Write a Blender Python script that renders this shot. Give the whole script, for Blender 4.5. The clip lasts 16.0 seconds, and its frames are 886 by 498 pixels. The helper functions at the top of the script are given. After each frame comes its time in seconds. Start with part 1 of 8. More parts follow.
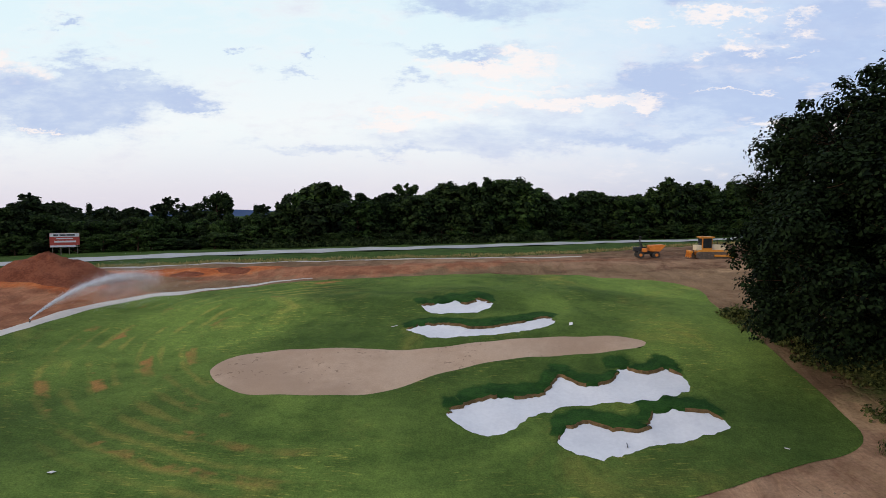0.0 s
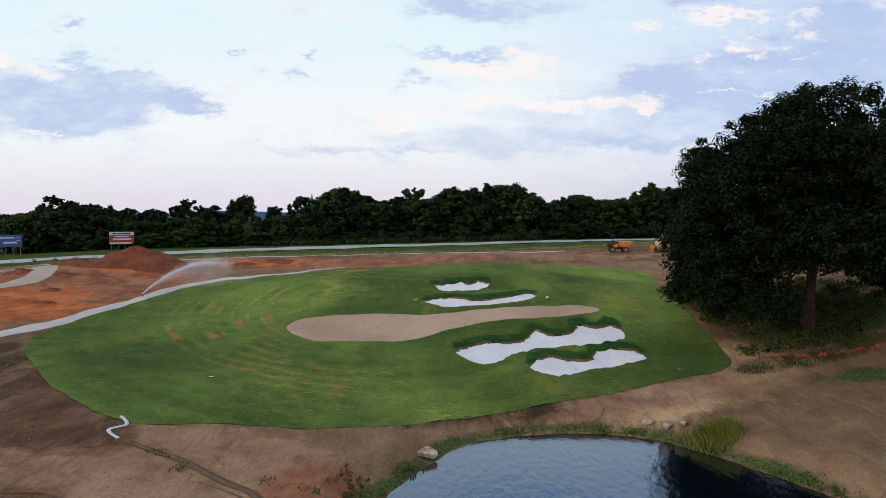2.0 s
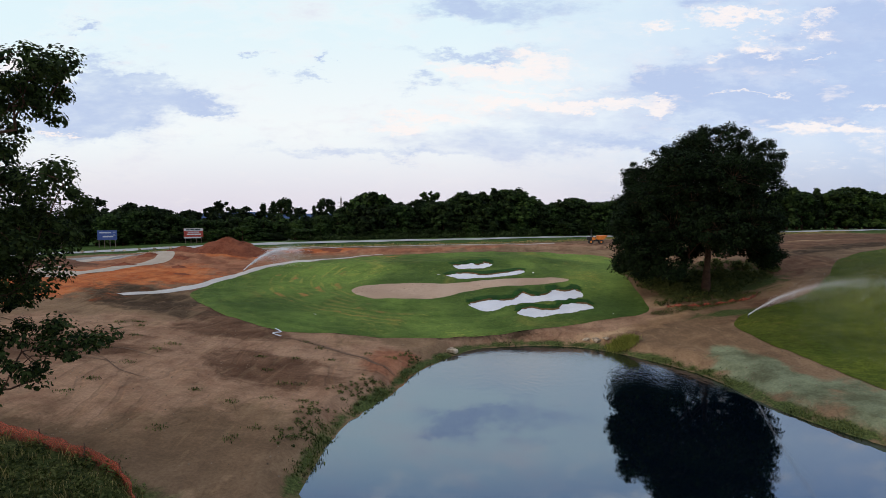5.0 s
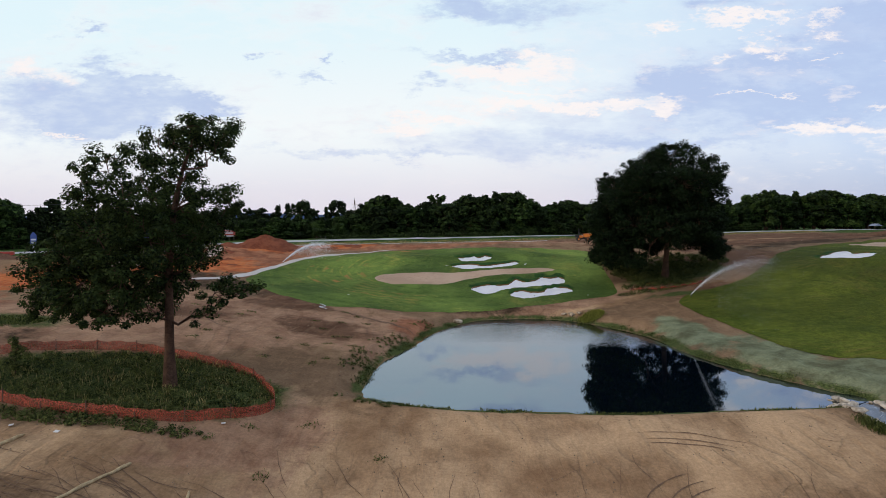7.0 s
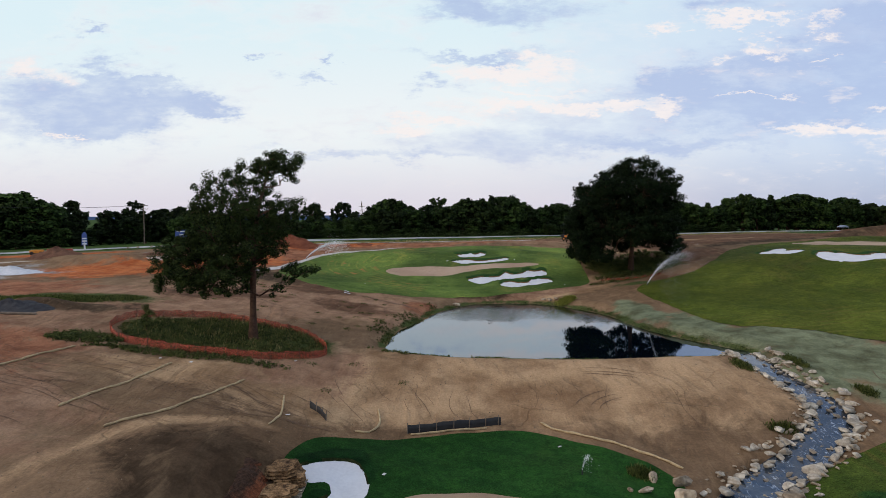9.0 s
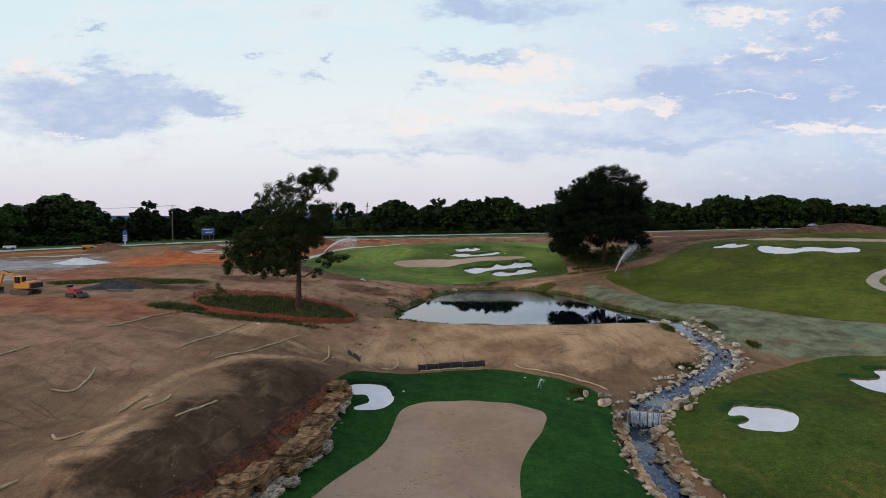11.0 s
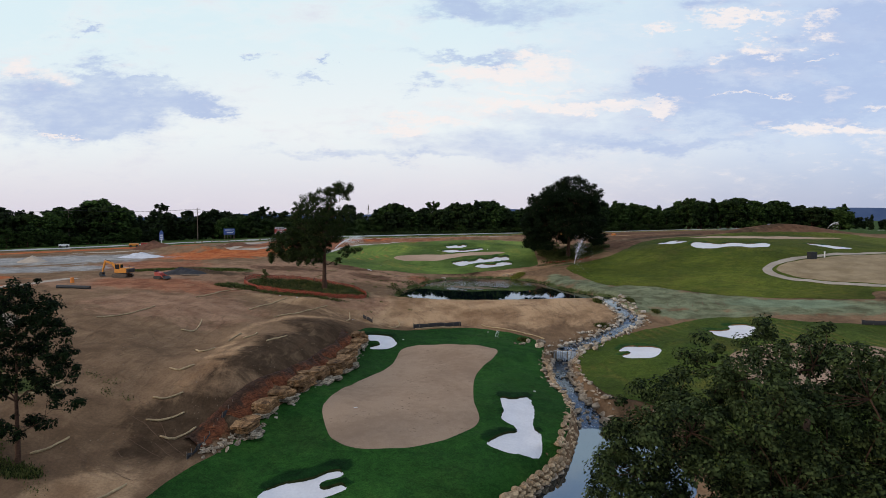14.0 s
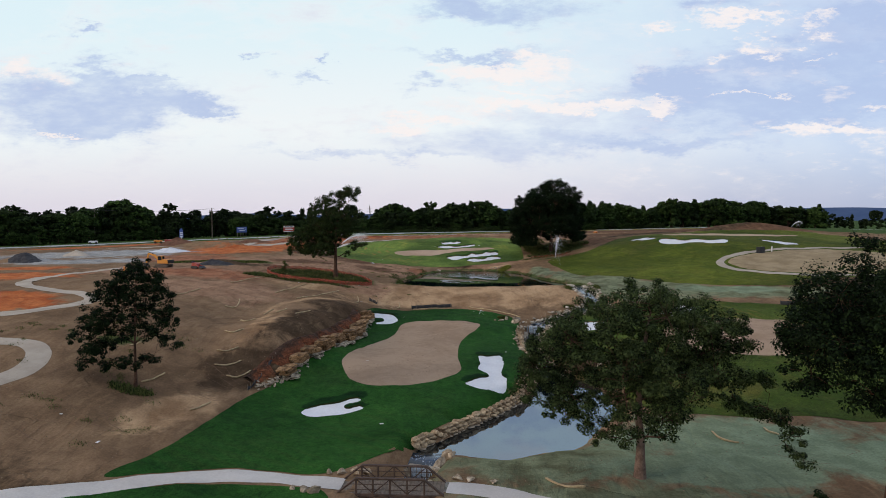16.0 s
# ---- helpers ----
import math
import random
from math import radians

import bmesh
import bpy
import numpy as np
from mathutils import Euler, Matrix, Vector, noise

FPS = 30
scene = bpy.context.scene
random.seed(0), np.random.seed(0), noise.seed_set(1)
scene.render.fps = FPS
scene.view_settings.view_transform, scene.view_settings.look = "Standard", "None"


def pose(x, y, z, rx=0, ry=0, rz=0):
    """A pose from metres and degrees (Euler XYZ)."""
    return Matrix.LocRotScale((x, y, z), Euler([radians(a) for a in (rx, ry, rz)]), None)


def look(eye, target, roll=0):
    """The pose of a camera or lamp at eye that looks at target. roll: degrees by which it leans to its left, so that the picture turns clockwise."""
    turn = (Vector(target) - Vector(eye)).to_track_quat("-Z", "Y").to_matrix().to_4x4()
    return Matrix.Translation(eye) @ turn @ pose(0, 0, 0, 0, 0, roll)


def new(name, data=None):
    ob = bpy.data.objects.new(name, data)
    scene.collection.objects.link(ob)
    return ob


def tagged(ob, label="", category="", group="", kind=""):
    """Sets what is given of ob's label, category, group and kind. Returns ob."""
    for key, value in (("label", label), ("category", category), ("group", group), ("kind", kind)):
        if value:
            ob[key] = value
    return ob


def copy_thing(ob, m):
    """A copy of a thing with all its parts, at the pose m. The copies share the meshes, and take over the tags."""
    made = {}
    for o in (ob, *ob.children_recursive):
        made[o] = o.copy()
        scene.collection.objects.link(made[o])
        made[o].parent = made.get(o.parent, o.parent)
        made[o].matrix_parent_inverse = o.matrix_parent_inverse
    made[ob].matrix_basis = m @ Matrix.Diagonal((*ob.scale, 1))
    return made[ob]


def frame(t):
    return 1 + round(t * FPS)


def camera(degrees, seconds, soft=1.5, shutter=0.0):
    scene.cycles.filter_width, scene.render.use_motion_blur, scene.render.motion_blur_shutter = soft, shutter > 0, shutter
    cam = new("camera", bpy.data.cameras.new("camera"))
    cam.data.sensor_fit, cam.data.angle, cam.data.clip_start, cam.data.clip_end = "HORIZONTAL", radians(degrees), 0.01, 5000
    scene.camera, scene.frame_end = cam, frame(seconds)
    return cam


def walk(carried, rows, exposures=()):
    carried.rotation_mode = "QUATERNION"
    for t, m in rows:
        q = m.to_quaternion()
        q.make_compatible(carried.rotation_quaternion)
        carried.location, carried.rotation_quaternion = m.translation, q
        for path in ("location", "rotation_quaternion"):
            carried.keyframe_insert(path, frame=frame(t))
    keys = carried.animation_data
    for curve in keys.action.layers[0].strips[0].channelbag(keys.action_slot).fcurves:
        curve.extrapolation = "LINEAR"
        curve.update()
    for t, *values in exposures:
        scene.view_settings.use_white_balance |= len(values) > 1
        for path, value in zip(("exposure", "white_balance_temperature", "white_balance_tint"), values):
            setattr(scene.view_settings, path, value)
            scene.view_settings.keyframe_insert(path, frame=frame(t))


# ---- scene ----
cam = camera(72.98, 16.0, soft=0.6)
# seconds, place, tilt from straight down, lean, heading
ROWS = [
    (0.0, 2.28, -0.20, 14.70, 86.629, -0.064, -0.009),
    (0.5, 2.08, -4.29, 14.73, 86.640, -0.037, 0.054),
    (1.0, 1.90, -8.54, 14.78, 86.685, 0.019, 0.097),
    (1.5, 1.68, -12.87, 14.78, 86.708, -0.015, 0.133),
    (2.0, 1.45, -17.28, 14.74, 86.771, -0.020, 0.133),
    (2.5, 1.25, -21.68, 14.67, 86.755, -0.014, 0.163),
    (3.0, 1.04, -26.10, 14.57, 86.805, 0.020, 0.197),
    (3.5, 0.86, -30.51, 14.51, 86.804, 0.055, 0.286),
    (4.0, 0.73, -35.02, 14.45, 86.867, 0.041, 0.545),
    (6.5, 0.62, -57.79, 14.22, 86.941, 0.092, 1.601),
    (7.0, 0.60, -62.40, 14.23, 87.002, 0.063, 1.580),
    (7.5, 0.64, -67.10, 14.27, 87.020, 0.065, 1.598),
    (8.0, 0.75, -71.80, 14.39, 87.006, 0.120, 1.614),
    (8.5, 0.84, -76.44, 14.48, 87.039, 0.118, 1.588),
    (9.0, 0.93, -81.13, 14.53, 87.075, 0.123, 1.595),
    (11.5, 1.68, -105.66, 14.68, 86.953, 0.102, 1.549),
    (12.0, 2.05, -110.36, 14.72, 86.959, 0.097, 1.494),
    (12.5, 2.45, -114.99, 14.78, 87.005, 0.082, 1.449),
    (13.0, 2.85, -119.58, 14.89, 87.029, 0.067, 1.412),
    (13.5, 3.29, -124.17, 14.90, 87.047, 0.055, 1.378),
    (14.0, 3.68, -128.73, 14.92, 87.057, 0.020, 1.310),
    (14.5, 4.07, -133.35, 14.94, 87.020, -0.013, 1.265),
    (15.0, 4.44, -138.02, 14.90, 87.003, -0.007, 1.250),
    (15.5, 4.84, -142.68, 14.85, 86.989, -0.010, 1.231),
    (16.0, 5.20, -147.40, 14.78, 87.012, 0.040, 1.224),
]
walk(cam, [(t, pose(x, y, z, rx, 0, rz) @ pose(0, 0, 0, 0, 0, roll)) for t, x, y, z, rx, roll, rz in ROWS],
     [(0.0, 0.0), (7.0, 0.0), (9.0, -0.07), (12.5, -0.12), (14.0, -0.08), (16.0, -0.05)])

# ---- sky and sun ----
def link(tree, a, b):
    tree.links.new(a, b)


def math_node(tree, op, a, b=None, c=None, clamp=False):
    n = tree.nodes.new("ShaderNodeMath")
    n.operation, n.use_clamp = op, clamp
    for i, v in enumerate((a, b, c)):
        if v is None:
            continue
        if isinstance(v, (int, float)):
            n.inputs[i].default_value = v
        else:
            link(tree, v, n.inputs[i])
    return n.outputs[0]


def mix_col(tree, fac, a, b, blend="MIX"):
    n = tree.nodes.new("ShaderNodeMix")
    n.data_type, n.blend_type = "RGBA", blend
    for i, v in ((0, fac), (6, a), (7, b)):
        if isinstance(v, (int, float)):
            n.inputs[i].default_value = v
        elif isinstance(v, tuple):
            n.inputs[i].default_value = (*v, 1)
        else:
            link(tree, v, n.inputs[i])
    return n.outputs[2]


def noise_node(tree, vec, scale, detail=4.0, rough=0.55, distort=0.0):
    n = tree.nodes.new("ShaderNodeTexNoise")
    n.inputs["Scale"].default_value, n.inputs["Detail"].default_value = scale, detail
    n.inputs["Roughness"].default_value, n.inputs["Distortion"].default_value = rough, distort
    if vec is not None:
        link(tree, vec, n.inputs["Vector"])
    return n.outputs["Fac"]


def span(tree, v, lo, hi, to_lo=0.0, to_hi=1.0):
    n = tree.nodes.new("ShaderNodeMapRange")
    n.interpolation_type = "SMOOTHSTEP"
    for i, w in enumerate((v, lo, hi, to_lo, to_hi)):
        if isinstance(w, (int, float)):
            n.inputs[i].default_value = w
        else:
            link(tree, w, n.inputs[i])
    return n.outputs[0]


SUN_UP, SUN_ROUND = 16.0, -115.0     # degrees over the horizon, degrees to the right of +y
world = bpy.data.worlds.new("evening_sky")
scene.world = world
world.use_nodes = True
wt = world.node_tree
wt.nodes.clear()
sky = wt.nodes.new("ShaderNodeTexSky")
sky.sky_type, sky.sun_disc = "NISHITA", False
sky.sun_elevation, sky.sun_rotation = radians(SUN_UP), radians(SUN_ROUND)
sky.air_density, sky.dust_density = 1.0, 1.5
tc = wt.nodes.new("ShaderNodeTexCoord")
sep = wt.nodes.new("ShaderNodeSeparateXYZ")
link(wt, tc.outputs["Generated"], sep.inputs[0])
ahead = math_node(wt, "MAXIMUM", math_node(wt, "ABSOLUTE", sep.outputs[1]), 0.25)
p = math_node(wt, "DIVIDE", sep.outputs[0], ahead)
q = math_node(wt, "DIVIDE", math_node(wt, "MAXIMUM", sep.outputs[2], 0.0), ahead)


def sky_vec(sx, sy, off):
    n = wt.nodes.new("ShaderNodeCombineXYZ")
    link(wt, math_node(wt, "MULTIPLY", p, sx), n.inputs[0])
    link(wt, math_node(wt, "MULTIPLY", q, sy), n.inputs[1])
    n.inputs[2].default_value = off
    return n.outputs[0]


def dens(scale_x, scale_y, off, size, detail, rough, warp):
    return math_node(wt, "SUBTRACT", noise_node(wt, sky_vec(scale_x, scale_y, off), size, detail, rough, warp), 0.5)


p_warp = math_node(wt, "ADD", p, math_node(wt, "MULTIPLY", dens(3.0, 7.0, 11.0, 2.0, 8.0, 0.66, 0.0), 0.38))
q_warp = math_node(wt, "ADD", q, math_node(wt, "MULTIPLY", dens(3.0, 7.0, 23.0, 2.4, 8.0, 0.68, 0.0), 0.15))


def bank(cx, cy, rx, ry, thick=1.0):
    """A soft bank of cloud about a direction of the sky."""
    dx = math_node(wt, "DIVIDE", math_node(wt, "SUBTRACT", p_warp, cx), rx)
    dy = math_node(wt, "DIVIDE", math_node(wt, "SUBTRACT", q_warp, cy), ry)
    r = math_node(wt, "ADD", math_node(wt, "MULTIPLY", dx, dx), math_node(wt, "MULTIPLY", dy, dy))
    return math_node(wt, "MULTIPLY", math_node(wt, "EXPONENT", math_node(wt, "MULTIPLY", r, -1.0)), thick)


def add_up(values):
    total = values[0]
    for v in values[1:]:
        total = math_node(wt, "ADD", total, v)
    return total


# a thin bright veil, blue-grey cloud undersides, and warm-lit cloud tops
billow, rag, fine = dens(3.0, 7.5, 3.1, 1.5, 5.0, 0.55, 0.2), dens(5.0, 12.0, 7.7, 2.4, 7.0, 0.60, 0.2), dens(9.0, 30.0, 1.7, 2.6, 6.0, 0.62, 0.2)


def weigh(pairs):
    return add_up([math_node(wt, "MULTIPLY", v, w) for v, w in pairs])


# blue-grey undersides: across, up, half width, half height
LEFT_GREY = [(-0.68, 0.185, 0.19, 0.058), (-0.53, 0.195, 0.07, 0.03, 0.6), (-0.60, 0.150, 0.10, 0.022), (-0.585, 0.242, 0.040, 0.022), (-0.63, 0.310, 0.035, 0.007), (-0.52, 0.222, 0.022, 0.008), (-0.46, 0.187, 0.045, 0.013), (-0.43, 0.165, 0.03, 0.009)]
MIDDLE_GREY = [(-0.23, 0.224, 0.035, 0.009), (-0.20, 0.258, 0.012, 0.014), (-0.33, 0.266, 0.02, 0.006), (0.02, 0.262, 0.10, 0.010), (0.10, 0.345, 0.10, 0.030), (-0.02, 0.35, 0.06, 0.02), (-0.04, 0.217, 0.035, 0.012), (-0.16, 0.105, 0.20, 0.010, 0.6), (0.06, 0.128, 0.20, 0.030, 0.45), (0.20, 0.20, 0.26, 0.06, 0.32)]
RIGHT_GREY = [(0.38, 0.215, 0.11, 0.030), (0.55, 0.180, 0.26, 0.040), (0.53, 0.270, 0.12, 0.022), (0.68, 0.250, 0.12, 0.060), (0.42, 0.345, 0.07, 0.018), (0.66, 0.335, 0.12, 0.030), (0.36, 0.12, 0.16, 0.018), (0.30, 0.235, 0.03, 0.010)]
grey_banks = math_node(wt, "MINIMUM", add_up([bank(*b) for b in LEFT_GREY + MIDDLE_GREY + RIGHT_GREY]), 1.0)
grey = span(wt, weigh([(grey_banks, 0.72), (billow, 0.75), (rag, 0.95), (fine, 0.5)]), 0.02, 0.88)
# sunlit cloud edges
WARM = [(0.15, 0.185, 0.14, 0.012, 1.4), (0.29, 0.182, 0.06, 0.010, 1.3), (0.08, 0.245, 0.12, 0.014, 1.2), (0.12, 0.215, 0.10, 0.008), (-0.05, 0.16, 0.10, 0.010), (0.44, 0.313, 0.05, 0.008), (0.50, 0.318, 0.04, 0.007), (0.60, 0.312, 0.05, 0.008), (0.49, 0.287, 0.025, 0.010), (0.59, 0.273, 0.035, 0.004), (0.42, 0.255, 0.03, 0.008), (0.36, 0.295, 0.03, 0.008),
        (0.485, 0.202, 0.04, 0.004), (0.58, 0.148, 0.08, 0.008), (0.68, 0.185, 0.05, 0.008), (0.67, 0.135, 0.09, 0.010), (-0.68, 0.138, 0.04, 0.004), (-0.69, 0.245, 0.05, 0.018)]
warm = span(wt, weigh([(math_node(wt, "MINIMUM", add_up([bank(*b) for b in WARM]), 1.0), 0.80), (rag, 1.15), (fine, 1.1)]), 0.14, 0.95)
low = span(wt, q, 0.0, 0.15, 1.0, 0.0)
side = span(wt, math_node(wt, "ADD", p, math_node(wt, "MULTIPLY", billow, 0.5)), -0.05, 0.75)
warm = math_node(wt, "MAXIMUM", warm, math_node(wt, "MULTIPLY", math_node(wt, "MULTIPLY", span(wt, weigh([(rag, 1.2), (fine, 1.3)]), 0.10, 0.42), side), 0.6))
high = mix_col(wt, span(wt, q, 0.16, 0.34), (0.885, 0.935, 0.955), (0.76, 0.91, 0.965))
veil = mix_col(wt, low, high, (0.74, 0.70, 0.80))
veil = mix_col(wt, side, veil, mix_col(wt, low, (0.575, 0.685, 0.89), (0.435, 0.49, 0.67)))
veil = mix_col(wt, math_node(wt, "MULTIPLY", span(wt, weigh([(billow, 0.8), (rag, 0.6), (fine, 0.3)]), -0.06, 0.28), 0.6), veil, mix_col(wt, low, (0.99, 0.965, 0.945), (0.80, 0.76, 0.82)))
veil = mix_col(wt, math_node(wt, "MULTIPLY", grey, 0.86), veil, mix_col(wt, low, (0.435, 0.54, 0.80), (0.55, 0.59, 0.80)))
veil = mix_col(wt, math_node(wt, "MULTIPLY", warm, 0.9), veil, (1.0, 0.91, 0.885))
# bluer above the cloud field, thin high cloud overhead
broken = span(wt, weigh([(dens(1.7, 3.4, 5.3, 1.5, 4.0, 0.55, 0.3), 1.0), (rag, 0.35)]), -0.07, 0.13)
veil = mix_col(wt, span(wt, q, 0.36, 0.58), veil, mix_col(wt, broken, (0.17, 0.33, 0.68), mix_col(wt, span(wt, rag, -0.05, 0.15), (0.88, 0.92, 1.0), (1.0, 0.93, 0.92))))
veil = mix_col(wt, span(wt, q, 1.1, 2.2), veil, (0.72, 0.77, 0.84))
blue = mix_col(wt, 1.0, sky.outputs[0], (0.14, 0.14, 0.14), "MULTIPLY")
both = mix_col(wt, 0.93, blue, veil)
bg = wt.nodes.new("ShaderNodeBackground")
bg.inputs[1].default_value = 1.05
link(wt, both, bg.inputs[0])
out = wt.nodes.new("ShaderNodeOutputWorld")
link(wt, bg.outputs[0], out.inputs[0])

sun = new("sun", bpy.data.lights.new("sun", "SUN"))
sun.data.energy, sun.data.angle, sun.data.color = 1.3, radians(16), (1.0, 0.82, 0.66)
sun.matrix_world = look((200 * math.sin(radians(SUN_ROUND)), 200 * math.cos(radians(SUN_ROUND)), 200 * math.tan(radians(SUN_UP))), (0, 0, 0))

# ---- materials ----
def material(name):
    m = bpy.data.materials.new(name)
    m.use_nodes = True
    t = m.node_tree
    b = t.nodes["Principled BSDF"]
    return m, t, b


def coords(t, kind="Object"):
    return t.nodes.new("ShaderNodeTexCoord").outputs[kind]


def bump(t, b, height, strength, distance):
    n = t.nodes.new("ShaderNodeBump")
    n.inputs["Strength"].default_value, n.inputs["Distance"].default_value = strength, distance
    link(t, height, n.inputs["Height"])
    link(t, n.outputs[0], b.inputs["Normal"])


def value_shift(t, col, random_out, amount):
    """Lighter and darker pieces."""
    return mix_col(t, 1.0, col, mix_col(t, random_out, (1 - amount,) * 3, (1 + amount,) * 3), "MULTIPLY")


def plain(name, dark, light, scale=2.0, rough=0.6, metal=0.0, relief=0.3, depth=0.02, vary=0.0, fine=8.0, spec=0.5):
    """A surface with wide mottling, fine grain and a little relief."""
    m, t, b = material(name)
    v = coords(t)
    wide, grain = noise_node(t, v, scale, 4.0, 0.6), noise_node(t, v, scale * fine, 3.0, 0.6)
    f = math_node(t, "ADD", math_node(t, "MULTIPLY", wide, 0.65), math_node(t, "MULTIPLY", grain, 0.35))
    col = mix_col(t, span(t, f, 0.3, 0.7), dark, light)
    if vary:
        col = value_shift(t, col, t.nodes.new("ShaderNodeObjectInfo").outputs["Random"], vary)
        col = value_shift(t, col, t.nodes.new("ShaderNodeNewGeometry").outputs["Random Per Island"], vary * 0.6)
    link(t, col, b.inputs["Base Color"])
    link(t, span(t, grain, 0.2, 0.8, max(rough - 0.12, 0.02), min(rough + 0.12, 1.0)), b.inputs["Roughness"])
    b.inputs["Metallic"].default_value = metal
    b.inputs["Specular IOR Level"].default_value = spec
    bump(t, b, f, relief, depth)
    return m


def turf_material(name, deep, fresh, worn, stripe_turn, stripe_gap, stripe_strength, worn_amount, swirl=None):
    m, t, b = material(name)
    v = coords(t)
    wide, mid, blade = noise_node(t, v, 0.07, 3.0, 0.6), noise_node(t, v, 0.6, 5.0, 0.65), noise_node(t, v, 9.0, 3.0, 0.7)
    s = t.nodes.new("ShaderNodeSeparateXYZ")
    link(t, v, s.inputs[0])
    if swirl:
        dx, dy = math_node(t, "SUBTRACT", s.outputs[0], swirl[0]), math_node(t, "SUBTRACT", s.outputs[1], swirl[1])
        run = math_node(t, "SQRT", math_node(t, "ADD", math_node(t, "MULTIPLY", dx, dx), math_node(t, "MULTIPLY", dy, dy)))
    else:
        run = math_node(t, "ADD", math_node(t, "MULTIPLY", s.outputs[0], math.cos(radians(stripe_turn))), math_node(t, "MULTIPLY", s.outputs[1], math.sin(radians(stripe_turn))))
    run = math_node(t, "ADD", run, math_node(t, "MULTIPLY", mid, 0.5 if swirl else 0.9))
    there = math_node(t, "MULTIPLY", span(t, run, 11.5, 14.0), span(t, noise_node(t, v, 0.13, 3.0, 0.6), 0.40, 0.56)) if swirl else span(t, noise_node(t, v, 0.07, 4.0, 0.6, 0.4), 0.50, 0.66)
    if swirl:
        there = math_node(t, "MULTIPLY", math_node(t, "MULTIPLY", there, span(t, run, 27.0, 21.0)), span(t, s.outputs[0], -3.0, -10.0))
    stripe = span(t, math_node(t, "SINE", math_node(t, "MULTIPLY", run, 2 * math.pi / stripe_gap)), -0.5, 0.5)
    f = math_node(t, "ADD", math_node(t, "MULTIPLY", wide, 0.6), math_node(t, "MULTIPLY", mid, 0.4))
    col = mix_col(t, span(t, f, 0.35, 0.65), deep, fresh)
    col = mix_col(t, math_node(t, "MULTIPLY", stripe, stripe_strength), col, fresh)
    thin = span(t, math_node(t, "ADD", math_node(t, "MULTIPLY", noise_node(t, v, 0.11, 5.0, 0.7, 0.6), 0.75), math_node(t, "MULTIPLY", math_node(t, "MULTIPLY", math_node(t, "SINE", math_node(t, "MULTIPLY", run, 2 * math.pi / 1.5)), 0.15), there)), *((0.40, 0.60) if swirl else (0.37, 0.52)))
    col = mix_col(t, math_node(t, "MULTIPLY", thin, worn_amount), col, worn)
    bare = math_node(t, "MULTIPLY", math_node(t, "MULTIPLY", span(t, math_node(t, "SINE", math_node(t, "MULTIPLY", run, 2 * math.pi / 3.1)), 0.45, 0.95), span(t, noise_node(t, v, 0.21, 4.0, 0.6), 0.52, 0.60)), there)
    streak = t.nodes.new("ShaderNodeMapping")
    streak.inputs["Scale"].default_value = (0.9, 5.0, 1.0)
    streak.inputs["Rotation"].default_value = (0, 0, radians(stripe_turn + 8))
    link(t, v, streak.inputs[0])
    fleck = math_node(t, "MULTIPLY", span(t, noise_node(t, streak.outputs[0], 1.3, 3.0, 0.6), 0.56, 0.72), span(t, noise_node(t, v, 0.12, 4.0, 0.6), 0.46, 0.60))
    col = mix_col(t, math_node(t, "MULTIPLY", fleck, worn_amount * (0.8 if swirl else 0.35)), col, (worn[0] * 1.7, worn[1] * 1.8, worn[2] * 1.6))
    # broad tone swings; on swirled turf they stand in for shaded undulations
    shade = noise_node(t, v, 0.05, 4.0, 0.55, 0.5)
    col = mix_col(t, 1.0, col, mix_col(t, span(t, shade, 0.35, 0.65), *(((0.58, 0.62, 0.60), (1.42, 1.36, 1.22)) if swirl else ((0.72, 0.74, 0.74), (1.22, 1.2, 1.15)))), "MULTIPLY")
    col = mix_col(t, math_node(t, "MULTIPLY", bare, 1.0 if swirl else 0.0), col, (0.31, 0.165, 0.055))
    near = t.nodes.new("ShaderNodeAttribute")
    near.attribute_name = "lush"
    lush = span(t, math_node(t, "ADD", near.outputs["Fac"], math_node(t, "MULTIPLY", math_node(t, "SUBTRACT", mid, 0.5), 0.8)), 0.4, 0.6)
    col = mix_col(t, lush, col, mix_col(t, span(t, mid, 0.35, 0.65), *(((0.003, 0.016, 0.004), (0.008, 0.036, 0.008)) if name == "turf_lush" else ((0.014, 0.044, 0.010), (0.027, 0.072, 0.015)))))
    tuft = noise_node(t, v, 1.9, 4.0, 0.65, 0.4)
    col = mix_col(t, 1.0, col, mix_col(t, span(t, tuft, 0.32, 0.68), *(((0.90, 0.90, 0.91), (1.1, 1.1, 1.08)) if swirl else ((0.80, 0.80, 0.82), (1.2, 1.2, 1.15)))), "MULTIPLY")
    col = mix_col(t, 1.0, col, mix_col(t, span(t, blade, 0.25, 0.75), *(((0.72, 0.72, 0.72), (1.27, 1.27, 1.24)) if swirl else ((0.5, 0.5, 0.5), (1.45, 1.45, 1.4)))), "MULTIPLY")
    link(t, col, b.inputs["Base Color"])
    b.inputs["Roughness"].default_value, b.inputs["Specular IOR Level"].default_value = 0.9, 0.05
    bump(t, b, math_node(t, "ADD", blade, math_node(t, "MULTIPLY", mid, 0.6)), 0.6, 0.08)
    return m


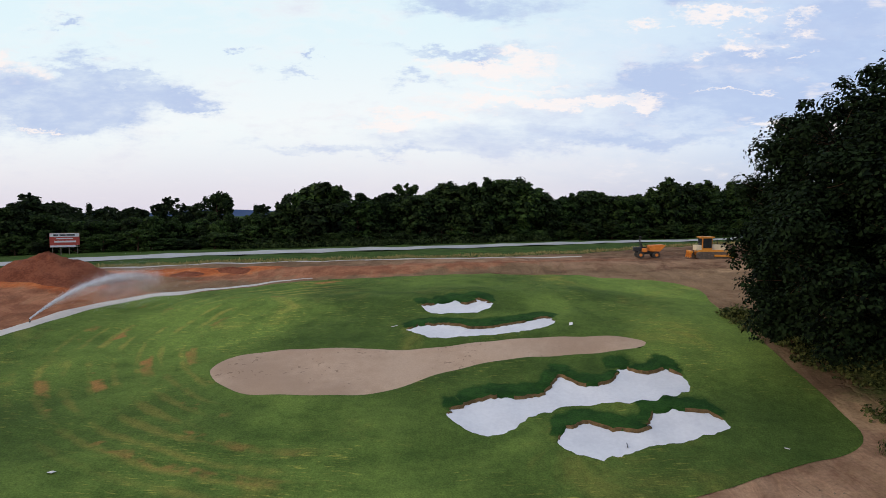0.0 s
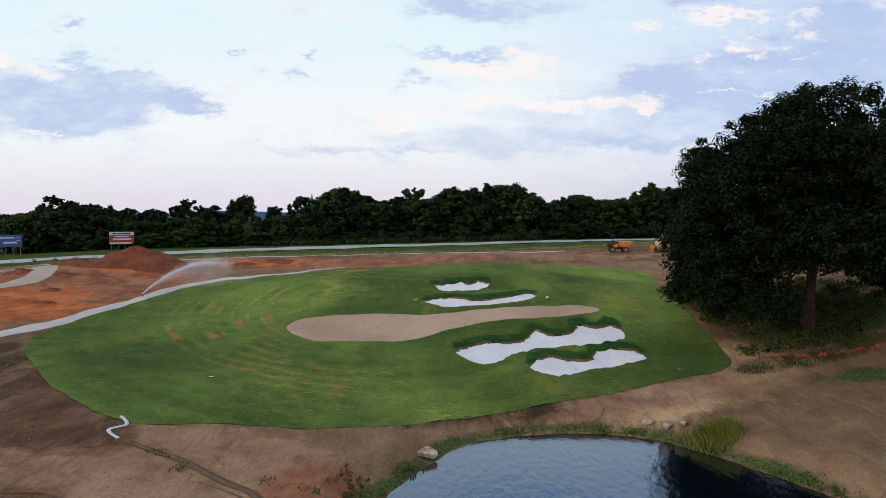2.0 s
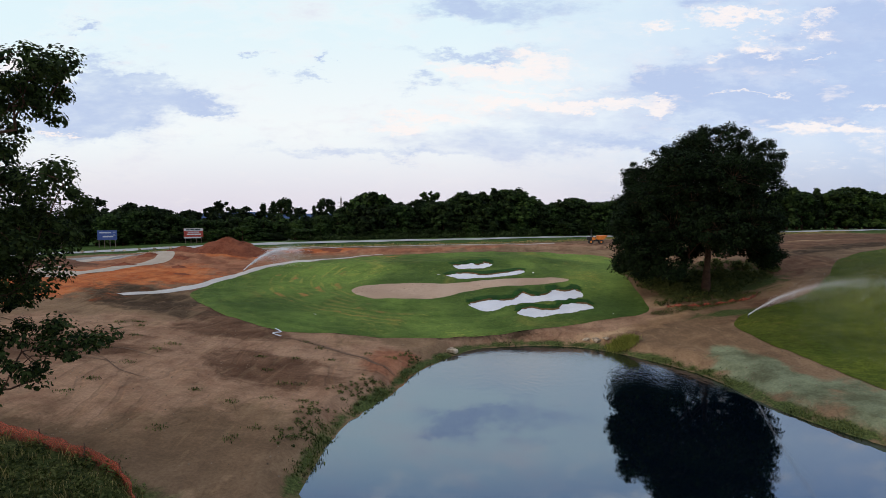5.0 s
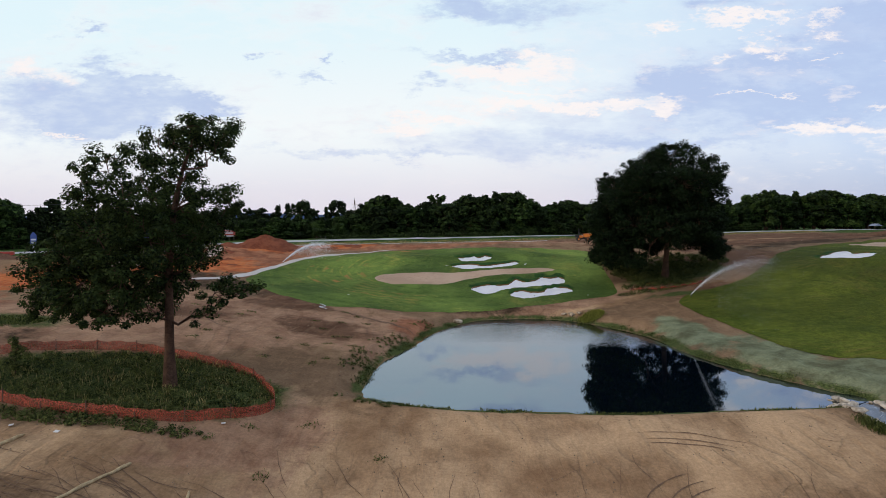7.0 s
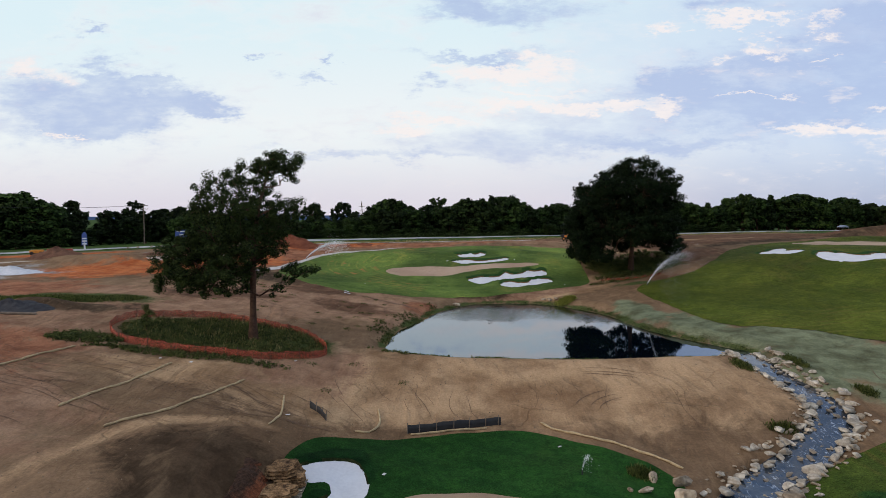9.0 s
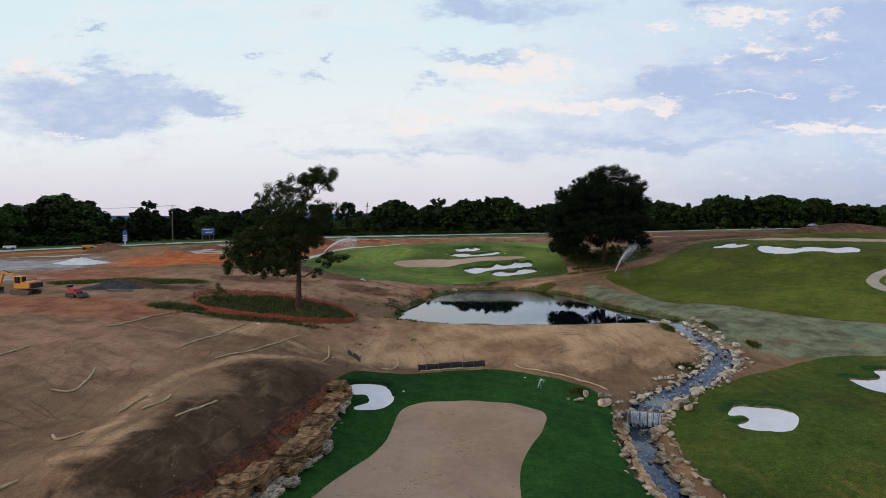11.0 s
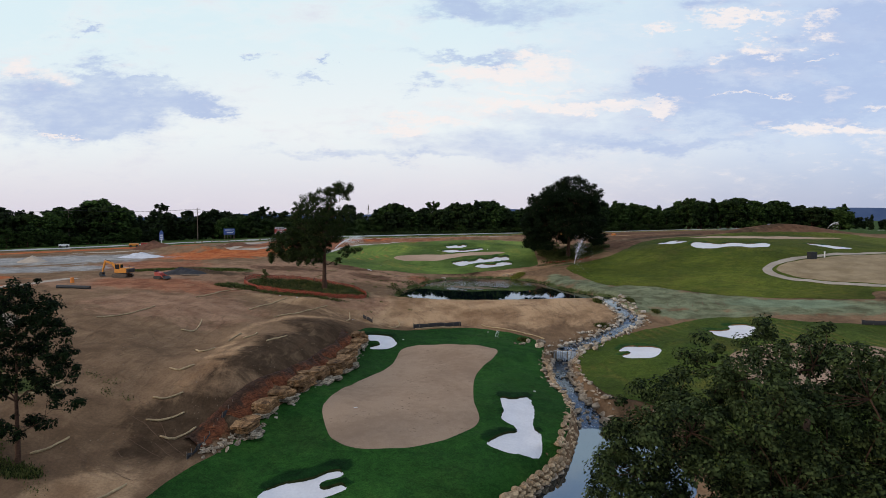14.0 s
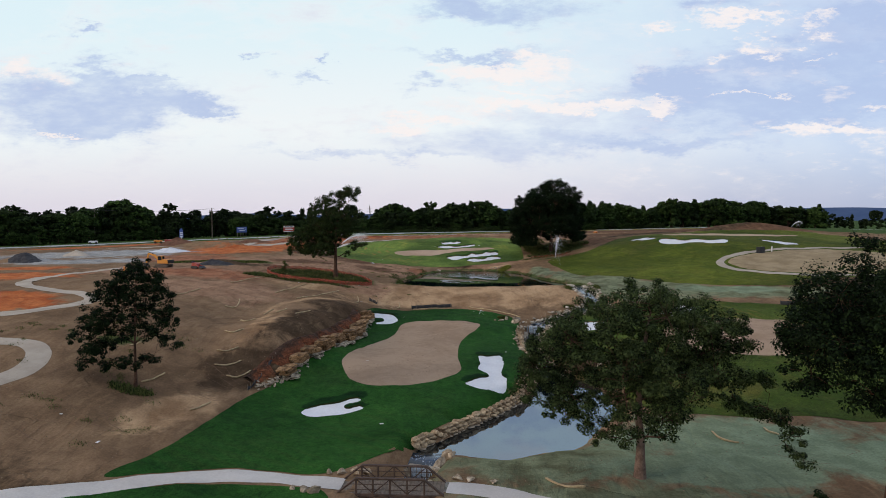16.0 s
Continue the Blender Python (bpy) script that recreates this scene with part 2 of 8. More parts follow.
def ground_material():
    """Bare graded soil: tan, brown and red earth, with zones of clay, seeded mulch, weeds, wet soil and painted bank
    shade of their own shape.
    """
    m, t, b = material("bare_soil")
    v = coords(t)
    wide, mid, grit = noise_node(t, v, 0.05, 4.0, 0.6, 0.4), noise_node(t, v, 0.35, 6.0, 0.65, 0.3), noise_node(t, v, 5.0, 4.0, 0.7)
    stretched = t.nodes.new("ShaderNodeMapping")
    stretched.inputs["Scale"].default_value = (1.1, 0.28, 0.5)
    stretched.inputs["Rotation"].default_value = (0, 0, radians(-14))
    link(t, v, stretched.inputs[0])
    tracks = noise_node(t, stretched.outputs[0], 0.8, 4.0, 0.6, 0.6)

    ragged = noise_node(t, v, 0.22, 8.0, 0.7, 0.5)
    cells = t.nodes.new("ShaderNodeTexVoronoi")
    cells.feature = "DISTANCE_TO_EDGE"
    cells.inputs["Scale"].default_value = 0.10
    bent = t.nodes.new("ShaderNodeVectorMath")
    bent.operation = "MULTIPLY_ADD"
    warp = t.nodes.new("ShaderNodeTexNoise")
    warp.inputs["Scale"].default_value, warp.inputs["Detail"].default_value = 0.3, 5.0
    link(t, v, warp.inputs["Vector"])
    link(t, warp.outputs["Color"], bent.inputs[0])
    bent.inputs[1].default_value = (7, 7, 0)
    link(t, v, bent.inputs[2])
    link(t, bent.outputs[0], cells.inputs["Vector"])
    rill = math_node(t, "MULTIPLY", span(t, cells.outputs["Distance"], 0.0, 0.020, 1.0, 0.0), span(t, noise_node(t, v, 0.13, 3.0), 0.48, 0.62))

    def zone(name):
        n = t.nodes.new("ShaderNodeAttribute")
        n.attribute_name = name
        soft = math_node(t, "ADD", n.outputs["Fac"], math_node(t, "MULTIPLY", math_node(t, "SUBTRACT", ragged, 0.5), 1.7))
        return span(t, soft, 0.34, 0.72)

    col = mix_col(t, span(t, math_node(t, "ADD", math_node(t, "MULTIPLY", wide, 0.5), math_node(t, "MULTIPLY", mid, 0.5)), 0.34, 0.66), (0.128, 0.080, 0.050), (0.256, 0.164, 0.104))
    col = mix_col(t, zone("tan"), col, mix_col(t, span(t, math_node(t, "ADD", math_node(t, "MULTIPLY", noise_node(t, v, 0.11, 3.0, 0.5, 0.8), 0.65), math_node(t, "MULTIPLY", mid, 0.35)), 0.36, 0.62), (0.225, 0.134, 0.079), (0.470, 0.312, 0.194)))
    col = mix_col(t, zone("pink"), col, mix_col(t, span(t, mid, 0.3, 0.7), (0.215, 0.118, 0.078), (0.365, 0.225, 0.152)))
    col = mix_col(t, zone("red"), col, mix_col(t, span(t, mid, 0.3, 0.7), (0.200, 0.080, 0.048), (0.375, 0.170, 0.102)))
    col = mix_col(t, zone("umber"), col, mix_col(t, span(t, mid, 0.3, 0.7), (0.088, 0.046, 0.029), (0.170, 0.094, 0.061)))
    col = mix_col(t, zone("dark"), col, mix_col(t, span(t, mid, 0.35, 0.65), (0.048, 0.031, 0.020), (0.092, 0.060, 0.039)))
    col = mix_col(t, zone("clay"), col, mix_col(t, span(t, mid, 0.3, 0.7), (0.32, 0.078, 0.028), (0.54, 0.180, 0.070)))
    col = mix_col(t, zone("gravel"), col, mix_col(t, span(t, mid, 0.3, 0.7), (0.21, 0.21, 0.225), (0.40, 0.395, 0.40)))
    col = mix_col(t, math_node(t, "MULTIPLY", span(t, tracks, 0.52, 0.72), 0.28), col, (0.115, 0.066, 0.042))
    col = mix_col(t, math_node(t, "MULTIPLY", span(t, tracks, 0.47, 0.30), 0.25), col, (0.36, 0.24, 0.15))
    wave = t.nodes.new("ShaderNodeTexWave")
    wave.inputs["Scale"].default_value, wave.inputs["Distortion"].default_value = 0.16, 22.0
    wave.inputs["Detail"].default_value, wave.inputs["Detail Scale"].default_value = 4.0, 0.35
    link(t, v, wave.inputs["Vector"])
    ruts = math_node(t, "MULTIPLY", span(t, wave.outputs["Fac"], 0.72, 0.95), span(t, noise_node(t, v, 0.10, 4.0, 0.6), 0.50, 0.62))
    col = mix_col(t, math_node(t, "MULTIPLY", ruts, 0.15), col, (0.085, 0.052, 0.033))
    col = mix_col(t, math_node(t, "MULTIPLY", rill, 0.18), col, (0.06, 0.038, 0.026))
    col = mix_col(t, zone("seed"), col, mix_col(t, span(t, mid, 0.3, 0.7), (0.092, 0.096, 0.058), (0.215, 0.240, 0.155)))
    col = mix_col(t, zone("mint"), col, mix_col(t, span(t, mid, 0.35, 0.65), (0.148, 0.185, 0.125), (0.212, 0.265, 0.183)))
    col = mix_col(t, zone("weeds"), col, mix_col(t, span(t, grit, 0.3, 0.7), (0.035, 0.050, 0.018), (0.095, 0.115, 0.040)))
    col = mix_col(t, zone("meadow"), col, mix_col(t, span(t, mid, 0.3, 0.7), (0.032, 0.058, 0.016), (0.066, 0.110, 0.030)))
    col = mix_col(t, 1.0, col, mix_col(t, span(t, grit, 0.25, 0.75), (0.82, 0.81, 0.745), (1.16, 1.145, 1.05)), "MULTIPLY")
    link(t, col, b.inputs["Base Color"])
    b.inputs["Roughness"].default_value, b.inputs["Specular IOR Level"].default_value = 0.97, 0.03
    bump(t, b, math_node(t, "ADD", math_node(t, "ADD", math_node(t, "SUBTRACT", math_node(t, "MULTIPLY", tracks, 1.5), math_node(t, "ADD", math_node(t, "MULTIPLY", rill, 0.7), math_node(t, "MULTIPLY", ruts, 0.5))), mid), math_node(t, "MULTIPLY", grit, 0.2)), 0.6, 0.2)
    return m


def water_material(name, ripple, scale, rough, tint, ior=1.33, breeze=None, foam=False):
    m, t, b = material(name)
    v = coords(t)
    b.inputs["Base Color"].default_value = (*tint, 1)
    b.inputs["Roughness"].default_value, b.inputs["IOR"].default_value = rough, ior
    s = t.nodes.new("ShaderNodeMapping")
    s.inputs["Scale"].default_value = (1.0, 0.45, 1.0)
    link(t, v, s.inputs[0])
    calm = span(t, noise_node(t, v, 0.07, 3.0, 0.5), 0.42, 0.62, 0.25, 1.0)
    if breeze:
        place = t.nodes.new("ShaderNodeSeparateXYZ")
        link(t, v, place.inputs[0])
        calm = math_node(t, "ADD", math_node(t, "MULTIPLY", span(t, math_node(t, "ADD", place.outputs[1], math_node(t, "MULTIPLY", noise_node(t, v, 0.15, 3.0), 6.0)), *breeze), 1.0), 0.07)
    if breeze:
        link(t, math_node(t, "ADD", math_node(t, "MULTIPLY", calm, 0.08), rough), b.inputs["Roughness"])
    if foam:
        white = span(t, noise_node(t, s.outputs[0], 3.4, 6.0, 0.72, 0.6), 0.55, 0.67)
        link(t, mix_col(t, math_node(t, "MULTIPLY", white, 0.65), tint, (0.50, 0.56, 0.64)), b.inputs["Base Color"])
    bump(t, b, math_node(t, "MULTIPLY", noise_node(t, s.outputs[0], scale, 3.0, 0.6), calm), ripple, 0.05)
    return m


def leaf_material(name, dark, light, thin=0.25, tree_vary=False):
    m, t, b = material(name)
    geo = t.nodes.new("ShaderNodeNewGeometry").outputs["Random Per Island"]
    col = mix_col(t, span(t, geo, 0.15, 1.0), dark, light)
    col = mix_col(t, math_node(t, "MULTIPLY", span(t, noise_node(t, coords(t), 0.5, 3.0), 0.40, 0.7), 0.5), col, light)
    if tree_vary:
        pick = t.nodes.new("ShaderNodeObjectInfo").outputs["Random"]
        col = mix_col(t, pick, mix_col(t, 1.0, col, (0.65, 0.62, 0.75), "MULTIPLY"), mix_col(t, 1.0, col, (1.7, 1.8, 1.4), "MULTIPLY"))
    link(t, col, b.inputs["Base Color"])
    b.inputs["Roughness"].default_value, b.inputs["Specular IOR Level"].default_value = 0.75, 0.06
    tr = t.nodes.new("ShaderNodeBsdfTranslucent")
    link(t, mix_col(t, 1.0, col, (1.0, 1.25, 0.6), "MULTIPLY"), tr.inputs[0])
    mix = t.nodes.new("ShaderNodeMixShader")
    mix.inputs[0].default_value = thin
    link(t, b.outputs[0], mix.inputs[1])
    link(t, tr.outputs[0], mix.inputs[2])
    link(t, mix.outputs[0], t.nodes["Material Output"].inputs[0])
    return m


def dressed_green(name, dark, light):
    """Smooth sand dressing with pale smears and scattered dark clods."""
    m, t, b = material(name)
    v = coords(t)
    wide, mid = noise_node(t, v, 0.12, 4.0, 0.6, 0.4), noise_node(t, v, 1.3, 4.0, 0.6)
    col = mix_col(t, span(t, math_node(t, "ADD", math_node(t, "MULTIPLY", wide, 0.75), math_node(t, "MULTIPLY", mid, 0.25)), 0.36, 0.64), dark, light)
    spot = math_node(t, "MULTIPLY", span(t, noise_node(t, v, 3.0, 2.0, 0.5), 0.61, 0.68), span(t, noise_node(t, v, 0.35, 3.0, 0.6), 0.52, 0.60))
    col = mix_col(t, math_node(t, "MULTIPLY", spot, 0.5), col, (0.075, 0.048, 0.032))
    col = mix_col(t, math_node(t, "MULTIPLY", span(t, noise_node(t, v, 9.0, 3.0, 0.6), 0.3, 0.7), 0.3), col, (dark[0] * 0.75, dark[1] * 0.75, dark[2] * 0.75))
    link(t, col, b.inputs["Base Color"])
    b.inputs["Roughness"].default_value, b.inputs["Specular IOR Level"].default_value = 0.95, 0.05
    bump(t, b, math_node(t, "ADD", mid, spot), 0.3, 0.04)
    return m


def ledge_material():
    """Iron-red crumbling earth between the rock beds, browner toward the turfless crest, with dark seams."""
    m, t, b = material("bedded_ledge_rock")
    v = coords(t)
    bed = t.nodes.new("ShaderNodeAttribute")
    bed.attribute_name = "bed"
    blot, grain = noise_node(t, v, 0.45, 5.0, 0.65, 0.5), noise_node(t, v, 4.5, 5.0, 0.7)
    squeezed = t.nodes.new("ShaderNodeMapping")
    squeezed.inputs["Scale"].default_value = (0.5, 0.5, 7.0)
    link(t, v, squeezed.inputs[0])
    seams = noise_node(t, squeezed.outputs[0], 1.6, 5.0, 0.7, 0.3)
    at = math_node(t, "ADD", bed.outputs["Fac"], math_node(t, "MULTIPLY", math_node(t, "SUBTRACT", blot, 0.5), 1.6))
    col = mix_col(t, span(t, at, 0.15, 0.5), (0.150, 0.085, 0.042), (0.175, 0.058, 0.026))
    col = mix_col(t, span(t, at, 0.62, 1.0), col, (0.060, 0.032, 0.020))
    col = mix_col(t, math_node(t, "MULTIPLY", span(t, seams, 0.50, 0.36), 0.7), col, (0.026, 0.015, 0.010))
    col = mix_col(t, math_node(t, "MULTIPLY", span(t, seams, 0.56, 0.72), 0.35), col, (0.30, 0.17, 0.08))
    col = mix_col(t, 1.0, col, mix_col(t, span(t, grain, 0.3, 0.7), (0.55, 0.55, 0.55), (1.35, 1.35, 1.35)), "MULTIPLY")
    link(t, col, b.inputs["Base Color"])
    b.inputs["Roughness"].default_value, b.inputs["Specular IOR Level"].default_value = 0.92, 0.15
    bump(t, b, math_node(t, "ADD", seams, math_node(t, "MULTIPLY", grain, 0.5)), 0.9, 0.12)
    return m


def strata_rock(name, dark, light, seam):
    """Thin-bedded stone: broken laminae, dark seams, blotches and a rough grain."""
    m, t, b = material(name)
    v = coords(t)
    squeezed = t.nodes.new("ShaderNodeMapping")
    squeezed.inputs["Scale"].default_value = (0.6, 0.6, 9.0)
    link(t, v, squeezed.inputs[0])
    beds, blot, grain = noise_node(t, squeezed.outputs[0], 1.5, 5.0, 0.7, 0.3), noise_node(t, v, 1.1, 5.0, 0.65, 0.5), noise_node(t, v, 7.0, 4.0, 0.7)
    col = mix_col(t, span(t, math_node(t, "ADD", math_node(t, "MULTIPLY", beds, 0.5), math_node(t, "MULTIPLY", blot, 0.5)), 0.36, 0.64), dark, light)
    col = mix_col(t, math_node(t, "MULTIPLY", span(t, beds, 0.48, 0.36), 0.8), col, seam)
    col = mix_col(t, 1.0, col, mix_col(t, span(t, grain, 0.28, 0.72), (0.5, 0.5, 0.5), (1.4, 1.4, 1.4)), "MULTIPLY")
    col = value_shift(t, col, t.nodes.new("ShaderNodeObjectInfo").outputs["Random"], 0.3)
    link(t, col, b.inputs["Base Color"])
    b.inputs["Roughness"].default_value, b.inputs["Specular IOR Level"].default_value = 0.93, 0.15
    bump(t, b, math_node(t, "ADD", beds, math_node(t, "MULTIPLY", grain, 0.5)), 1.0, 0.12)
    return m


SOIL = ground_material()
LEDGE_ROCK = ledge_material()
TURF_UPPER = turf_material("turf_upper", (0.062, 0.104, 0.024), (0.122, 0.180, 0.042), (0.275, 0.235, 0.062), 0, 2.6, 0.25, 0.62, (-5, 50))
TURF_FAIR = turf_material("turf_fairway", (0.047, 0.067, 0.009), (0.101, 0.118, 0.0165), (0.165, 0.134, 0.032), 100, 7.0, 0.14, 0.4)
TURF_LOW = turf_material("turf_lush", (0.0105, 0.045, 0.009), (0.025, 0.085, 0.0160), (0.038, 0.066, 0.016), 60, 2.6, 0.25, 0.25)
TURF_RIGHT = turf_material("turf_side", (0.034, 0.058, 0.010), (0.066, 0.092, 0.017), (0.122, 0.100, 0.026), 12, 4.0, 0.12, 0.5)
GREEN_SAND = dressed_green("sanded_green", (0.385, 0.265, 0.185), (0.50, 0.36, 0.26))
# the same sand dressing in a darker tone, for the lower and side greens
GREEN_DARKER = dressed_green("darker_sanded_green", (0.27, 0.185, 0.125), (0.375, 0.268, 0.185))
BUNKER_SAND = plain("white_sand", (0.60, 0.60, 0.63), (0.70, 0.70, 0.725), 0.5, 0.95, 0, 0.4, 0.04, spec=0.1)
RING_PATH = plain("dusty_concrete", (0.30, 0.255, 0.205), (0.42, 0.365, 0.30), 0.4, 0.95, 0, 0.3, 0.02, fine=30, spec=0.1)
PALE_SAND = plain("crushed_stone", (0.36, 0.295, 0.23), (0.49, 0.415, 0.335), 0.4, 0.95, 0, 0.4, 0.03, fine=30, spec=0.1)
CONCRETE = plain("pale_concrete", (0.44, 0.40, 0.37), (0.58, 0.54, 0.50), 0.3, 0.9, 0, 0.3, 0.01, fine=20, spec=0.2)
ASPHALT = plain("weathered_asphalt", (0.32, 0.32, 0.325), (0.44, 0.435, 0.43), 0.2, 0.9, 0, 0.3, 0.01, fine=40, spec=0.2)
ROCK = plain("limestone", (0.125, 0.088, 0.056), (0.47, 0.385, 0.280), 0.9, 0.9, 0, 0.8, 0.08, 0.28, 6.0, 0.2)
ROCK_PALE = plain("pale_limestone", (0.20, 0.165, 0.125), (0.54, 0.48, 0.39), 0.9, 0.9, 0, 0.8, 0.08, 0.25, 6.0, 0.2)
ROCK_WET = plain("wet_limestone", (0.12, 0.095, 0.07), (0.32, 0.26, 0.19), 1.2, 0.5, 0, 0.8, 0.06, 0.25, 6.0, 0.4)
ROCK_GREY = plain("grey_ledge", (0.11, 0.095, 0.075), (0.29, 0.265, 0.225), 0.8, 0.9, 0, 0.9, 0.1, 0.25, 7.0, 0.2)
LEDGE_BLOCK = strata_rock("ochre_ledge_block", (0.090, 0.048, 0.022), (0.380, 0.225, 0.110), (0.030, 0.017, 0.010))
LEDGE_GREY = strata_rock("grey_ledge_slab", (0.110, 0.088, 0.060), (0.490, 0.420, 0.315), (0.030, 0.024, 0.018))
POND_WATER = water_material("pond_water", 0.45, 2.6, 0.006, (0.0012, 0.0035, 0.0065), 3.4, (6.0, 12.0))
POND_WATER.node_tree.nodes["Principled BSDF"].inputs["Specular Tint"].default_value = (0.73, 0.86, 1.0, 1)
BROOK_WATER = water_material("brook_water", 0.9, 2.5, 0.10, (0.014, 0.026, 0.042), 1.6, None, True)
FOAM = plain("white_water", (0.18, 0.23, 0.28), (0.50, 0.56, 0.62), 3.0, 0.5, 0, 0.6, 0.05)
WALL_STONE = plain("ochre_wall_stone", (0.125, 0.078, 0.042), (0.48, 0.355, 0.220), 0.9, 0.9, 0, 0.8, 0.06, 0.3, 6.0, 0.15)
BARK = plain("oak_bark", (0.035, 0.020, 0.014), (0.125, 0.070, 0.046), 1.6, 0.95, 0, 1.0, 0.06, 0.1, 6.0, 0.1)
BARK_PALE = plain("grey_brown_bark", (0.085, 0.055, 0.042), (0.24, 0.165, 0.125), 1.6, 0.95, 0, 1.0, 0.05, 0.1, 6.0, 0.1)
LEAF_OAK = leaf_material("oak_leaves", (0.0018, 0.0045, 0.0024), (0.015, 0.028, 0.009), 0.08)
LEAF_MID = leaf_material("hickory_leaves", (0.007, 0.014, 0.006), (0.052, 0.074, 0.022), 0.18)
LEAF_NEAR = leaf_material("elm_leaves", (0.005, 0.010, 0.005), (0.068, 0.094, 0.033), 0.15)
LEAF_FAR = leaf_material("wood_leaves", (0.004, 0.009, 0.004), (0.040, 0.064, 0.019), 0.10, True)
LEAF_BRUSH = leaf_material("brush_leaves", (0.008, 0.016, 0.006), (0.058, 0.084, 0.026), 0.15)
LEAF_WEED = leaf_material("weed_leaves", (0.018, 0.030, 0.010), (0.140, 0.150, 0.048), 0.2)
LEAF_STRAW = leaf_material("dry_grass", (0.20, 0.15, 0.065), (0.42, 0.33, 0.16), 0.25)
LIP_SOIL = plain("torn_lip_soil", (0.055, 0.036, 0.018), (0.20, 0.125, 0.055), 2.5, 0.95, 0, 0.8, 0.04, spec=0.1)
STRAW_SOIL = plain("straw_covered_soil", (0.20, 0.145, 0.080), (0.36, 0.275, 0.165), 0.25, 0.95, 0, 0.5, 0.05, fine=20, spec=0.1)
CLOD = plain("dry_clod", (0.10, 0.064, 0.042), (0.34, 0.255, 0.175), 1.5, 0.95, 0, 0.5, 0.03, 0.3, spec=0.05)
LEAF_TUSSOCK = leaf_material("yellow_green_grass", (0.12, 0.14, 0.03), (0.34, 0.33, 0.08), 0.25)

# green-brown lip of the lower bunkers, edge shadow included in its colour
LIP_SHADED = plain("shaded_grass_lip", (0.006, 0.012, 0.004), (0.035, 0.040, 0.014), 3.0, 0.95, 0, 0.8, 0.04, spec=0.05)

# ---- plan of the ground ----
# spot heights of the graded ground, metres above the upper pond
SPOTS_UPPER = [(-14, 42, 3.5), (17, 44, 4.8), (3, 36, 2.6), (18, 37.5, 3.4), (9, 34, 2.1), (18.5, 33, 2.4), (6, 51, 6.0), (25, 32, 2.3),
               (-35, 37, 4.2), (-14, 19, 2.0), (0, 19, 0.5), (17, 21, 0.6), (21, 16, 0.5), (35, 38, 4.8), (39, 32, 4.0), (33.5, 22, 3.2),
               (29, 80, 8.6), (36, 74, 8.7), (-42, 36, 5.8), (-41, 66, 7.2), (6, 62, 7.3), (26, 60, 6.8), (-12, 62, 6.2)]
SPOTS_LEFT = [(-12, 0.5, 1.2), (-9, 2.7, 0.9), (-20, -20, 2.0), (-13, -18, 0.5), (-32, -25, 2.4), (-43, -20, 4.3), (-50, -24, 4.4),
              (-58, -20, 4.3), (-66, 3, 5.0), (-25, -28, 1.4), (-17, -28.5, 0.4), (-37, -48, 2.6), (-31, -55, 1.2), (-27, -60.7, 0.2),
              (-24, -53.6, 0.2), (-21, -56, 0.0), (-17, -55.5, -1.2), (-22.7, -70.3, 0.0), (-26.5, -84, -2.3), (-20, -87, -4.4),
              (-27, -88, -2.7), (-38.8, -83.6, 0.8), (-45, -100, -1.2), (-30, -110, -4.0), (-60, -60, 3.8), (-30, 5, 3.4), (-13.5, -41, -0.8),
              (-18, -70, -1.6)]
SPOTS_LOWER = [(-10, -33, -2.2), (-3.5, -34.5, -2.6), (4, -31, -2.5), (8, -33, -2.5), (9, -47.5, -2.9), (-5, -43, -3.3), (-10, -47, -4.0),
               (-11.5, -59, -3.8), (-9.3, -71, -3.9), (-6, -79, -4.4), (9.8, -66, -4.1), (7, -75, -5.1), (-11, -85.8, -5.7), (-5, -83, -5.6),
               (1.3, -91, -6.1), (-15, -73.6, -4.5), (-18, -82.7, -4.9), (18, -41, -3.9), (25, -40.5, -3.9), (19, -54, -5.1), (21.5, -63, -5.3),
               (36.5, -31.5, -1.8), (33, -14, 0.3), (30, -23, 0.1), (10, -20, 0.3), (-3, -20, 0.2), (22, -25, -0.3), (10, -93, -6.4)]
SPOTS_RIGHT = [(27.4, -44.4, -3.4), (31, -48.3, -2.8), (42, -39, -1.9), (47, -43, -1.3), (38.7, -52.4, -3.0), (25.4, -68.5, -4.8),
               (57, -60, -2.4), (31.6, -91.4, -6.0), (19, -101, -5.5), (45, -85, -5.3), (70, -90, -4.5), (57.5, 33, 7.8), (62, 24, 7.9),
               (78, 18, 8.3), (68, -1, 3.9), (81, 4, 5.9), (90, 17, 8.2), (58, 6, 4.0), (45, 6, 2.6), (42, -10, 1.3), (60, -20, 1.2)]
SPOTS_FAR = [(-69, 109, 7.4), (-86, 100, 6.6), (-95, 70, 6.4), (60, 140, 8.6), (0, 112, 8.4), (60, 85, 9.2), (100, 60, 9.4), (150, 160, 10),
             (-150, 150, 4.5), (-150, 30, 4.2), (-110, 0, 4.4), (-130, -80, 4), (120, -80, -2), (120, 0, 6), (0, -160, -7), (60, -160, -6),
             (-80, -160, -2), (0, 250, 8), (200, 250, 9), (-200, 250, 5), (250, 0, 6), (-250, -50, 4)]
SPOTS = np.array(SPOTS_UPPER + SPOTS_LEFT + SPOTS_LOWER + SPOTS_RIGHT + SPOTS_FAR, float)


def kernel(x, y):
    return np.sqrt((x[:, None] - SPOTS[:, 0]) ** 2 + (y[:, None] - SPOTS[:, 1]) ** 2 + 16.0)


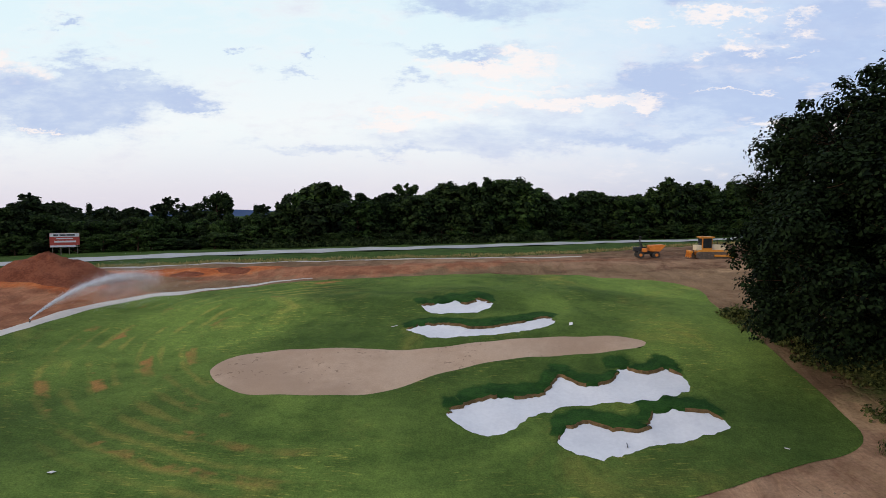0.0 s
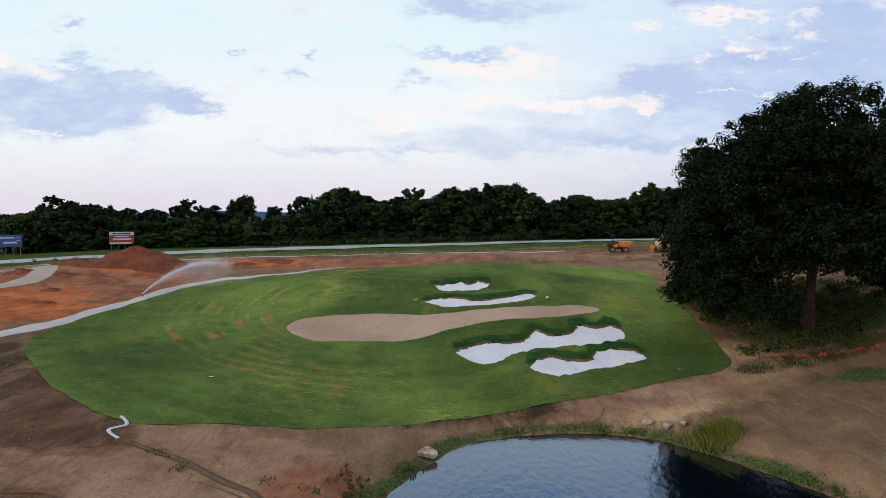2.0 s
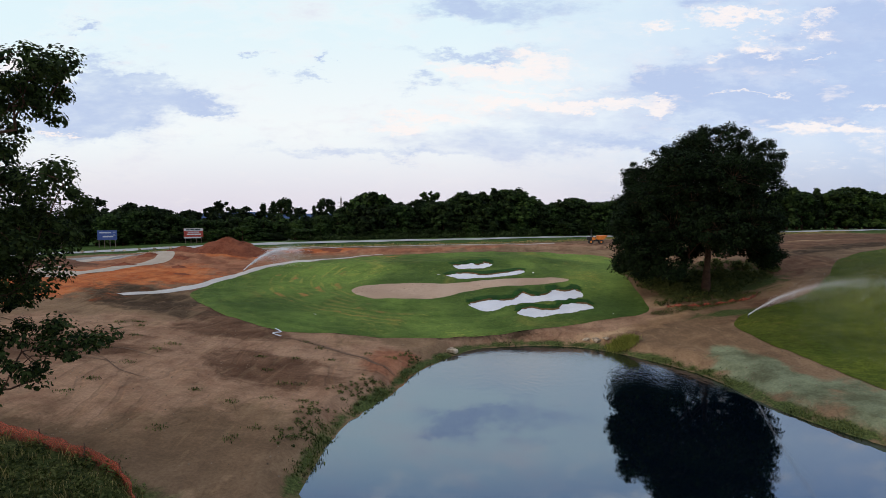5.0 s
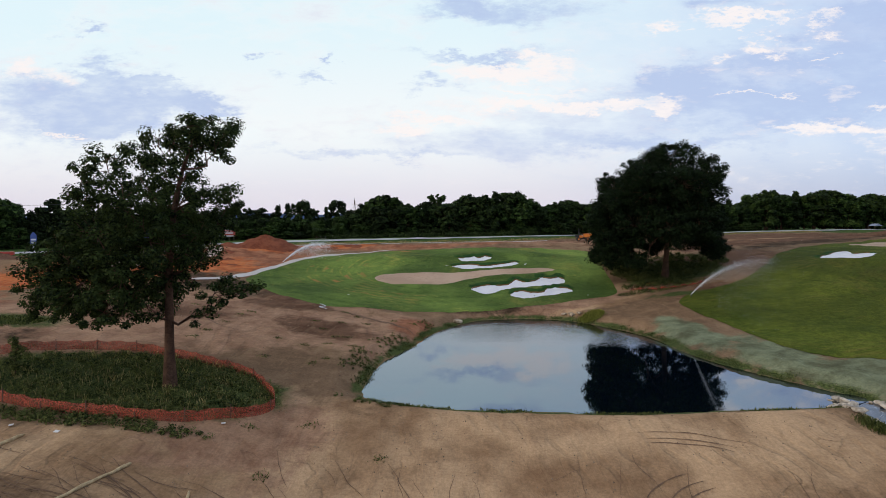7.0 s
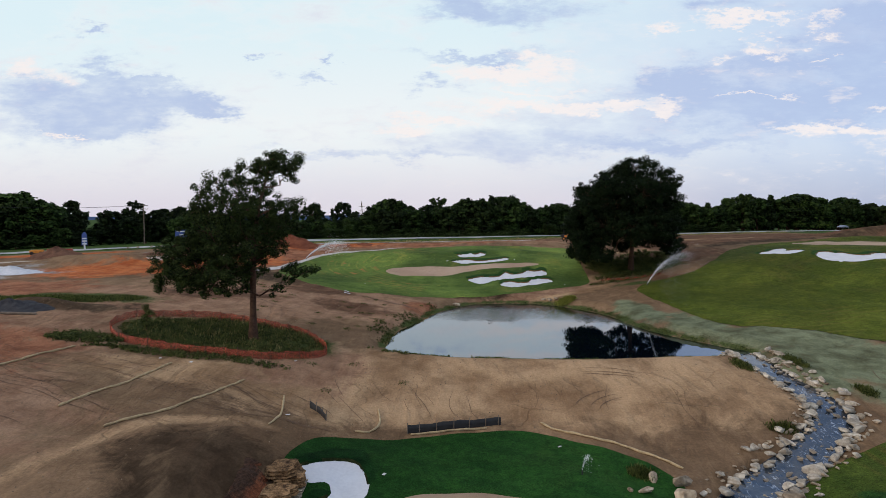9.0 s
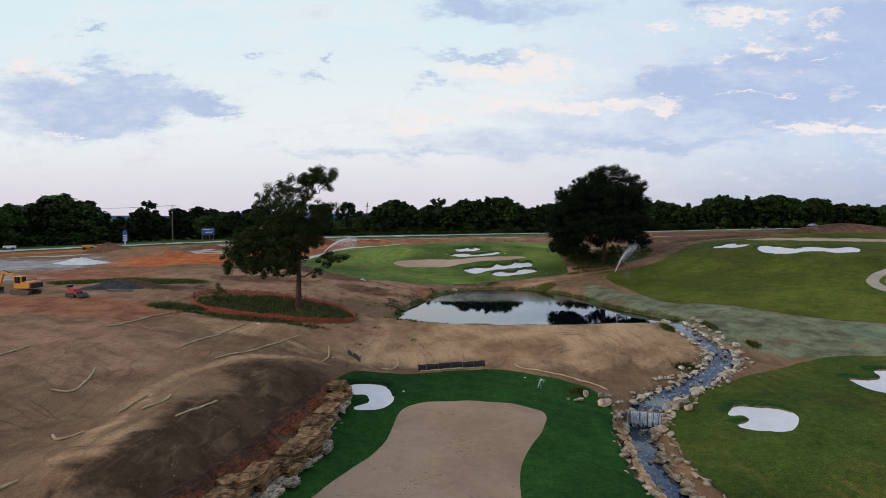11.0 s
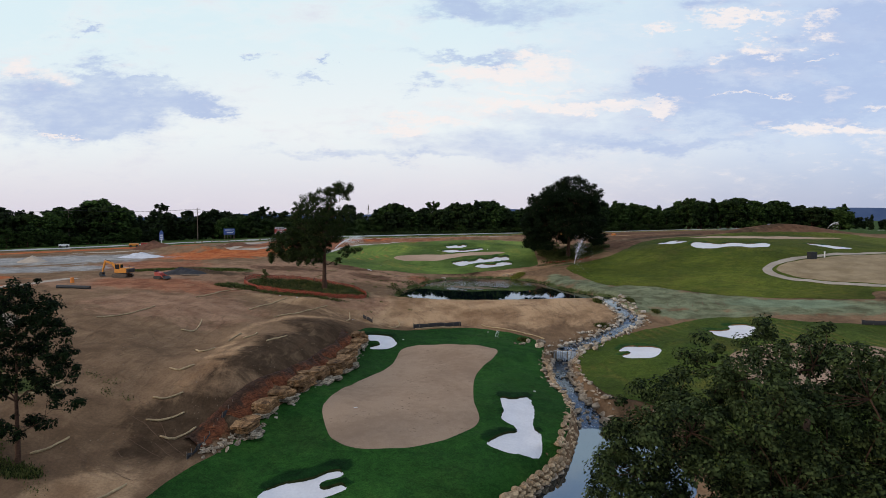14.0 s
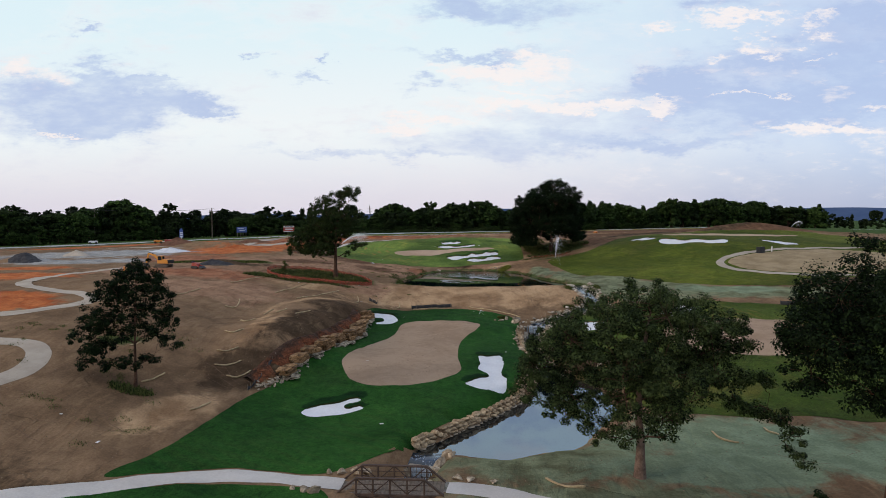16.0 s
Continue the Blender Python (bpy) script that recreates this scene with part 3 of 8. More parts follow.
WEIGHTS = np.linalg.solve(kernel(SPOTS[:, 0], SPOTS[:, 1]) - 1.5 * np.eye(len(SPOTS)), SPOTS[:, 2] - 3.0)


def lie(x, y):
    """Height of the bare graded ground."""
    x, y = np.broadcast_arrays(np.asarray(x, float), np.asarray(y, float))
    out = np.concatenate([kernel(a, b) @ WEIGHTS for a, b in zip(np.array_split(x.ravel(), 1 + x.size // 20000), np.array_split(y.ravel(), 1 + x.size // 20000))]) + 3.0
    far = np.clip((np.hypot(x, y).ravel() - 230) / 250, 0, 1)
    return (out * (1 - far) + 6.0 * far).reshape(x.shape)


def curve(pts, closed=True, step=0.5):
    """A smooth line through the given places, as points about step apart."""
    P = [Vector((*q, 0)[:3]) for q in pts]
    n, res = len(P), []
    for i in range(n if closed else n - 1):
        a, b, c, d = (P[(i + k) % n] if closed else P[min(max(i + k, 0), n - 1)] for k in (-1, 0, 1, 2))
        m = max(1, int((c - b).length / step))
        for k in range(m):
            u = k / m
            res.append(0.5 * (2 * b + (c - a) * u + (2 * a - 5 * b + 4 * c - d) * u * u + (3 * b - a - 3 * c + d) * u ** 3))
    if not closed:
        res.append(P[-1])
    return np.array([tuple(v) for v in res])


def inside(poly, x, y):
    """Signed distance into a closed outline: positive inside, -9 where it is far away."""
    x, y = np.asarray(x, float), np.asarray(y, float)
    out = np.full(x.shape, -9.0)
    lo, hi = poly[:, :2].min(0) - 8, poly[:, :2].max(0) + 8
    near = (x > lo[0]) & (x < hi[0]) & (y > lo[1]) & (y < hi[1])
    if not near.any():
        return out
    px, py = x[near], y[near]
    best, odd = np.full(px.shape, 1e9), np.zeros(px.shape, bool)
    for (ax, ay), (bx, by) in zip(poly[:, :2], np.roll(poly[:, :2], -1, 0)):
        ex, ey = bx - ax, by - ay
        u = np.clip(((px - ax) * ex + (py - ay) * ey) / (ex * ex + ey * ey + 1e-12), 0, 1)
        best = np.minimum(best, (px - ax - u * ex) ** 2 + (py - ay - u * ey) ** 2)
        odd ^= ((ay > py) != (by > py)) & (px < (bx - ax) * (py - ay) / (by - ay + 1e-12) + ax)
    out[near] = np.maximum(np.where(odd, 1, -1) * np.sqrt(best), -9.0)
    return out


def ease(v, lo, hi):
    u = np.clip((v - lo) / (hi - lo), 0, 1)
    return u * u * (3 - 2 * u)


UPPER_POND = curve([(-7.2, -14.5), (-7.4, -9), (-7.2, -4), (-5.6, 1.2), (-4.2, 5.5), (-2.8, 11.4), (0.9, 18.6), (3.8, 21.7), (9.2, 23.2), (15, 22.4),
                    (18.6, 19), (22, 14.2), (24, 9.5), (24.8, 3), (26.5, -2.5), (29, -7.5), (31.5, -11.5), (33, -14.2), (28, -16.4), (20.7, -17.3),
                    (12.8, -18.3), (5.2, -17.9), (0, -17.5), (-5, -16.2)])
LOWER_POND = curve([(1.9, -91.7), (4.9, -87.9), (9.9, -81.7), (13.3, -76.5), (14.9, -71.8), (15.9, -68.5), (16.9, -66.0), (18.6, -65.4), (20.6, -65.6), (22.6, -66.3), (24.0, -67.8), (23.9, -70.8), (23.6, -75), (23.5, -80), (20, -86),
                    (17, -91), (13.4, -92.2), (10.1, -93.8), (7.5, -93.4), (4.9, -92.8), (3, -93.6)])
POND_Z, LOW_Z = -0.3, -7.2
BROOK = curve([(32.4, -14.5, -0.32), (31.8, -19.5, -0.5), (32.3, -25, -1.1), (32.4, -30.5, -1.9), (28, -35.6, -2.9), (22.8, -39.3, -3.9), (20, -42, -4.15),
               (19.0, -43.6, -5.5), (17.6, -49, -5.8), (17.2, -57, -6.2), (18.2, -62.5, -6.8), (18.0, -66.6, -7.22)], False, 0.6)
OUTLET = curve([(2.6, -92.6, -7.2), (2.3, -94.6, -7.3), (1.6, -96.2, -8.5), (0.6, -101, -8.8), (1.5, -108, -9.2), (4, -118, -9.6)], False, 0.6)
BUNKERS = {
    "upper_long": [(2.6, 35.6), (3.6, 33.8), (5.8, 33.5), (8.1, 35.6), (11.3, 36.5), (14.5, 36.3), (18.1, 37.6), (17.9, 40.1), (15.9, 39.7), (14.6, 40.7),
                   (13.3, 38.9), (11.7, 38.6), (10.2, 40.0), (8.6, 37.9), (6.2, 37.5), (4.7, 37.1)],
    "upper_front": [(8.8, 33.0), (9.2, 31.2), (11.0, 30.9), (13.4, 31.9), (15.7, 32.3), (18.6, 33.2), (18.2, 34.8), (16.1, 35.3), (14.7, 35.0), (13.8, 33.4),
                    (12.1, 33.7), (10.7, 34.5)],
    "upper_back": [(-0.6, 48.9), (1.3, 46.9), (5.3, 46.8), (9.3, 47.6), (11.6, 48.8), (10.8, 50.0), (7.7, 48.9), (4.8, 48.4), (1.9, 49.4)],
    "upper_far": [(0.4, 54.3), (1.3, 52.5), (4.3, 51.8), (6.8, 53.2), (5.8, 55.2), (4.4, 54.3), (3.5, 55.1), (2.2, 54.5)],
    "lower_right": [(6.4, -76.2), (7.6, -77.6), (9.3, -78.0), (11.0, -77.1), (11.5, -74.3), (11.0, -72.3), (11.6, -68.8), (11.4, -65), (9.7, -66.0), (8.4, -65.6),
                    (8.4, -68.6), (8.1, -70.9), (9.1, -72.4), (9.2, -73.7), (8.1, -74.3)],
    "lower_top": [(-10.0, -41.6), (-8.3, -39.9), (-6.3, -39.6), (-5.0, -42.6), (-5.7, -44.8), (-8.1, -45.6), (-8.5, -45.0), (-7.4, -43.7), (-7.8, -42.6), (-9.2, -43.0)],
    "lower_left": [(-10.9, -86.2), (-10.7, -84.9), (-9.6, -83.9), (-8.0, -83.4), (-6.6, -82.4), (-5.5, -82.2), (-5.3, -82.9), (-6.7, -83.7), (-6.5, -84.4), (-5.1, -83.9), (-4.7, -84.5), (-6.0, -85.5), (-7.6, -86.4),
                   (-9.2, -87.0), (-10.2, -86.9)],
    "side_left": [(26.3, -45.6), (27.8, -43.7), (30.0, -44.6), (31.6, -46.6), (30.9, -48.9), (29.2, -50.3), (27.4, -49.6), (26.1, -48.0), (27.2, -47.4), (27.4, -46.2)],
    "side_right": [(41.5, -38.9), (41.3, -42.4), (43.1, -44.4), (46.2, -44.1), (47.6, -42.3), (47.4, -38.8), (45.1, -37.3), (44.2, -39.4), (43.1, -39.6)],
    "fair_a": [(57.8, 34.0), (58.4, 30.6), (60.6, 28.4), (63.0, 29.4), (65.0, 32.2), (62.6, 33.2), (64.6, 37.6), (63.6, 39.0), (60.6, 36.8)],
    "fair_b": [(63.2, 25.0), (63.5, 21.3), (67.2, 19.4), (72.0, 19.6), (75.4, 17.0), (79.3, 17.6), (80.6, 22.4), (76.2, 21.6), (74.0, 24.2), (70.2, 23.4), (68.2, 26.0), (65.5, 27.7)],
    "fair_c": [(90, 19.5), (93, 14.5), (96, 13.6), (97.0, 16.5), (94, 20.5), (91, 21.8)],
}
def ragged(poly, by=0.13, cusp=0.5):
    """A torn edge of uneven scallops, as grass tongues hang over the sand."""
    c = poly[:, :2]
    tang = np.roll(c, -1, 0) - np.roll(c, 1, 0)
    side = np.c_[tang[:, 1], -tang[:, 0]] / (np.linalg.norm(tang, axis=1, keepdims=True) + 1e-9)
    if np.sum(c[:, 0] * np.roll(c[:, 1], -1) - np.roll(c[:, 0], -1) * c[:, 1]) < 0:
        side = -side
    run = np.cumsum(np.linalg.norm(tang, axis=1) / 2)
    out = []
    for q, r in zip(c, run):
        wide = 0.8 + 0.5 * noise.noise((q[0] * 0.5, q[1] * 0.5, 2.0))
        deep = cusp * max(0.0, 0.45 + 1.3 * noise.noise((q[0] * 0.35, q[1] * 0.35, 7.0)))
        out.append(deep * (0.6 - abs(math.sin(r * 1.25 * wide))) + by * noise.noise((q[0] * 2.6, q[1] * 2.6, 1.0)))
    return poly + np.c_[side * np.array(out)[:, None], np.zeros(len(c))]


BUNKERS = {k: ragged(curve(v, True, 0.22), 0.08 if k[:4] in ("lowe", "side") else 0.13, 0.15 if k[:4] in ("lowe", "side") else 0.5) for k, v in BUNKERS.items()}
GREENS = {
    "upper": [(-14.3, 41.9), (-11.4, 38.5), (-6.5, 37.7), (-1.6, 38.4), (3.3, 41.5), (10.8, 43.1), (16.4, 43.3), (17.4, 44.8), (14.2, 46.1), (7.3, 45.9),
              (-0.3, 44.9), (-7.3, 45.9), (-12.5, 45.0)],
    "lower": [(-9.7, -69.8), (-8.5, -74.2), (-7.1, -77.2), (-5.0, -78.6), (-1.5, -78.3), (1.5, -76.8), (4.3, -74.4), (5.9, -71.4), (5.5, -65.9), (6.1, -56.7),
              (8.6, -50.4), (9.1, -46.4), (5.6, -44.2), (0.3, -43.0), (-3.8, -44.7), (-4.9, -52.6), (-7.3, -58.8), (-9.1, -65.1)],
    "side": [(38.5, -52), (37.4, -56.2), (38, -60.5), (41, -64), (46, -66.5), (52, -67), (58, -62), (59, -54), (56, -50.5), (49, -48.5), (43, -48.6)],
    "far": [(73, 50.5), (77, 43), (90, 39), (106, 42), (116, 49), (104, 54.5), (90, 57), (79, 55)],
}
GREENS = {k: curve(v, True, 0.5) for k, v in GREENS.items()}
TURFS = {
    "upper": [(-34.1, 33.5), (-27.7, 25.2), (-22.2, 20.5), (-17.8, 18.3), (-13.4, 18.9), (-7.3, 20.0), (-1.1, 21.8), (5.5, 24.6), (12.8, 26.9), (20.1, 29.5), (25, 31.5),
              (25.8, 36), (26, 43), (27, 54), (28, 62), (20.5, 66.9), (9.2, 69), (-2.6, 69.8), (-13.5, 69.1), (-22.9, 63.3), (-29.9, 56.1), (-33.5, 44.2)],
    "fairway": [(31.2, 21.5), (31.2, 15.4), (32.4, 8), (33.2, 0), (36, -5.0), (41, -7.8), (47, -14), (54.5, -20.0), (65, -24.5), (73.5, -27), (76.5, -22.8), (83, -22.0), (92, -24), (110, -22), (125, 0),
                (132, 40), (130, 62), (112, 66), (100, 68), (86.9, 63), (69.4, 53.8), (57, 44.5), (50.2, 36), (44, 30), (36, 26)],
    "lower": [(-21.4, -103.6), (-20.1, -99.8), (-19, -94.8), (-18.2, -87.1), (-17.7, -83.8), (-16.2, -80), (-15, -75.3), (-13.9, -71.6), (-12.4, -67), (-11.5, -61),
              (-10.6, -54.5), (-10.4, -47.5), (-11, -41), (-9.5, -36.8), (-4.2, -35.4), (2, -33.8), (6, -33.2), (9.3, -35), (14.1, -37.5), (16.2, -41), (15.9, -46), (15.4, -51),
              (15.3, -57), (15.7, -62), (15.5, -67), (14.5, -71.6), (12.8, -76.4), (9.9, -80.3), (6.9, -84.3), (3.9, -88), (1.4, -91.6), (-1.7, -96), (-5, -99.8), (-9, -99.9), (-13.3, -100.3), (-17.1, -101.8)],
    "side": [(20.3, -46.8), (23.3, -41.7), (27, -38.8), (34, -35.4), (40.3, -33), (45.4, -32.2), (51.6, -34.4), (56.5, -38.5), (70, -45), (80, -60), (75, -88), (60, -90),
             (47.2, -88.2), (42.3, -86.5), (36.6, -86.2), (32.9, -85.6), (28.5, -84.8), (25.4, -82.8), (25.5, -76), (28.0, -72), (26.8, -67.4), (23.2, -63.0), (20.9, -60.4), (20.0, -55.7), (19.6, -51.5)],
    "near": [(-23, -107.9), (-16.5, -104.1), (-12.6, -102.9), (-9, -102.7), (-5.0, -103), (-4, -108), (-10, -116), (-26, -118)],
}
TURFS = {k: curve(v, True, 0.6) for k, v in TURFS.items()}


def along(line, x, y, reach):
    """Distance to an open line and its height at the nearest place."""
    x, y = np.asarray(x, float), np.asarray(y, float)
    dist, level = np.full(x.shape, 99.0), np.zeros(x.shape)
    lo, hi = line[:, :2].min(0) - reach, line[:, :2].max(0) + reach
    near = (x > lo[0]) & (x < hi[0]) & (y > lo[1]) & (y < hi[1])
    px, py = x[near], y[near]
    if not px.size:
        return dist, level
    d2 = (px[:, None] - line[:, 0]) ** 2 + (py[:, None] - line[:, 1]) ** 2
    k = d2.argmin(1)
    dist[near], level[near] = np.sqrt(d2[np.arange(len(k)), k]), line[k, 2]
    return dist, level


MOUNDS = [(-14.6, -46, 2.6, 5, 0.7), (-15.0, -54, 2.6, 5, 0.7), (-16.0, -61, 2.6, 5, 0.7), (-17.2, -67.5, 2.6, 5, 0.7), (-18.6, -73, 2.6, 4, 0.5), (-41, 66, 9, 6, 0.8), (-50, 60, 8, 5, 1.0), (10, 74.5, 22, 2.6, 0.7), (-20, 76, 14, 3, 0.6), (-72, 30, 7, 4, 1.6), (-62, 32, 6, 3, 1.2), (4, 57.5, 14, 3, 0.5), (-16, 58, 9, 5, 0.6), (22, 47, 5, 8, 0.4),
          (64, 30, 18, 4, 0.4), (-47.5, -14, 4.5, 2.2, 1.0), (112, 66, 30, 5, 1.2), (-19.5, -66, 3.4, 9, 1.0), (-17.5, -47, 4.5, 6, 0.9), (-18.5, -56, 4.0, 7, 0.8), (-28, -58, 4, 10, -0.6), (-26, -74, 2.5, 7, -0.5), (-25, -42, 4, 4, -0.5), (117, 82, 18, 6, 3.6), (-94, -12, 4, 2.5, 1.6)]


def height(x, y, lips=True):
    """The finished ground: graded soil, mounds, sunken bunkers, ponds and the brook's bed."""
    x, y = np.broadcast_arrays(np.asarray(x, float), np.asarray(y, float))
    h = lie(x, y)
    for cx, cy, rx, ry, up in MOUNDS:
        h = h + up * np.exp(-((x - cx) / rx) ** 2 - ((y - cy) / ry) ** 2)
    h = h + 0.09 * np.sin(x * 0.61 + 1.3 * np.sin(y * 0.31)) * np.sin(y * 0.53 + 0.7) + 0.05 * np.sin(x * 1.37 - y * 0.9) * np.sin(y * 1.21 + 0.4 * x)
    for poly in BUNKERS.values():
        d = inside(poly, x, y)
        far_side = np.clip((inside(poly, x, y - 0.6) - d) / 0.5, 0, 1) * (d > -4)
        h = h - 0.12 * ease(d, -0.05, 1.2) + (0.12 if lips else 0.0) * far_side * np.where(d < 0.06, np.exp(-((d + 0.3) / 0.8) ** 2), 0.0)
    d = inside(UPPER_POND, x, y)
    h = np.where(d > -2.6, POND_Z + 0.04 + (h - POND_Z) * ease(-d, 0.0, 2.6), h)
    h = np.where(d > 0, POND_Z - 0.05 - 1.2 * ease(d, 0, 3), h)
    d = inside(LOWER_POND, x, y)
    wide = np.where((y > -92.5) & (x < 16.5) & (x * 0.79 + y * 0.62 < -50) | (x < 16.4) & (y < -60) & (y > -76), 0.6, 3.0)
    h = np.where(d > -wide, LOW_Z + 0.04 + (h - LOW_Z) * ease(-d, 0.0, wide), h)
    h = np.where(d > 0, LOW_Z - 0.05 - 1.0 * ease(d, 0, 2), h)
    for line, half, bank_wide in ((BROOK, 1.5, 1.0), (OUTLET, 1.3, 1.7)):
        d, level = along(line, x, y, 8)
        h = np.where(d < half + bank_wide, np.minimum(h, level - 0.28 + (np.maximum(h, level + 0.3) - level + 0.28) * ease(d, half * 0.75, half + bank_wide)), h)
    return h


def mesh_from(name, verts, faces, mat, smooth=True, parent=None):
    me = bpy.data.meshes.new(name)
    me.from_pydata([tuple(v) for v in verts], [], [tuple(f) for f in faces])
    me.materials.append(mat)
    if smooth:
        me.polygons.foreach_set("use_smooth", np.ones(len(me.polygons), bool))
    me.update()
    ob = new(name, me)
    if parent:
        ob.parent = parent
    return ob


from mathutils.geometry import delaunay_2d_cdt


def patch(name, poly, mat, lift, spacing, above=(), rings=(), lips=True):
    """A sheet of one surface laid on the ground inside a closed outline; outlines in above are pressed down under what lies on them."""
    lo, hi = poly[:, :2].min(0), poly[:, :2].max(0)
    gx, gy = np.meshgrid(np.arange(lo[0], hi[0], spacing), np.arange(lo[1], hi[1], spacing))
    gx = gx + (np.arange(gx.shape[0]) % 2)[:, None] * spacing * 0.5
    keep = inside(poly, gx, gy) > spacing * 0.55
    pts = np.c_[gx[keep], gy[keep]]
    extra = [r for r in rings]
    for ring in extra:
        pts = pts[np.abs(inside(ring, pts[:, 0], pts[:, 1])) > 0.3]
    near = [r[:, :2] for r in extra]
    for r in extra:
        c = r[:, :2]
        tang = np.roll(c, -1, 0) - np.roll(c, 1, 0)
        side = np.c_[-tang[:, 1], tang[:, 0]] / (np.linalg.norm(tang, axis=1, keepdims=True) + 1e-9)
        near += [c + side * 0.45, c - side * 0.45, c + side * 0.16, c - side * 0.16]
    for c in near:
        c = c[inside(poly, c[:, 0], c[:, 1]) > 0.3]
        pts = np.r_[pts, c]
    n = len(poly)
    allp = [Vector(q) for q in np.r_[poly[:, :2], pts]]
    v, _, f, *_ = delaunay_2d_cdt(allp, [(i, (i + 1) % n) for i in range(n)], [], 1, 1e-4)
    v = np.array([tuple(q) for q in v])
    z = height(v[:, 0], v[:, 1], lips) + lift
    for top in above:
        z = z - 0.14 * ease(inside(top, v[:, 0], v[:, 1]), 0.04, 0.16)
    z = np.where(inside(poly, v[:, 0], v[:, 1]) < 0.05, z - lift * 0.6, z)
    faces = [q if (v[q[1]][0] - v[q[0]][0]) * (v[q[2]][1] - v[q[0]][1]) - (v[q[1]][1] - v[q[0]][1]) * (v[q[2]][0] - v[q[0]][0]) > 0 else q[::-1] for q in f]
    ob = mesh_from(name, np.c_[v, z], faces, mat)
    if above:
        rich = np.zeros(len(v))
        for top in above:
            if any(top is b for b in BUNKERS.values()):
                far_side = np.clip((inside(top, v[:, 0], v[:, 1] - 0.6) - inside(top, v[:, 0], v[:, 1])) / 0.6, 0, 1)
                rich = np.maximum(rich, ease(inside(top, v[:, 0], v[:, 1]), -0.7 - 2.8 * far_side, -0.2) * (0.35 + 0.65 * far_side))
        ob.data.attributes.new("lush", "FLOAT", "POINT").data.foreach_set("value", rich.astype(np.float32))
    return ob


def ribbon(name, line, width, mat, lift, across=4):
    """A strip of road or path laid on the ground along an open line."""
    c = line[:, :2]
    tang = np.gradient(c, axis=0)
    side = np.c_[-tang[:, 1], tang[:, 0]] / np.linalg.norm(tang, axis=1, keepdims=True)
    us = np.linspace(-0.5, 0.5, across + 1)
    grid = c[:, None] + side[:, None] * us[None, :, None] * np.broadcast_to(width, len(c))[:, None, None]
    z = height(grid[..., 0], grid[..., 1]) + lift
    z[:, [0, -1]] -= lift * 0.6
    v = np.concatenate([grid, z[..., None]], -1).reshape(-1, 3)
    k = across + 1
    faces = [(i * k + j + 1, i * k + j, (i + 1) * k + j, (i + 1) * k + j + 1) for i in range(len(c) - 1) for j in range(across)]
    return mesh_from(name, v, faces, mat)


ROAD = curve([(-230, 20), (-160, 44), (-110, 62), (-80, 76), (-62, 87), (-43.5, 99.5), (-16.5, 108), (15, 116), (54, 132), (110, 152), (200, 178), (330, 205)], False, 3.0)
PATHS = {
    "near": (curve([(-46, -121), (-34, -113), (-25.5, -107.9), (-20, -104.8), (-16.8, -103.0), (-13, -101.6), (-9, -101.2), (-5, -101.6), (-3.6, -101.7)], False, 0.7), 2.0),
    "far_bank": (curve([(4.6, -101.9), (8, -102.6), (12, -105), (18, -110), (26, -116)], False, 0.7), 2.0),
    "loop": (curve([(-52, -83), (-46, -83.4), (-42, -83.3), (-39.2, -85.2), (-38, -88), (-38.2, -91), (-41, -96), (-46, -99)], False, 0.7), 2.3),
    "bend": (curve([(-56, -76), (-51, -72), (-48, -67), (-47.6, -62), (-50.5, -59.2), (-56, -57.6), (-61.5, -55.4), (-65.5, -51), (-66.5, -43), (-65, -33), (-63, -26)], False, 0.7), 2.2),
    "lot": (curve([(-66, 33), (-61, 43), (-61.5, 54), (-58, 61.5), (-51.5, 61), (-48.6, 55.5), (-51, 47), (-53, 39), (-58, 31)], False, 0.7), 2.8),
    "haul_road": (curve([(-100, 30), (-88, 33.5), (-79, 36), (-70, 38), (-61, 40.5), (-52, 40)], False, 0.8), 2.6),
    "ring": (curve([(110, 9.5), (100, 8.6), (90, 7.6), (81.5, 6), (74.5, 3.6), (69.3, -1.0), (69.0, -8), (74, -14.5), (81, -19), (92, -21.5)], False, 0.8), 1.8),
}
TREE_SPOTS = {"oak": (34.4, 36.6), "lone": (-19.85, -19.5), "young": (-27.6, -87.6), "front": (19.3, -101.0), "side": (35.0, -107.0)}

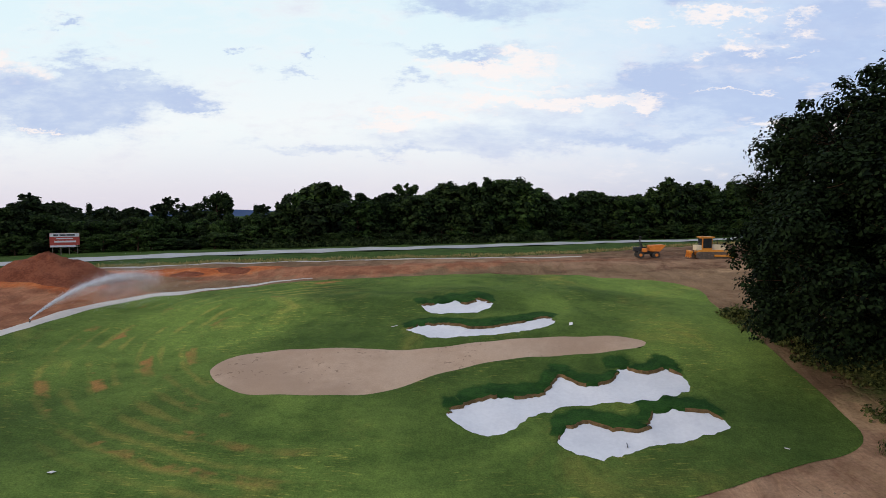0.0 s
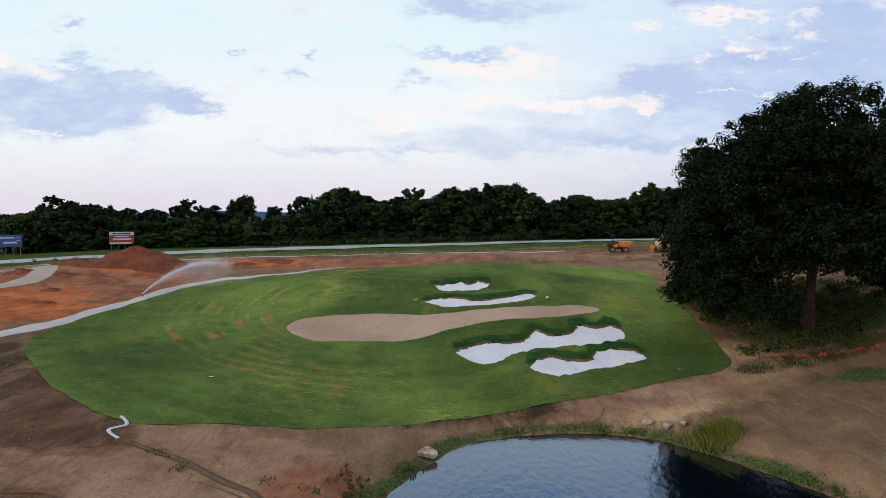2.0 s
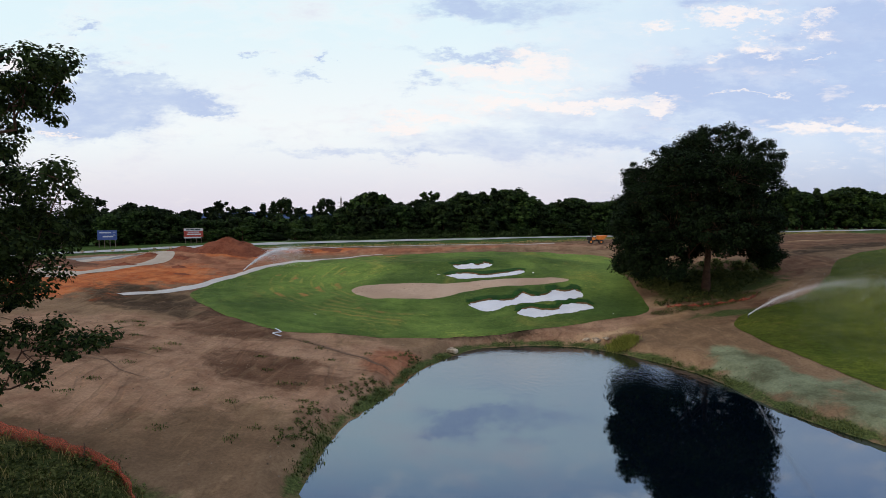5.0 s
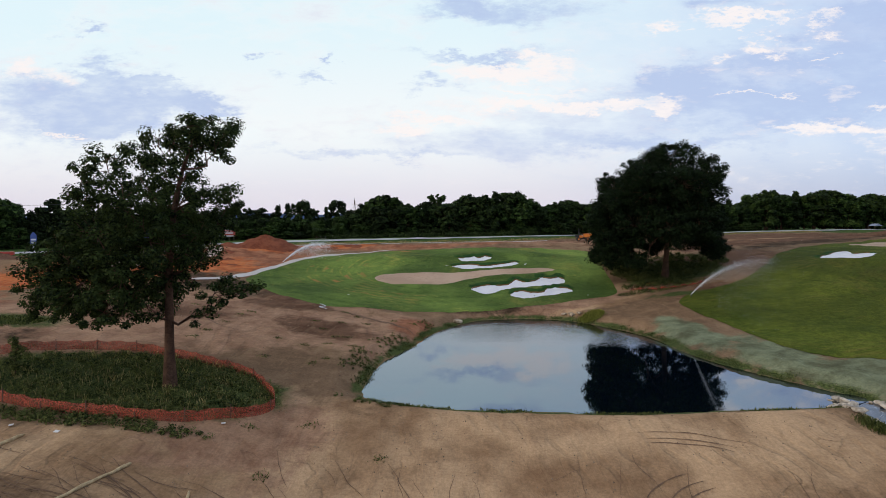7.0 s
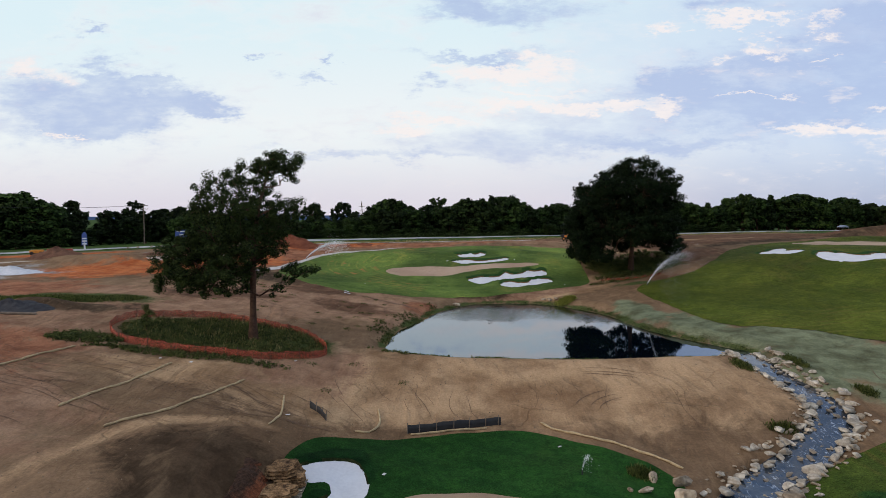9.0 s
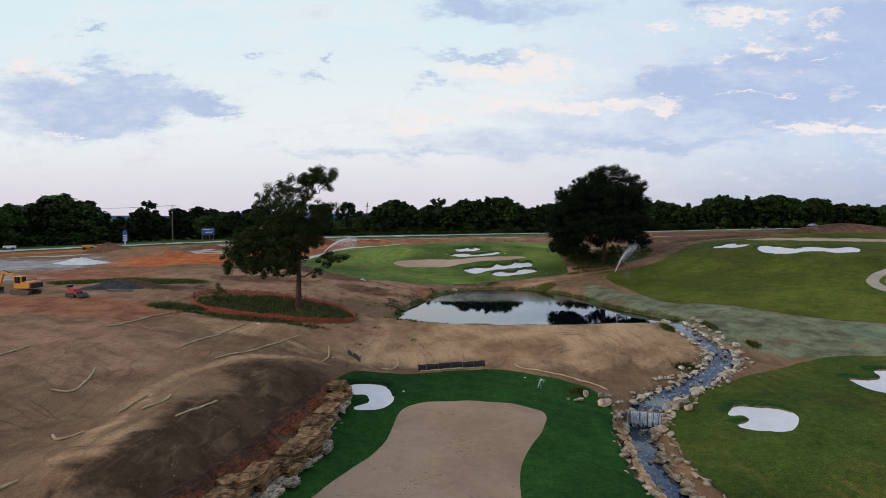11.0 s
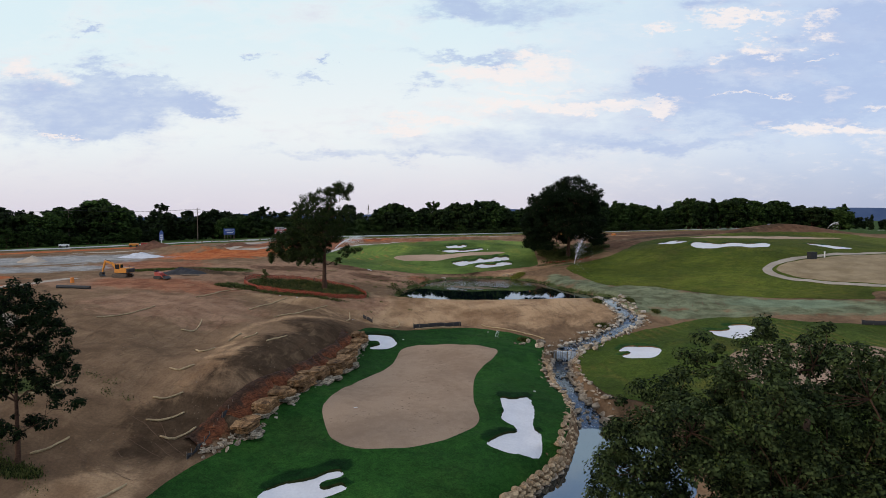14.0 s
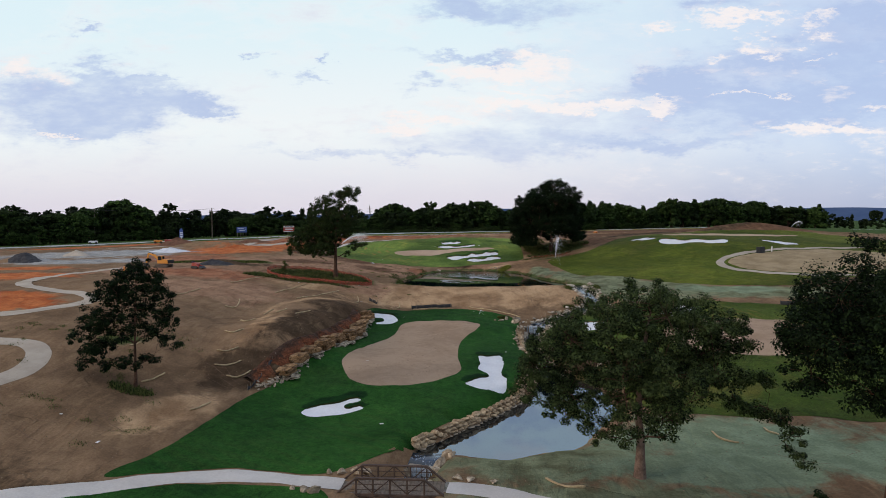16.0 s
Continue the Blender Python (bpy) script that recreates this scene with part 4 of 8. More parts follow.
# soil zones: name, then centre, half sizes, turn
ZONES = {
    "tan": [(8, -24, 27, 9, 0), (-14, -29, 11, 6, 0), (-26, -30, 8, 3, 0), (18, 26, 12, 3, 20), (26.5, 31, 5, 3.5, 60), (42, 58, 9, 4, 20), (60, 78, 30, 4, 20), (-20.2, -66, 2.2, 6, -8), (-22.5, -91, 2.6, 6, -20), (-10.5, 15.5, 5, 3, -20)],
    "pink": [(-48, -28, 20, 10, 15), (-36, -44, 12, 9, 0), (-27, 6, 22, 14, 20), (-40, -6, 22, 13, 25), (-8, 6, 7, 12, 0), (14, 26.5, 14, 3, 22), (20, 79, 28, 7, -6), (-14, -24, 6, 6, 0)],
    "red": [(-8, 76, 42, 5, 5), (-46, 56, 18, 22, 0), (-62, -2, 12, 10, 0), (-46, -30, 12, 6, 0), (-4, 10, 4, 5, 20)],
    "umber": [(120, 86, 34, 9, 10), (117, 80, 24, 8, 0), (-26, 22.5, 8, 3, -40), (-22, 16, 6, 3, 0), (-15, 5, 6, 4, -20), (-33, 4, 9, 4, 20), (75, 72, 40, 8, 20), (80, 100, 60, 16, 22), (150, 110, 60, 30, 20), (38, 24, 7, 6, 0), (48, 46, 10, 8, 30)],
    "clay": [(33, 35.6, 3.6, 0.8, 15), (-45, 42, 11, 8, 30), (-41, 66, 8, 6, 0), (-58, 22, 17, 9, 32), (-57, -66, 7, 6, 0), (-76, -44, 14, 6, 20), (-30, 74, 12, 3, 15), (-104, 44, 30, 4, 24), (-85, -30, 12, 4, 10)],
    "gravel": [(-93, 10, 24, 14, 8), (-75, 14, 8, 4, 0), (-58, 62, 14, 5, 35), (-80, -12, 14, 7, 20)],
    # dark soil; on the bank face above the ledge its shade is painted in too
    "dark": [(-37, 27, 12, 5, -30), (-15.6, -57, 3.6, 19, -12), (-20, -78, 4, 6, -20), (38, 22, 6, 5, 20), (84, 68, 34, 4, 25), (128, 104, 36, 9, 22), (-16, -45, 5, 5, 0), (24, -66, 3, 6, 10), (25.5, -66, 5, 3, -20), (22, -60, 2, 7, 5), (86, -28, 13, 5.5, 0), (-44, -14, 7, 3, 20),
             (-5, 24, 16, 3.0, 10), (-30, -112, 14, 8, 0), (24, -38.5, 3, 2, 0)],
    "seed": [(27.5, 7, 2.6, 9, 10), (32, -4, 3.6, 9, 10), (39, -11, 9, 5, -30), (56, -26, 14, 4, -25), (36, -21, 4, 6, 0), (46, -22, 16, 7, -25), (62, -30, 18, 5, -12), (14, -97, 11, 5, 0), (44, -30, 8, 3, -20), (16, -106, 16, 5, 0), (80, -33, 14, 4, 0)],
    "mint": [(31, -92, 13, 6, 0), (47, -97, 14, 6, 0), (26, -99, 12, 4, 0), (60, -27, 10, 3, -20)],
    "weeds": [(36, 40, 9, 7, 0), (-50, -8, 12, 4, 20), (-40, -97, 3, 2, 0), (-34, -78, 2.5, 1.5, 30), (33, 26, 5, 2, 0), (-40, -103, 6, 4, 0), (-47, -92, 4, 3, 0)],
}
CREST = curve([(-13.0, -37.4), (-17, -38.4), (-20.4, -40.6), (-23.0, -45), (-23.9, -50.5), (-23.4, -57), (-22.4, -64), (-21.8, -71), (-22.6, -77)], False, 0.6)
MEADOW_EDGE = ([-400, -120, -90, -62, -44, -28, -5, 12, 27, 60, 110, 160, 240, 400], [40, 48, 58, 72, 78, 85.5, 88, 88, 92, 114, 136, 150, 162, 170])


def ground_sheet():
    def steps(lo, hi, fine):
        core = list(np.arange(lo, hi, fine))
        up, down, s = [hi], [lo], fine
        while up[-1] < 4200:
            s *= 1.09
            up.append(up[-1] + s)
            down.append(down[-1] - s)
        return np.array(down[:0:-1] + core + up)
    xs, ys = steps(-48, 62, 0.7), steps(-112, 72, 0.7)
    X, Y = np.meshgrid(xs, ys)
    Z = height(X, Y)
    for poly in [*TURFS.values(), *(p for p in (GREENS["far"],))]:
        Z = Z - 0.22 * ease(inside(poly, X, Y), 0.1, 0.8)
    for line, width in PATHS.values():
        d, _ = along(line, X, Y, 6)
        Z = Z - 0.10 * ease(-d, -width / 2 + 0.1, -width / 2 + 0.6)
    d, _ = along(ROAD, X, Y, 12)
    Z = Z - 0.5 * ease(-d, -4.6, -2.5)
    nx, ny = len(xs), len(ys)
    idx = np.arange(nx * ny).reshape(ny, nx)
    faces = np.stack([idx[:-1, :-1], idx[:-1, 1:], idx[1:, 1:], idx[1:, :-1]], -1).reshape(-1, 4)
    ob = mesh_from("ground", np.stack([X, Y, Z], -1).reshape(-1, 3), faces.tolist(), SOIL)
    x, y = X.ravel(), Y.ravel()
    for name in ("tan", "pink", "red", "umber", "clay", "gravel", "dark", "seed", "mint", "weeds", "meadow"):
        val = np.zeros(x.shape)
        for cx, cy, rx, ry, turn in ZONES.get(name, ()):
            c, s = math.cos(radians(turn)), math.sin(radians(turn))
            u, w = ((x - cx) * c + (y - cy) * s) / rx, (-(x - cx) * s + (y - cy) * c) / ry
            val = np.maximum(val, np.clip(1.28 - 0.78 * np.sqrt(u * u + w * w), 0, 1))
        if name == "meadow":
            val = np.maximum(ease(y - np.interp(x, *MEADOW_EDGE), -1.5, 1.5), ease(np.hypot(x, y), 150, 200))
        # paler crest line, painted as the lit edge above the shaded bank face
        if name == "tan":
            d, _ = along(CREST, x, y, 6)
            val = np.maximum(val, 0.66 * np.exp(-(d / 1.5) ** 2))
        if name == "weeds":
            d = inside(UPPER_POND, x, y)
            val = np.maximum(val, 0.8 * np.exp(-((d + 0.5) / 0.8) ** 2))
            val = np.maximum(val, np.clip(3.0 - 2.5 * np.sqrt(((x + 23.6) / 11.2) ** 2 + ((y + 19.0) / 6.2) ** 2), 0, 1))
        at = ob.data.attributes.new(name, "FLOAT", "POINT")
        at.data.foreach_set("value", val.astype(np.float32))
    return tagged(ob, "bare graded tan and red construction soil with wheel tracks", "ground", kind="structure")


ground_sheet()
TURF_MATS = {"upper": TURF_UPPER, "fairway": TURF_FAIR, "lower": TURF_LOW, "side": TURF_RIGHT, "near": TURF_LOW}
TURF_SAYS = {"upper": "young mown turf with yellowed mowing rings round a green", "fairway": "striped green fairway turf on a long slope", "lower": "lush dark green turf beside the brook",
             "side": "green turf with faint brown mowing lines", "near": "lush dark green turf below the cart path"}
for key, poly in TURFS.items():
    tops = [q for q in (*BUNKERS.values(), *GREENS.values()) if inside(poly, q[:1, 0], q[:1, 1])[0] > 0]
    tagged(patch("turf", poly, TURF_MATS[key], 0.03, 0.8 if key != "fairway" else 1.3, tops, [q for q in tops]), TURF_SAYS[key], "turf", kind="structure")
for key, poly in GREENS.items():
    tagged(patch("putting_green", poly, GREEN_DARKER if key in ("lower", "side") else GREEN_SAND, 0.06, 1.2), "bare putting green dressed with smooth tan sand", "putting green", kind="structure")
def lip(poly, parent, mat):
    """The cut soil face under the turf along a bunker's far edge."""
    c = poly[:, :2]
    tang = np.roll(c, -1, 0) - np.roll(c, 1, 0)
    side = np.c_[tang[:, 1], -tang[:, 0]] / (np.linalg.norm(tang, axis=1, keepdims=True) + 1e-9)
    if np.sum(c[:, 0] * np.roll(c[:, 1], -1) - np.roll(c[:, 0], -1) * c[:, 1]) < 0:
        side = -side
    out_z, in_z = height(*(c + side * 0.22).T) + 0.05, height(*(c - side * 0.10).T, False) + 0.02
    rough = np.array([noise.noise((q[0] * 2.5, q[1] * 2.5, 5)) for q in c]) * 0.08
    rows = [np.c_[c - side * (0.11 + rough)[:, None], in_z], np.c_[c - side * (0.065 + rough)[:, None], (in_z + out_z) / 2 + 0.01], np.c_[c - side * (0.0 + rough)[:, None], out_z - 0.015 + rough * 0.4]]
    n = len(c)
    v = np.concatenate(rows)
    keep = [i for i in range(n) if side[i, 1] > 0.12 and side[(i + 1) % n, 1] > 0.12 and noise.noise((c[i][0] * 0.7, c[i][1] * 0.7, 3.0)) > -0.22]
    f = [(r * n + i, r * n + (i + 1) % n, (r + 1) * n + (i + 1) % n, (r + 1) * n + i) for i in keep for r in (0, 1)]
    return mesh_from("lip", v, f, mat, True, parent)


for key, poly in BUNKERS.items():
    sand = tagged(patch("bunker", poly, BUNKER_SAND, 0.05, 0.6, lips=False), "white sand bunker with lobed grassy edges", "bunker", "bunkers on the course", "structure")
    lip(poly, sand, LIP_SHADED if key.startswith("lower") else LIP_SOIL)["label"] = "overhanging grass lip coloured dark as if in shade" if key.startswith("lower") else "torn brown soil and dead grass lip"
tagged(patch("bare_patch", curve([(70.5, -3), (74.5, 2), (81, 4.2), (97, 6.6), (110, 2), (106, -12), (91, -19), (81, -17), (73, -11.5)], True, 0.8), STRAW_SOIL, 0.16, 1.5),
       "dry straw-coloured bare soil patch inside a ring path", "bare soil", kind="structure")
for key, (line, width) in PATHS.items():
    tagged(ribbon("cart_path", line, width, PALE_SAND if key in ("loop", "bend", "lot", "haul_road") else RING_PATH if key == "ring" else CONCRETE, 0.18 if key == "ring" else 0.05), "pale concrete cart path curving over the ground", "path", kind="structure")
tagged(ribbon("road", ROAD, 8.6, ASPHALT, 0.10, 6), "pale weathered two-lane highway", "road", kind="structure")
strip = curve([(-40, 27.5), (-36.5, 34), (-34.3, 43.5), (-31.5, 54), (-28, 59.8), (-20.7, 66.4), (-16.5, 69.5), (-13.2, 70.8)], False, 0.7)
tagged(ribbon("haul_path", strip, 1.5 * np.minimum(1.0, np.linspace(3.2, 0.12, len(strip))), CONCRETE, 0.05), "pale sandy edge path between turf and red soil", "path", kind="structure")
tagged(ribbon("frontage_path", curve([(-62, 71.5), (-44, 77.5), (-28, 85), (-5, 87.5), (12, 86), (22, 84.5)], False, 2), 0.9, CONCRETE, 0.06), "thin pale concrete gutter beside the highway", "path", kind="structure")


def sheet(name, poly, mat, level, spacing=2.0):
    lo, hi = poly[:, :2].min(0), poly[:, :2].max(0)
    pts = [Vector(q) for q in poly[:, :2]]
    v, _, f, *_ = delaunay_2d_cdt(pts, [(i, (i + 1) % len(pts)) for i in range(len(pts))], [], 1, 1e-4)
    fs = [q if (v[q[1]] - v[q[0]]).cross(v[q[2]] - v[q[0]]) > 0 else q[::-1] for q in f]
    return mesh_from(name, [(q[0], q[1], level) for q in v], fs, mat, False)


def swell(poly, by):
    c = poly[:, :2]
    tang = np.roll(c, -1, 0) - np.roll(c, 1, 0)
    side = np.c_[tang[:, 1], -tang[:, 0]] / (np.linalg.norm(tang, axis=1, keepdims=True) + 1e-9)
    area = np.sum(c[:, 0] * np.roll(c[:, 1], -1) - np.roll(c[:, 0], -1) * c[:, 1])
    return c + side * by * (1 if area > 0 else -1)


tagged(sheet("water_upper", swell(UPPER_POND, 0.25), POND_WATER, POND_Z), "still dark pond mirroring the evening sky", "pond", kind="structure")
tagged(sheet("water_lower", swell(LOWER_POND, 0.25), POND_WATER, LOW_Z), "calm lower pond mirroring the sky", "pond", kind="structure")


def brook(name, line, half, label):
    c = line[:, :2]
    tang = np.gradient(c, axis=0)
    side = np.c_[-tang[:, 1], tang[:, 0]] / np.linalg.norm(tang, axis=1, keepdims=True)
    us = np.linspace(-1, 1, 9)
    grid = c[:, None] + side[:, None] * us[None, :, None] * half * 1.15
    rnd = np.array([[noise.noise((x * 1.3, y * 1.3, 2.0)) for x, y in row] for row in grid])
    z = line[:, 2][:, None] + 0.07 * rnd
    v = np.concatenate([grid, z[..., None]], -1).reshape(-1, 3)
    faces = [(i * 9 + j + 1, i * 9 + j, (i + 1) * 9 + j, (i + 1) * 9 + j + 1) for i in range(len(c) - 1) for j in range(8)]
    return tagged(mesh_from(name, v, faces, BROOK_WATER), label, "brook", kind="structure")


brook("brook_water", BROOK, 1.55, "shallow rippling brook over stones")
brook("outlet_water", OUTLET, 1.2, "water running out of the lower pond")


def at_ground(x, y):
    return float(height(np.array([x]), np.array([y]))[0])

# ---- trees ----
def part(name, bm, mat, parent, label=""):
    me = bpy.data.meshes.new(name)
    bm.to_mesh(me)
    bm.free()
    me.materials.append(mat)
    ob = new(name, me)
    ob.parent = parent
    if label:
        ob["label"] = label
    return ob


def raw(name, verts, faces, mat, parent=None, label="", smooth=False):
    ob = mesh_from(name, verts, faces, mat, smooth, parent)
    if label:
        ob["label"] = label
    return ob


def thing(name, place, label, category, group="", turn=0.0, kind=""):
    ob = new(name)
    ob.matrix_basis = pose(*place, 0, 0, turn)
    return tagged(ob, label, category, group, kind)


def tube(points, radii, sides=7):
    """A tapered tube along points."""
    P, verts, faces = [Vector(q) for q in points], [], []
    for i, (q, r) in enumerate(zip(P, radii)):
        way = (P[min(i + 1, len(P) - 1)] - P[max(i - 1, 0)]).normalized()
        a = way.orthogonal().normalized() if abs(way.z) > 0.99 else way.cross(Vector((0, 0, 1))).normalized()
        b = way.cross(a)
        verts += [tuple(q + float(r) * (math.cos(2 * math.pi * k / sides) * a + math.sin(2 * math.pi * k / sides) * b)) for k in range(sides)]
    n = len(P)
    faces = [(i * sides + k, i * sides + (k + 1) % sides, (i + 1) * sides + (k + 1) % sides, (i + 1) * sides + k) for i in range(n - 1) for k in range(sides)]
    faces += [tuple(range(sides))[::-1], tuple((n - 1) * sides + k for k in range(sides))]
    return verts, faces


def merge(pieces):
    verts, faces = [], []
    for v, f in pieces:
        k = len(verts)
        verts += [tuple(q) for q in v]
        faces += [tuple(i + k for i in q) for q in f]
    return verts, faces


def leaves(centres, radii, per, size, rng, flat=0.75, single=False):
    """Clumps of small leaves round each centre, most of them near the clump's skin and lying along it."""
    n = len(centres) * per
    c = np.repeat(centres, per, 0)
    r = np.repeat(radii, per)
    d = rng.normal(size=(n, 3))
    d /= np.linalg.norm(d, axis=1, keepdims=True)
    q = c + d * (r * rng.uniform(0.2, 1.0, n) ** 0.55)[:, None] * [1, 1, flat]
    out = d * 1.1 + [0, 0, 0.8] + rng.normal(size=(n, 3)) * 0.38
    out /= np.linalg.norm(out, axis=1, keepdims=True)
    a = np.cross(out, rng.normal(size=(n, 3)))
    a /= np.linalg.norm(a, axis=1, keepdims=True) + 1e-9
    b = np.cross(out, a)
    s = size * rng.uniform(0.6, 1.3, (n, 1))
    if single:
        v = np.stack([q - a * s * 0.7, q + (a * 0.5 + b * 0.62) * s, q + (a * 0.5 - b * 0.62) * s], 1).reshape(-1, 3)
        return v, np.arange(n * 3).reshape(-1, 3)
    v = np.stack([q - a * s * 0.6, q + b * s * 0.42 + out * s * 0.12, q + a * s * 0.7, q - b * s * 0.42 + out * s * 0.12], 1).reshape(-1, 3)
    k = np.arange(n)[:, None] * 4
    f = np.concatenate([k + [0, 1, 2], k + [0, 2, 3]], 1).reshape(-1, 3)
    return v, f


def fast_mesh(name, v, f, mat, parent):
    me = bpy.data.meshes.new(name)
    me.vertices.add(len(v))
    me.vertices.foreach_set("co", np.asarray(v, np.float32).ravel())
    me.loops.add(f.size)
    me.loops.foreach_set("vertex_index", f.ravel().astype(np.int32))
    me.polygons.add(len(f))
    me.polygons.foreach_set("loop_start", np.arange(len(f), dtype=np.int32) * f.shape[1])
    me.materials.append(mat)
    me.update(calc_edges=True)
    me.validate()
    ob = new(name, me)
    ob.parent = parent
    return ob


def tree(name, place, label, category, lobes, trunk, leaf_mat, per, leaf, clump, seed, group="", sides=8, bark=None, twig=0.035, dense=1.0, first=1.6, single=False):
    """lobes: centre, half sizes and number of leaf clumps of each part of the crown. trunk: radius at the foot, places it passes through.
    Each lobe's limb springs from the nearest wood below it, and each clump hangs on a twig of that limb."""
    rng = np.random.default_rng(seed)
    root = thing(name, place, label, category, group)
    foot, way = trunk
    radii = [foot * 1.5] + [foot * (1 - 0.75 * i / len(way)) for i in range(1, len(way))] + [foot * 0.16]
    fine = curve([(0, 0, -0.5)] + list(way), False, 0.6)
    rr = np.interp(np.linspace(0, 1, len(fine)), np.linspace(0, 1, len(radii)), radii)
    raw("trunk", *tube(fine, rr, sides), bark or BARK, root, "", True)
    wood = [(q, float(w)) for q, w in zip(fine, rr) if q[2] > min(first, 0.4 * fine[-1][2])]
    centres, sizes, limbs = [], [], []
    for cx, cy, cz, rx, ry, rz, n in sorted(lobes, key=lambda l: math.hypot(l[0], l[1]) + 0.2 * l[2]):
        n = max(2, int(n * dense))
        centre = np.array([cx, cy, cz])
        d = rng.normal(size=(n, 3))
        d /= np.linalg.norm(d, axis=1, keepdims=True)
        q = centre + d * [rx, ry, rz] * (rng.uniform(0.1, 1.0, n) ** 0.4)[:, None]
        centres.append(q)
        sizes.append(rng.uniform(0.55, 1.3, n) * clump)
        spots = np.array([w[0] for w in wood])
        gap = centre - spots
        k = int(np.argmin(np.linalg.norm(gap, axis=1) + 1.2 * np.maximum(0.5 * np.hypot(gap[:, 0], gap[:, 1]) - gap[:, 2], 0)))
        a, far = spots[k], float(np.linalg.norm(centre - spots[k]))
        bend = rng.normal(size=3) * 0.09 * far
        limb = curve([tuple(a), tuple(a + (centre - a) * 0.35 + bend + [0, 0, 0.05 * far]), tuple(a + (centre - a) * 0.7 - bend * 0.6), tuple(centre)], False, 0.7)
        thick = min(wood[k][1] * 0.7, 0.022 * far + twig * 1.8)
        girth = np.linspace(thick, twig, len(limb))
        limbs.append(tube(limb, girth, 6 if not single else 3))
        wood += [(p, float(w)) for p, w in list(zip(limb, girth))[1:]]
        for e in q[:: 2 if not single else 12]:
            b = limb[min(int(np.argmin(np.linalg.norm(limb - e, axis=1))), len(limb) - 1)]
            limbs.append(tube([tuple(b), tuple((b + e) / 2 + rng.normal(size=3) * 0.12), tuple(e)], [twig * 0.8, twig * 0.55, twig * 0.3], 3))
    tagged(raw("branchwork", *merge(limbs), BARK, root, "", True), kind="stuff")
    v, f = leaves(np.concatenate(centres), np.concatenate(sizes), per, leaf, rng, single=single)
    fast_mesh("crown", v, f, leaf_mat, root)
    return root


def round_lobes(rounds, depth, rng, fill=3.0, grow=0.84):
    """Crown lobes about a list of (across, up, radius), spread front to back over the crown's depth."""
    out = []
    middle = sum(x * r * r for x, _, r in rounds) / sum(r * r for _, _, r in rounds)
    for x, z, r in rounds:
        room = depth * math.sqrt(max(0.08, 1 - ((x - middle) / (depth * 1.35)) ** 2)) * min(1.0, 0.35 + r / 2.4)
        for y in ((-0.75, 0.0, 0.75) if r > 1.6 else (-0.35, 0.4)):
            out.append((x + rng.uniform(-0.2, 0.2), y * room + rng.uniform(-0.3, 0.3), z + rng.uniform(-0.2, 0.2) - 0.12 * y * y * room, r * grow, r * grow, r * grow * 0.93, max(2, fill * r * r)))
    return out


def ring_lobes(z, r, rad, count, rz, n, rng):
    return [(r * math.cos(a), r * math.sin(a), z + rng.uniform(-0.5, 0.5), rad, rad, rz, n) for a in (2 * math.pi * (k + rng.uniform(-0.2, 0.2)) / count for k in range(count))]


g = np.random.default_rng(5)
ox, oy = TREE_SPOTS["oak"]
oak_lobes = ([(0.7, 0, 20.0, 4.4, 4.4, 2.2, 30), (-3, 1, 17.3, 4.5, 4.5, 3.2, 34), (5, -1, 17.1, 4.0, 4.5, 2.8, 30), (0, 0, 13.5, 7, 7, 4, 46), (0, 0.5, 9.0, 6, 6, 3, 40), (0.3, 0, 17.0, 5, 5, 2.6, 30), (-9.6, -4.5, 12.2, 2.6, 2.6, 1.9, 20), (-11.6, -3.4, 9.6, 2.4, 2.4, 1.6, 16), (-6.0, -6.5, 16.0, 2.8, 2.8, 2.0, 20), (-10.8, -4.6, 6.6, 2.4, 2.4, 1.6, 14), (-7.6, 6.8, 11.4, 3.0, 3.0, 2.2, 22), (-6.2, 7.0, 15.0, 2.8, 2.8, 2.2, 20), (-8.0, 7.0, 7.6, 2.8, 2.8, 2.0, 20), (-7.2, 6.4, 4.6, 2.8, 2.8, 1.6, 16)]
             + ring_lobes(14.0, 7.4, 4.1, 8, 3.4, 26, g) + ring_lobes(9.0, 9.0, 3.4, 10, 3.2, 24, g) + [q for q in ring_lobes(5.4, 9.6, 2.6, 12, 1.9, 15, g) if not (q[1] < 1 and q[0] > -7)]
             + [(-9.2, -3.0, 3.4, 2.3, 2.3, 1.3, 13), (-6.8, -6.2, 3.6, 2.2, 2.2, 1.3, 12), (-10.6, 1.0, 3.6, 2.0, 2.4, 1.3, 12), (8.2, -1.5, 4.8, 2.0, 2.0, 1.3, 12), (9.2, 2.0, 5.0, 2.0, 2.2, 1.4, 12)])
for i, l in enumerate(oak_lobes):
    over = max(0.0, 0.88 * l[0] - 0.47 * l[1] + 0.9 * l[3] - 8.7)
    oak_lobes[i] = (l[0] - 0.88 * over, l[1] + 0.47 * over, *l[2:])
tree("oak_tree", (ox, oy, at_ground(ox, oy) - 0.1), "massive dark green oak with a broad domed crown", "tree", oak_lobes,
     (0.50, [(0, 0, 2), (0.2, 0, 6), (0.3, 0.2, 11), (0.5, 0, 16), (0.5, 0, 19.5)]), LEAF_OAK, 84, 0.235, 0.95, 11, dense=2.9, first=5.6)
lx, ly = TREE_SPOTS["lone"]
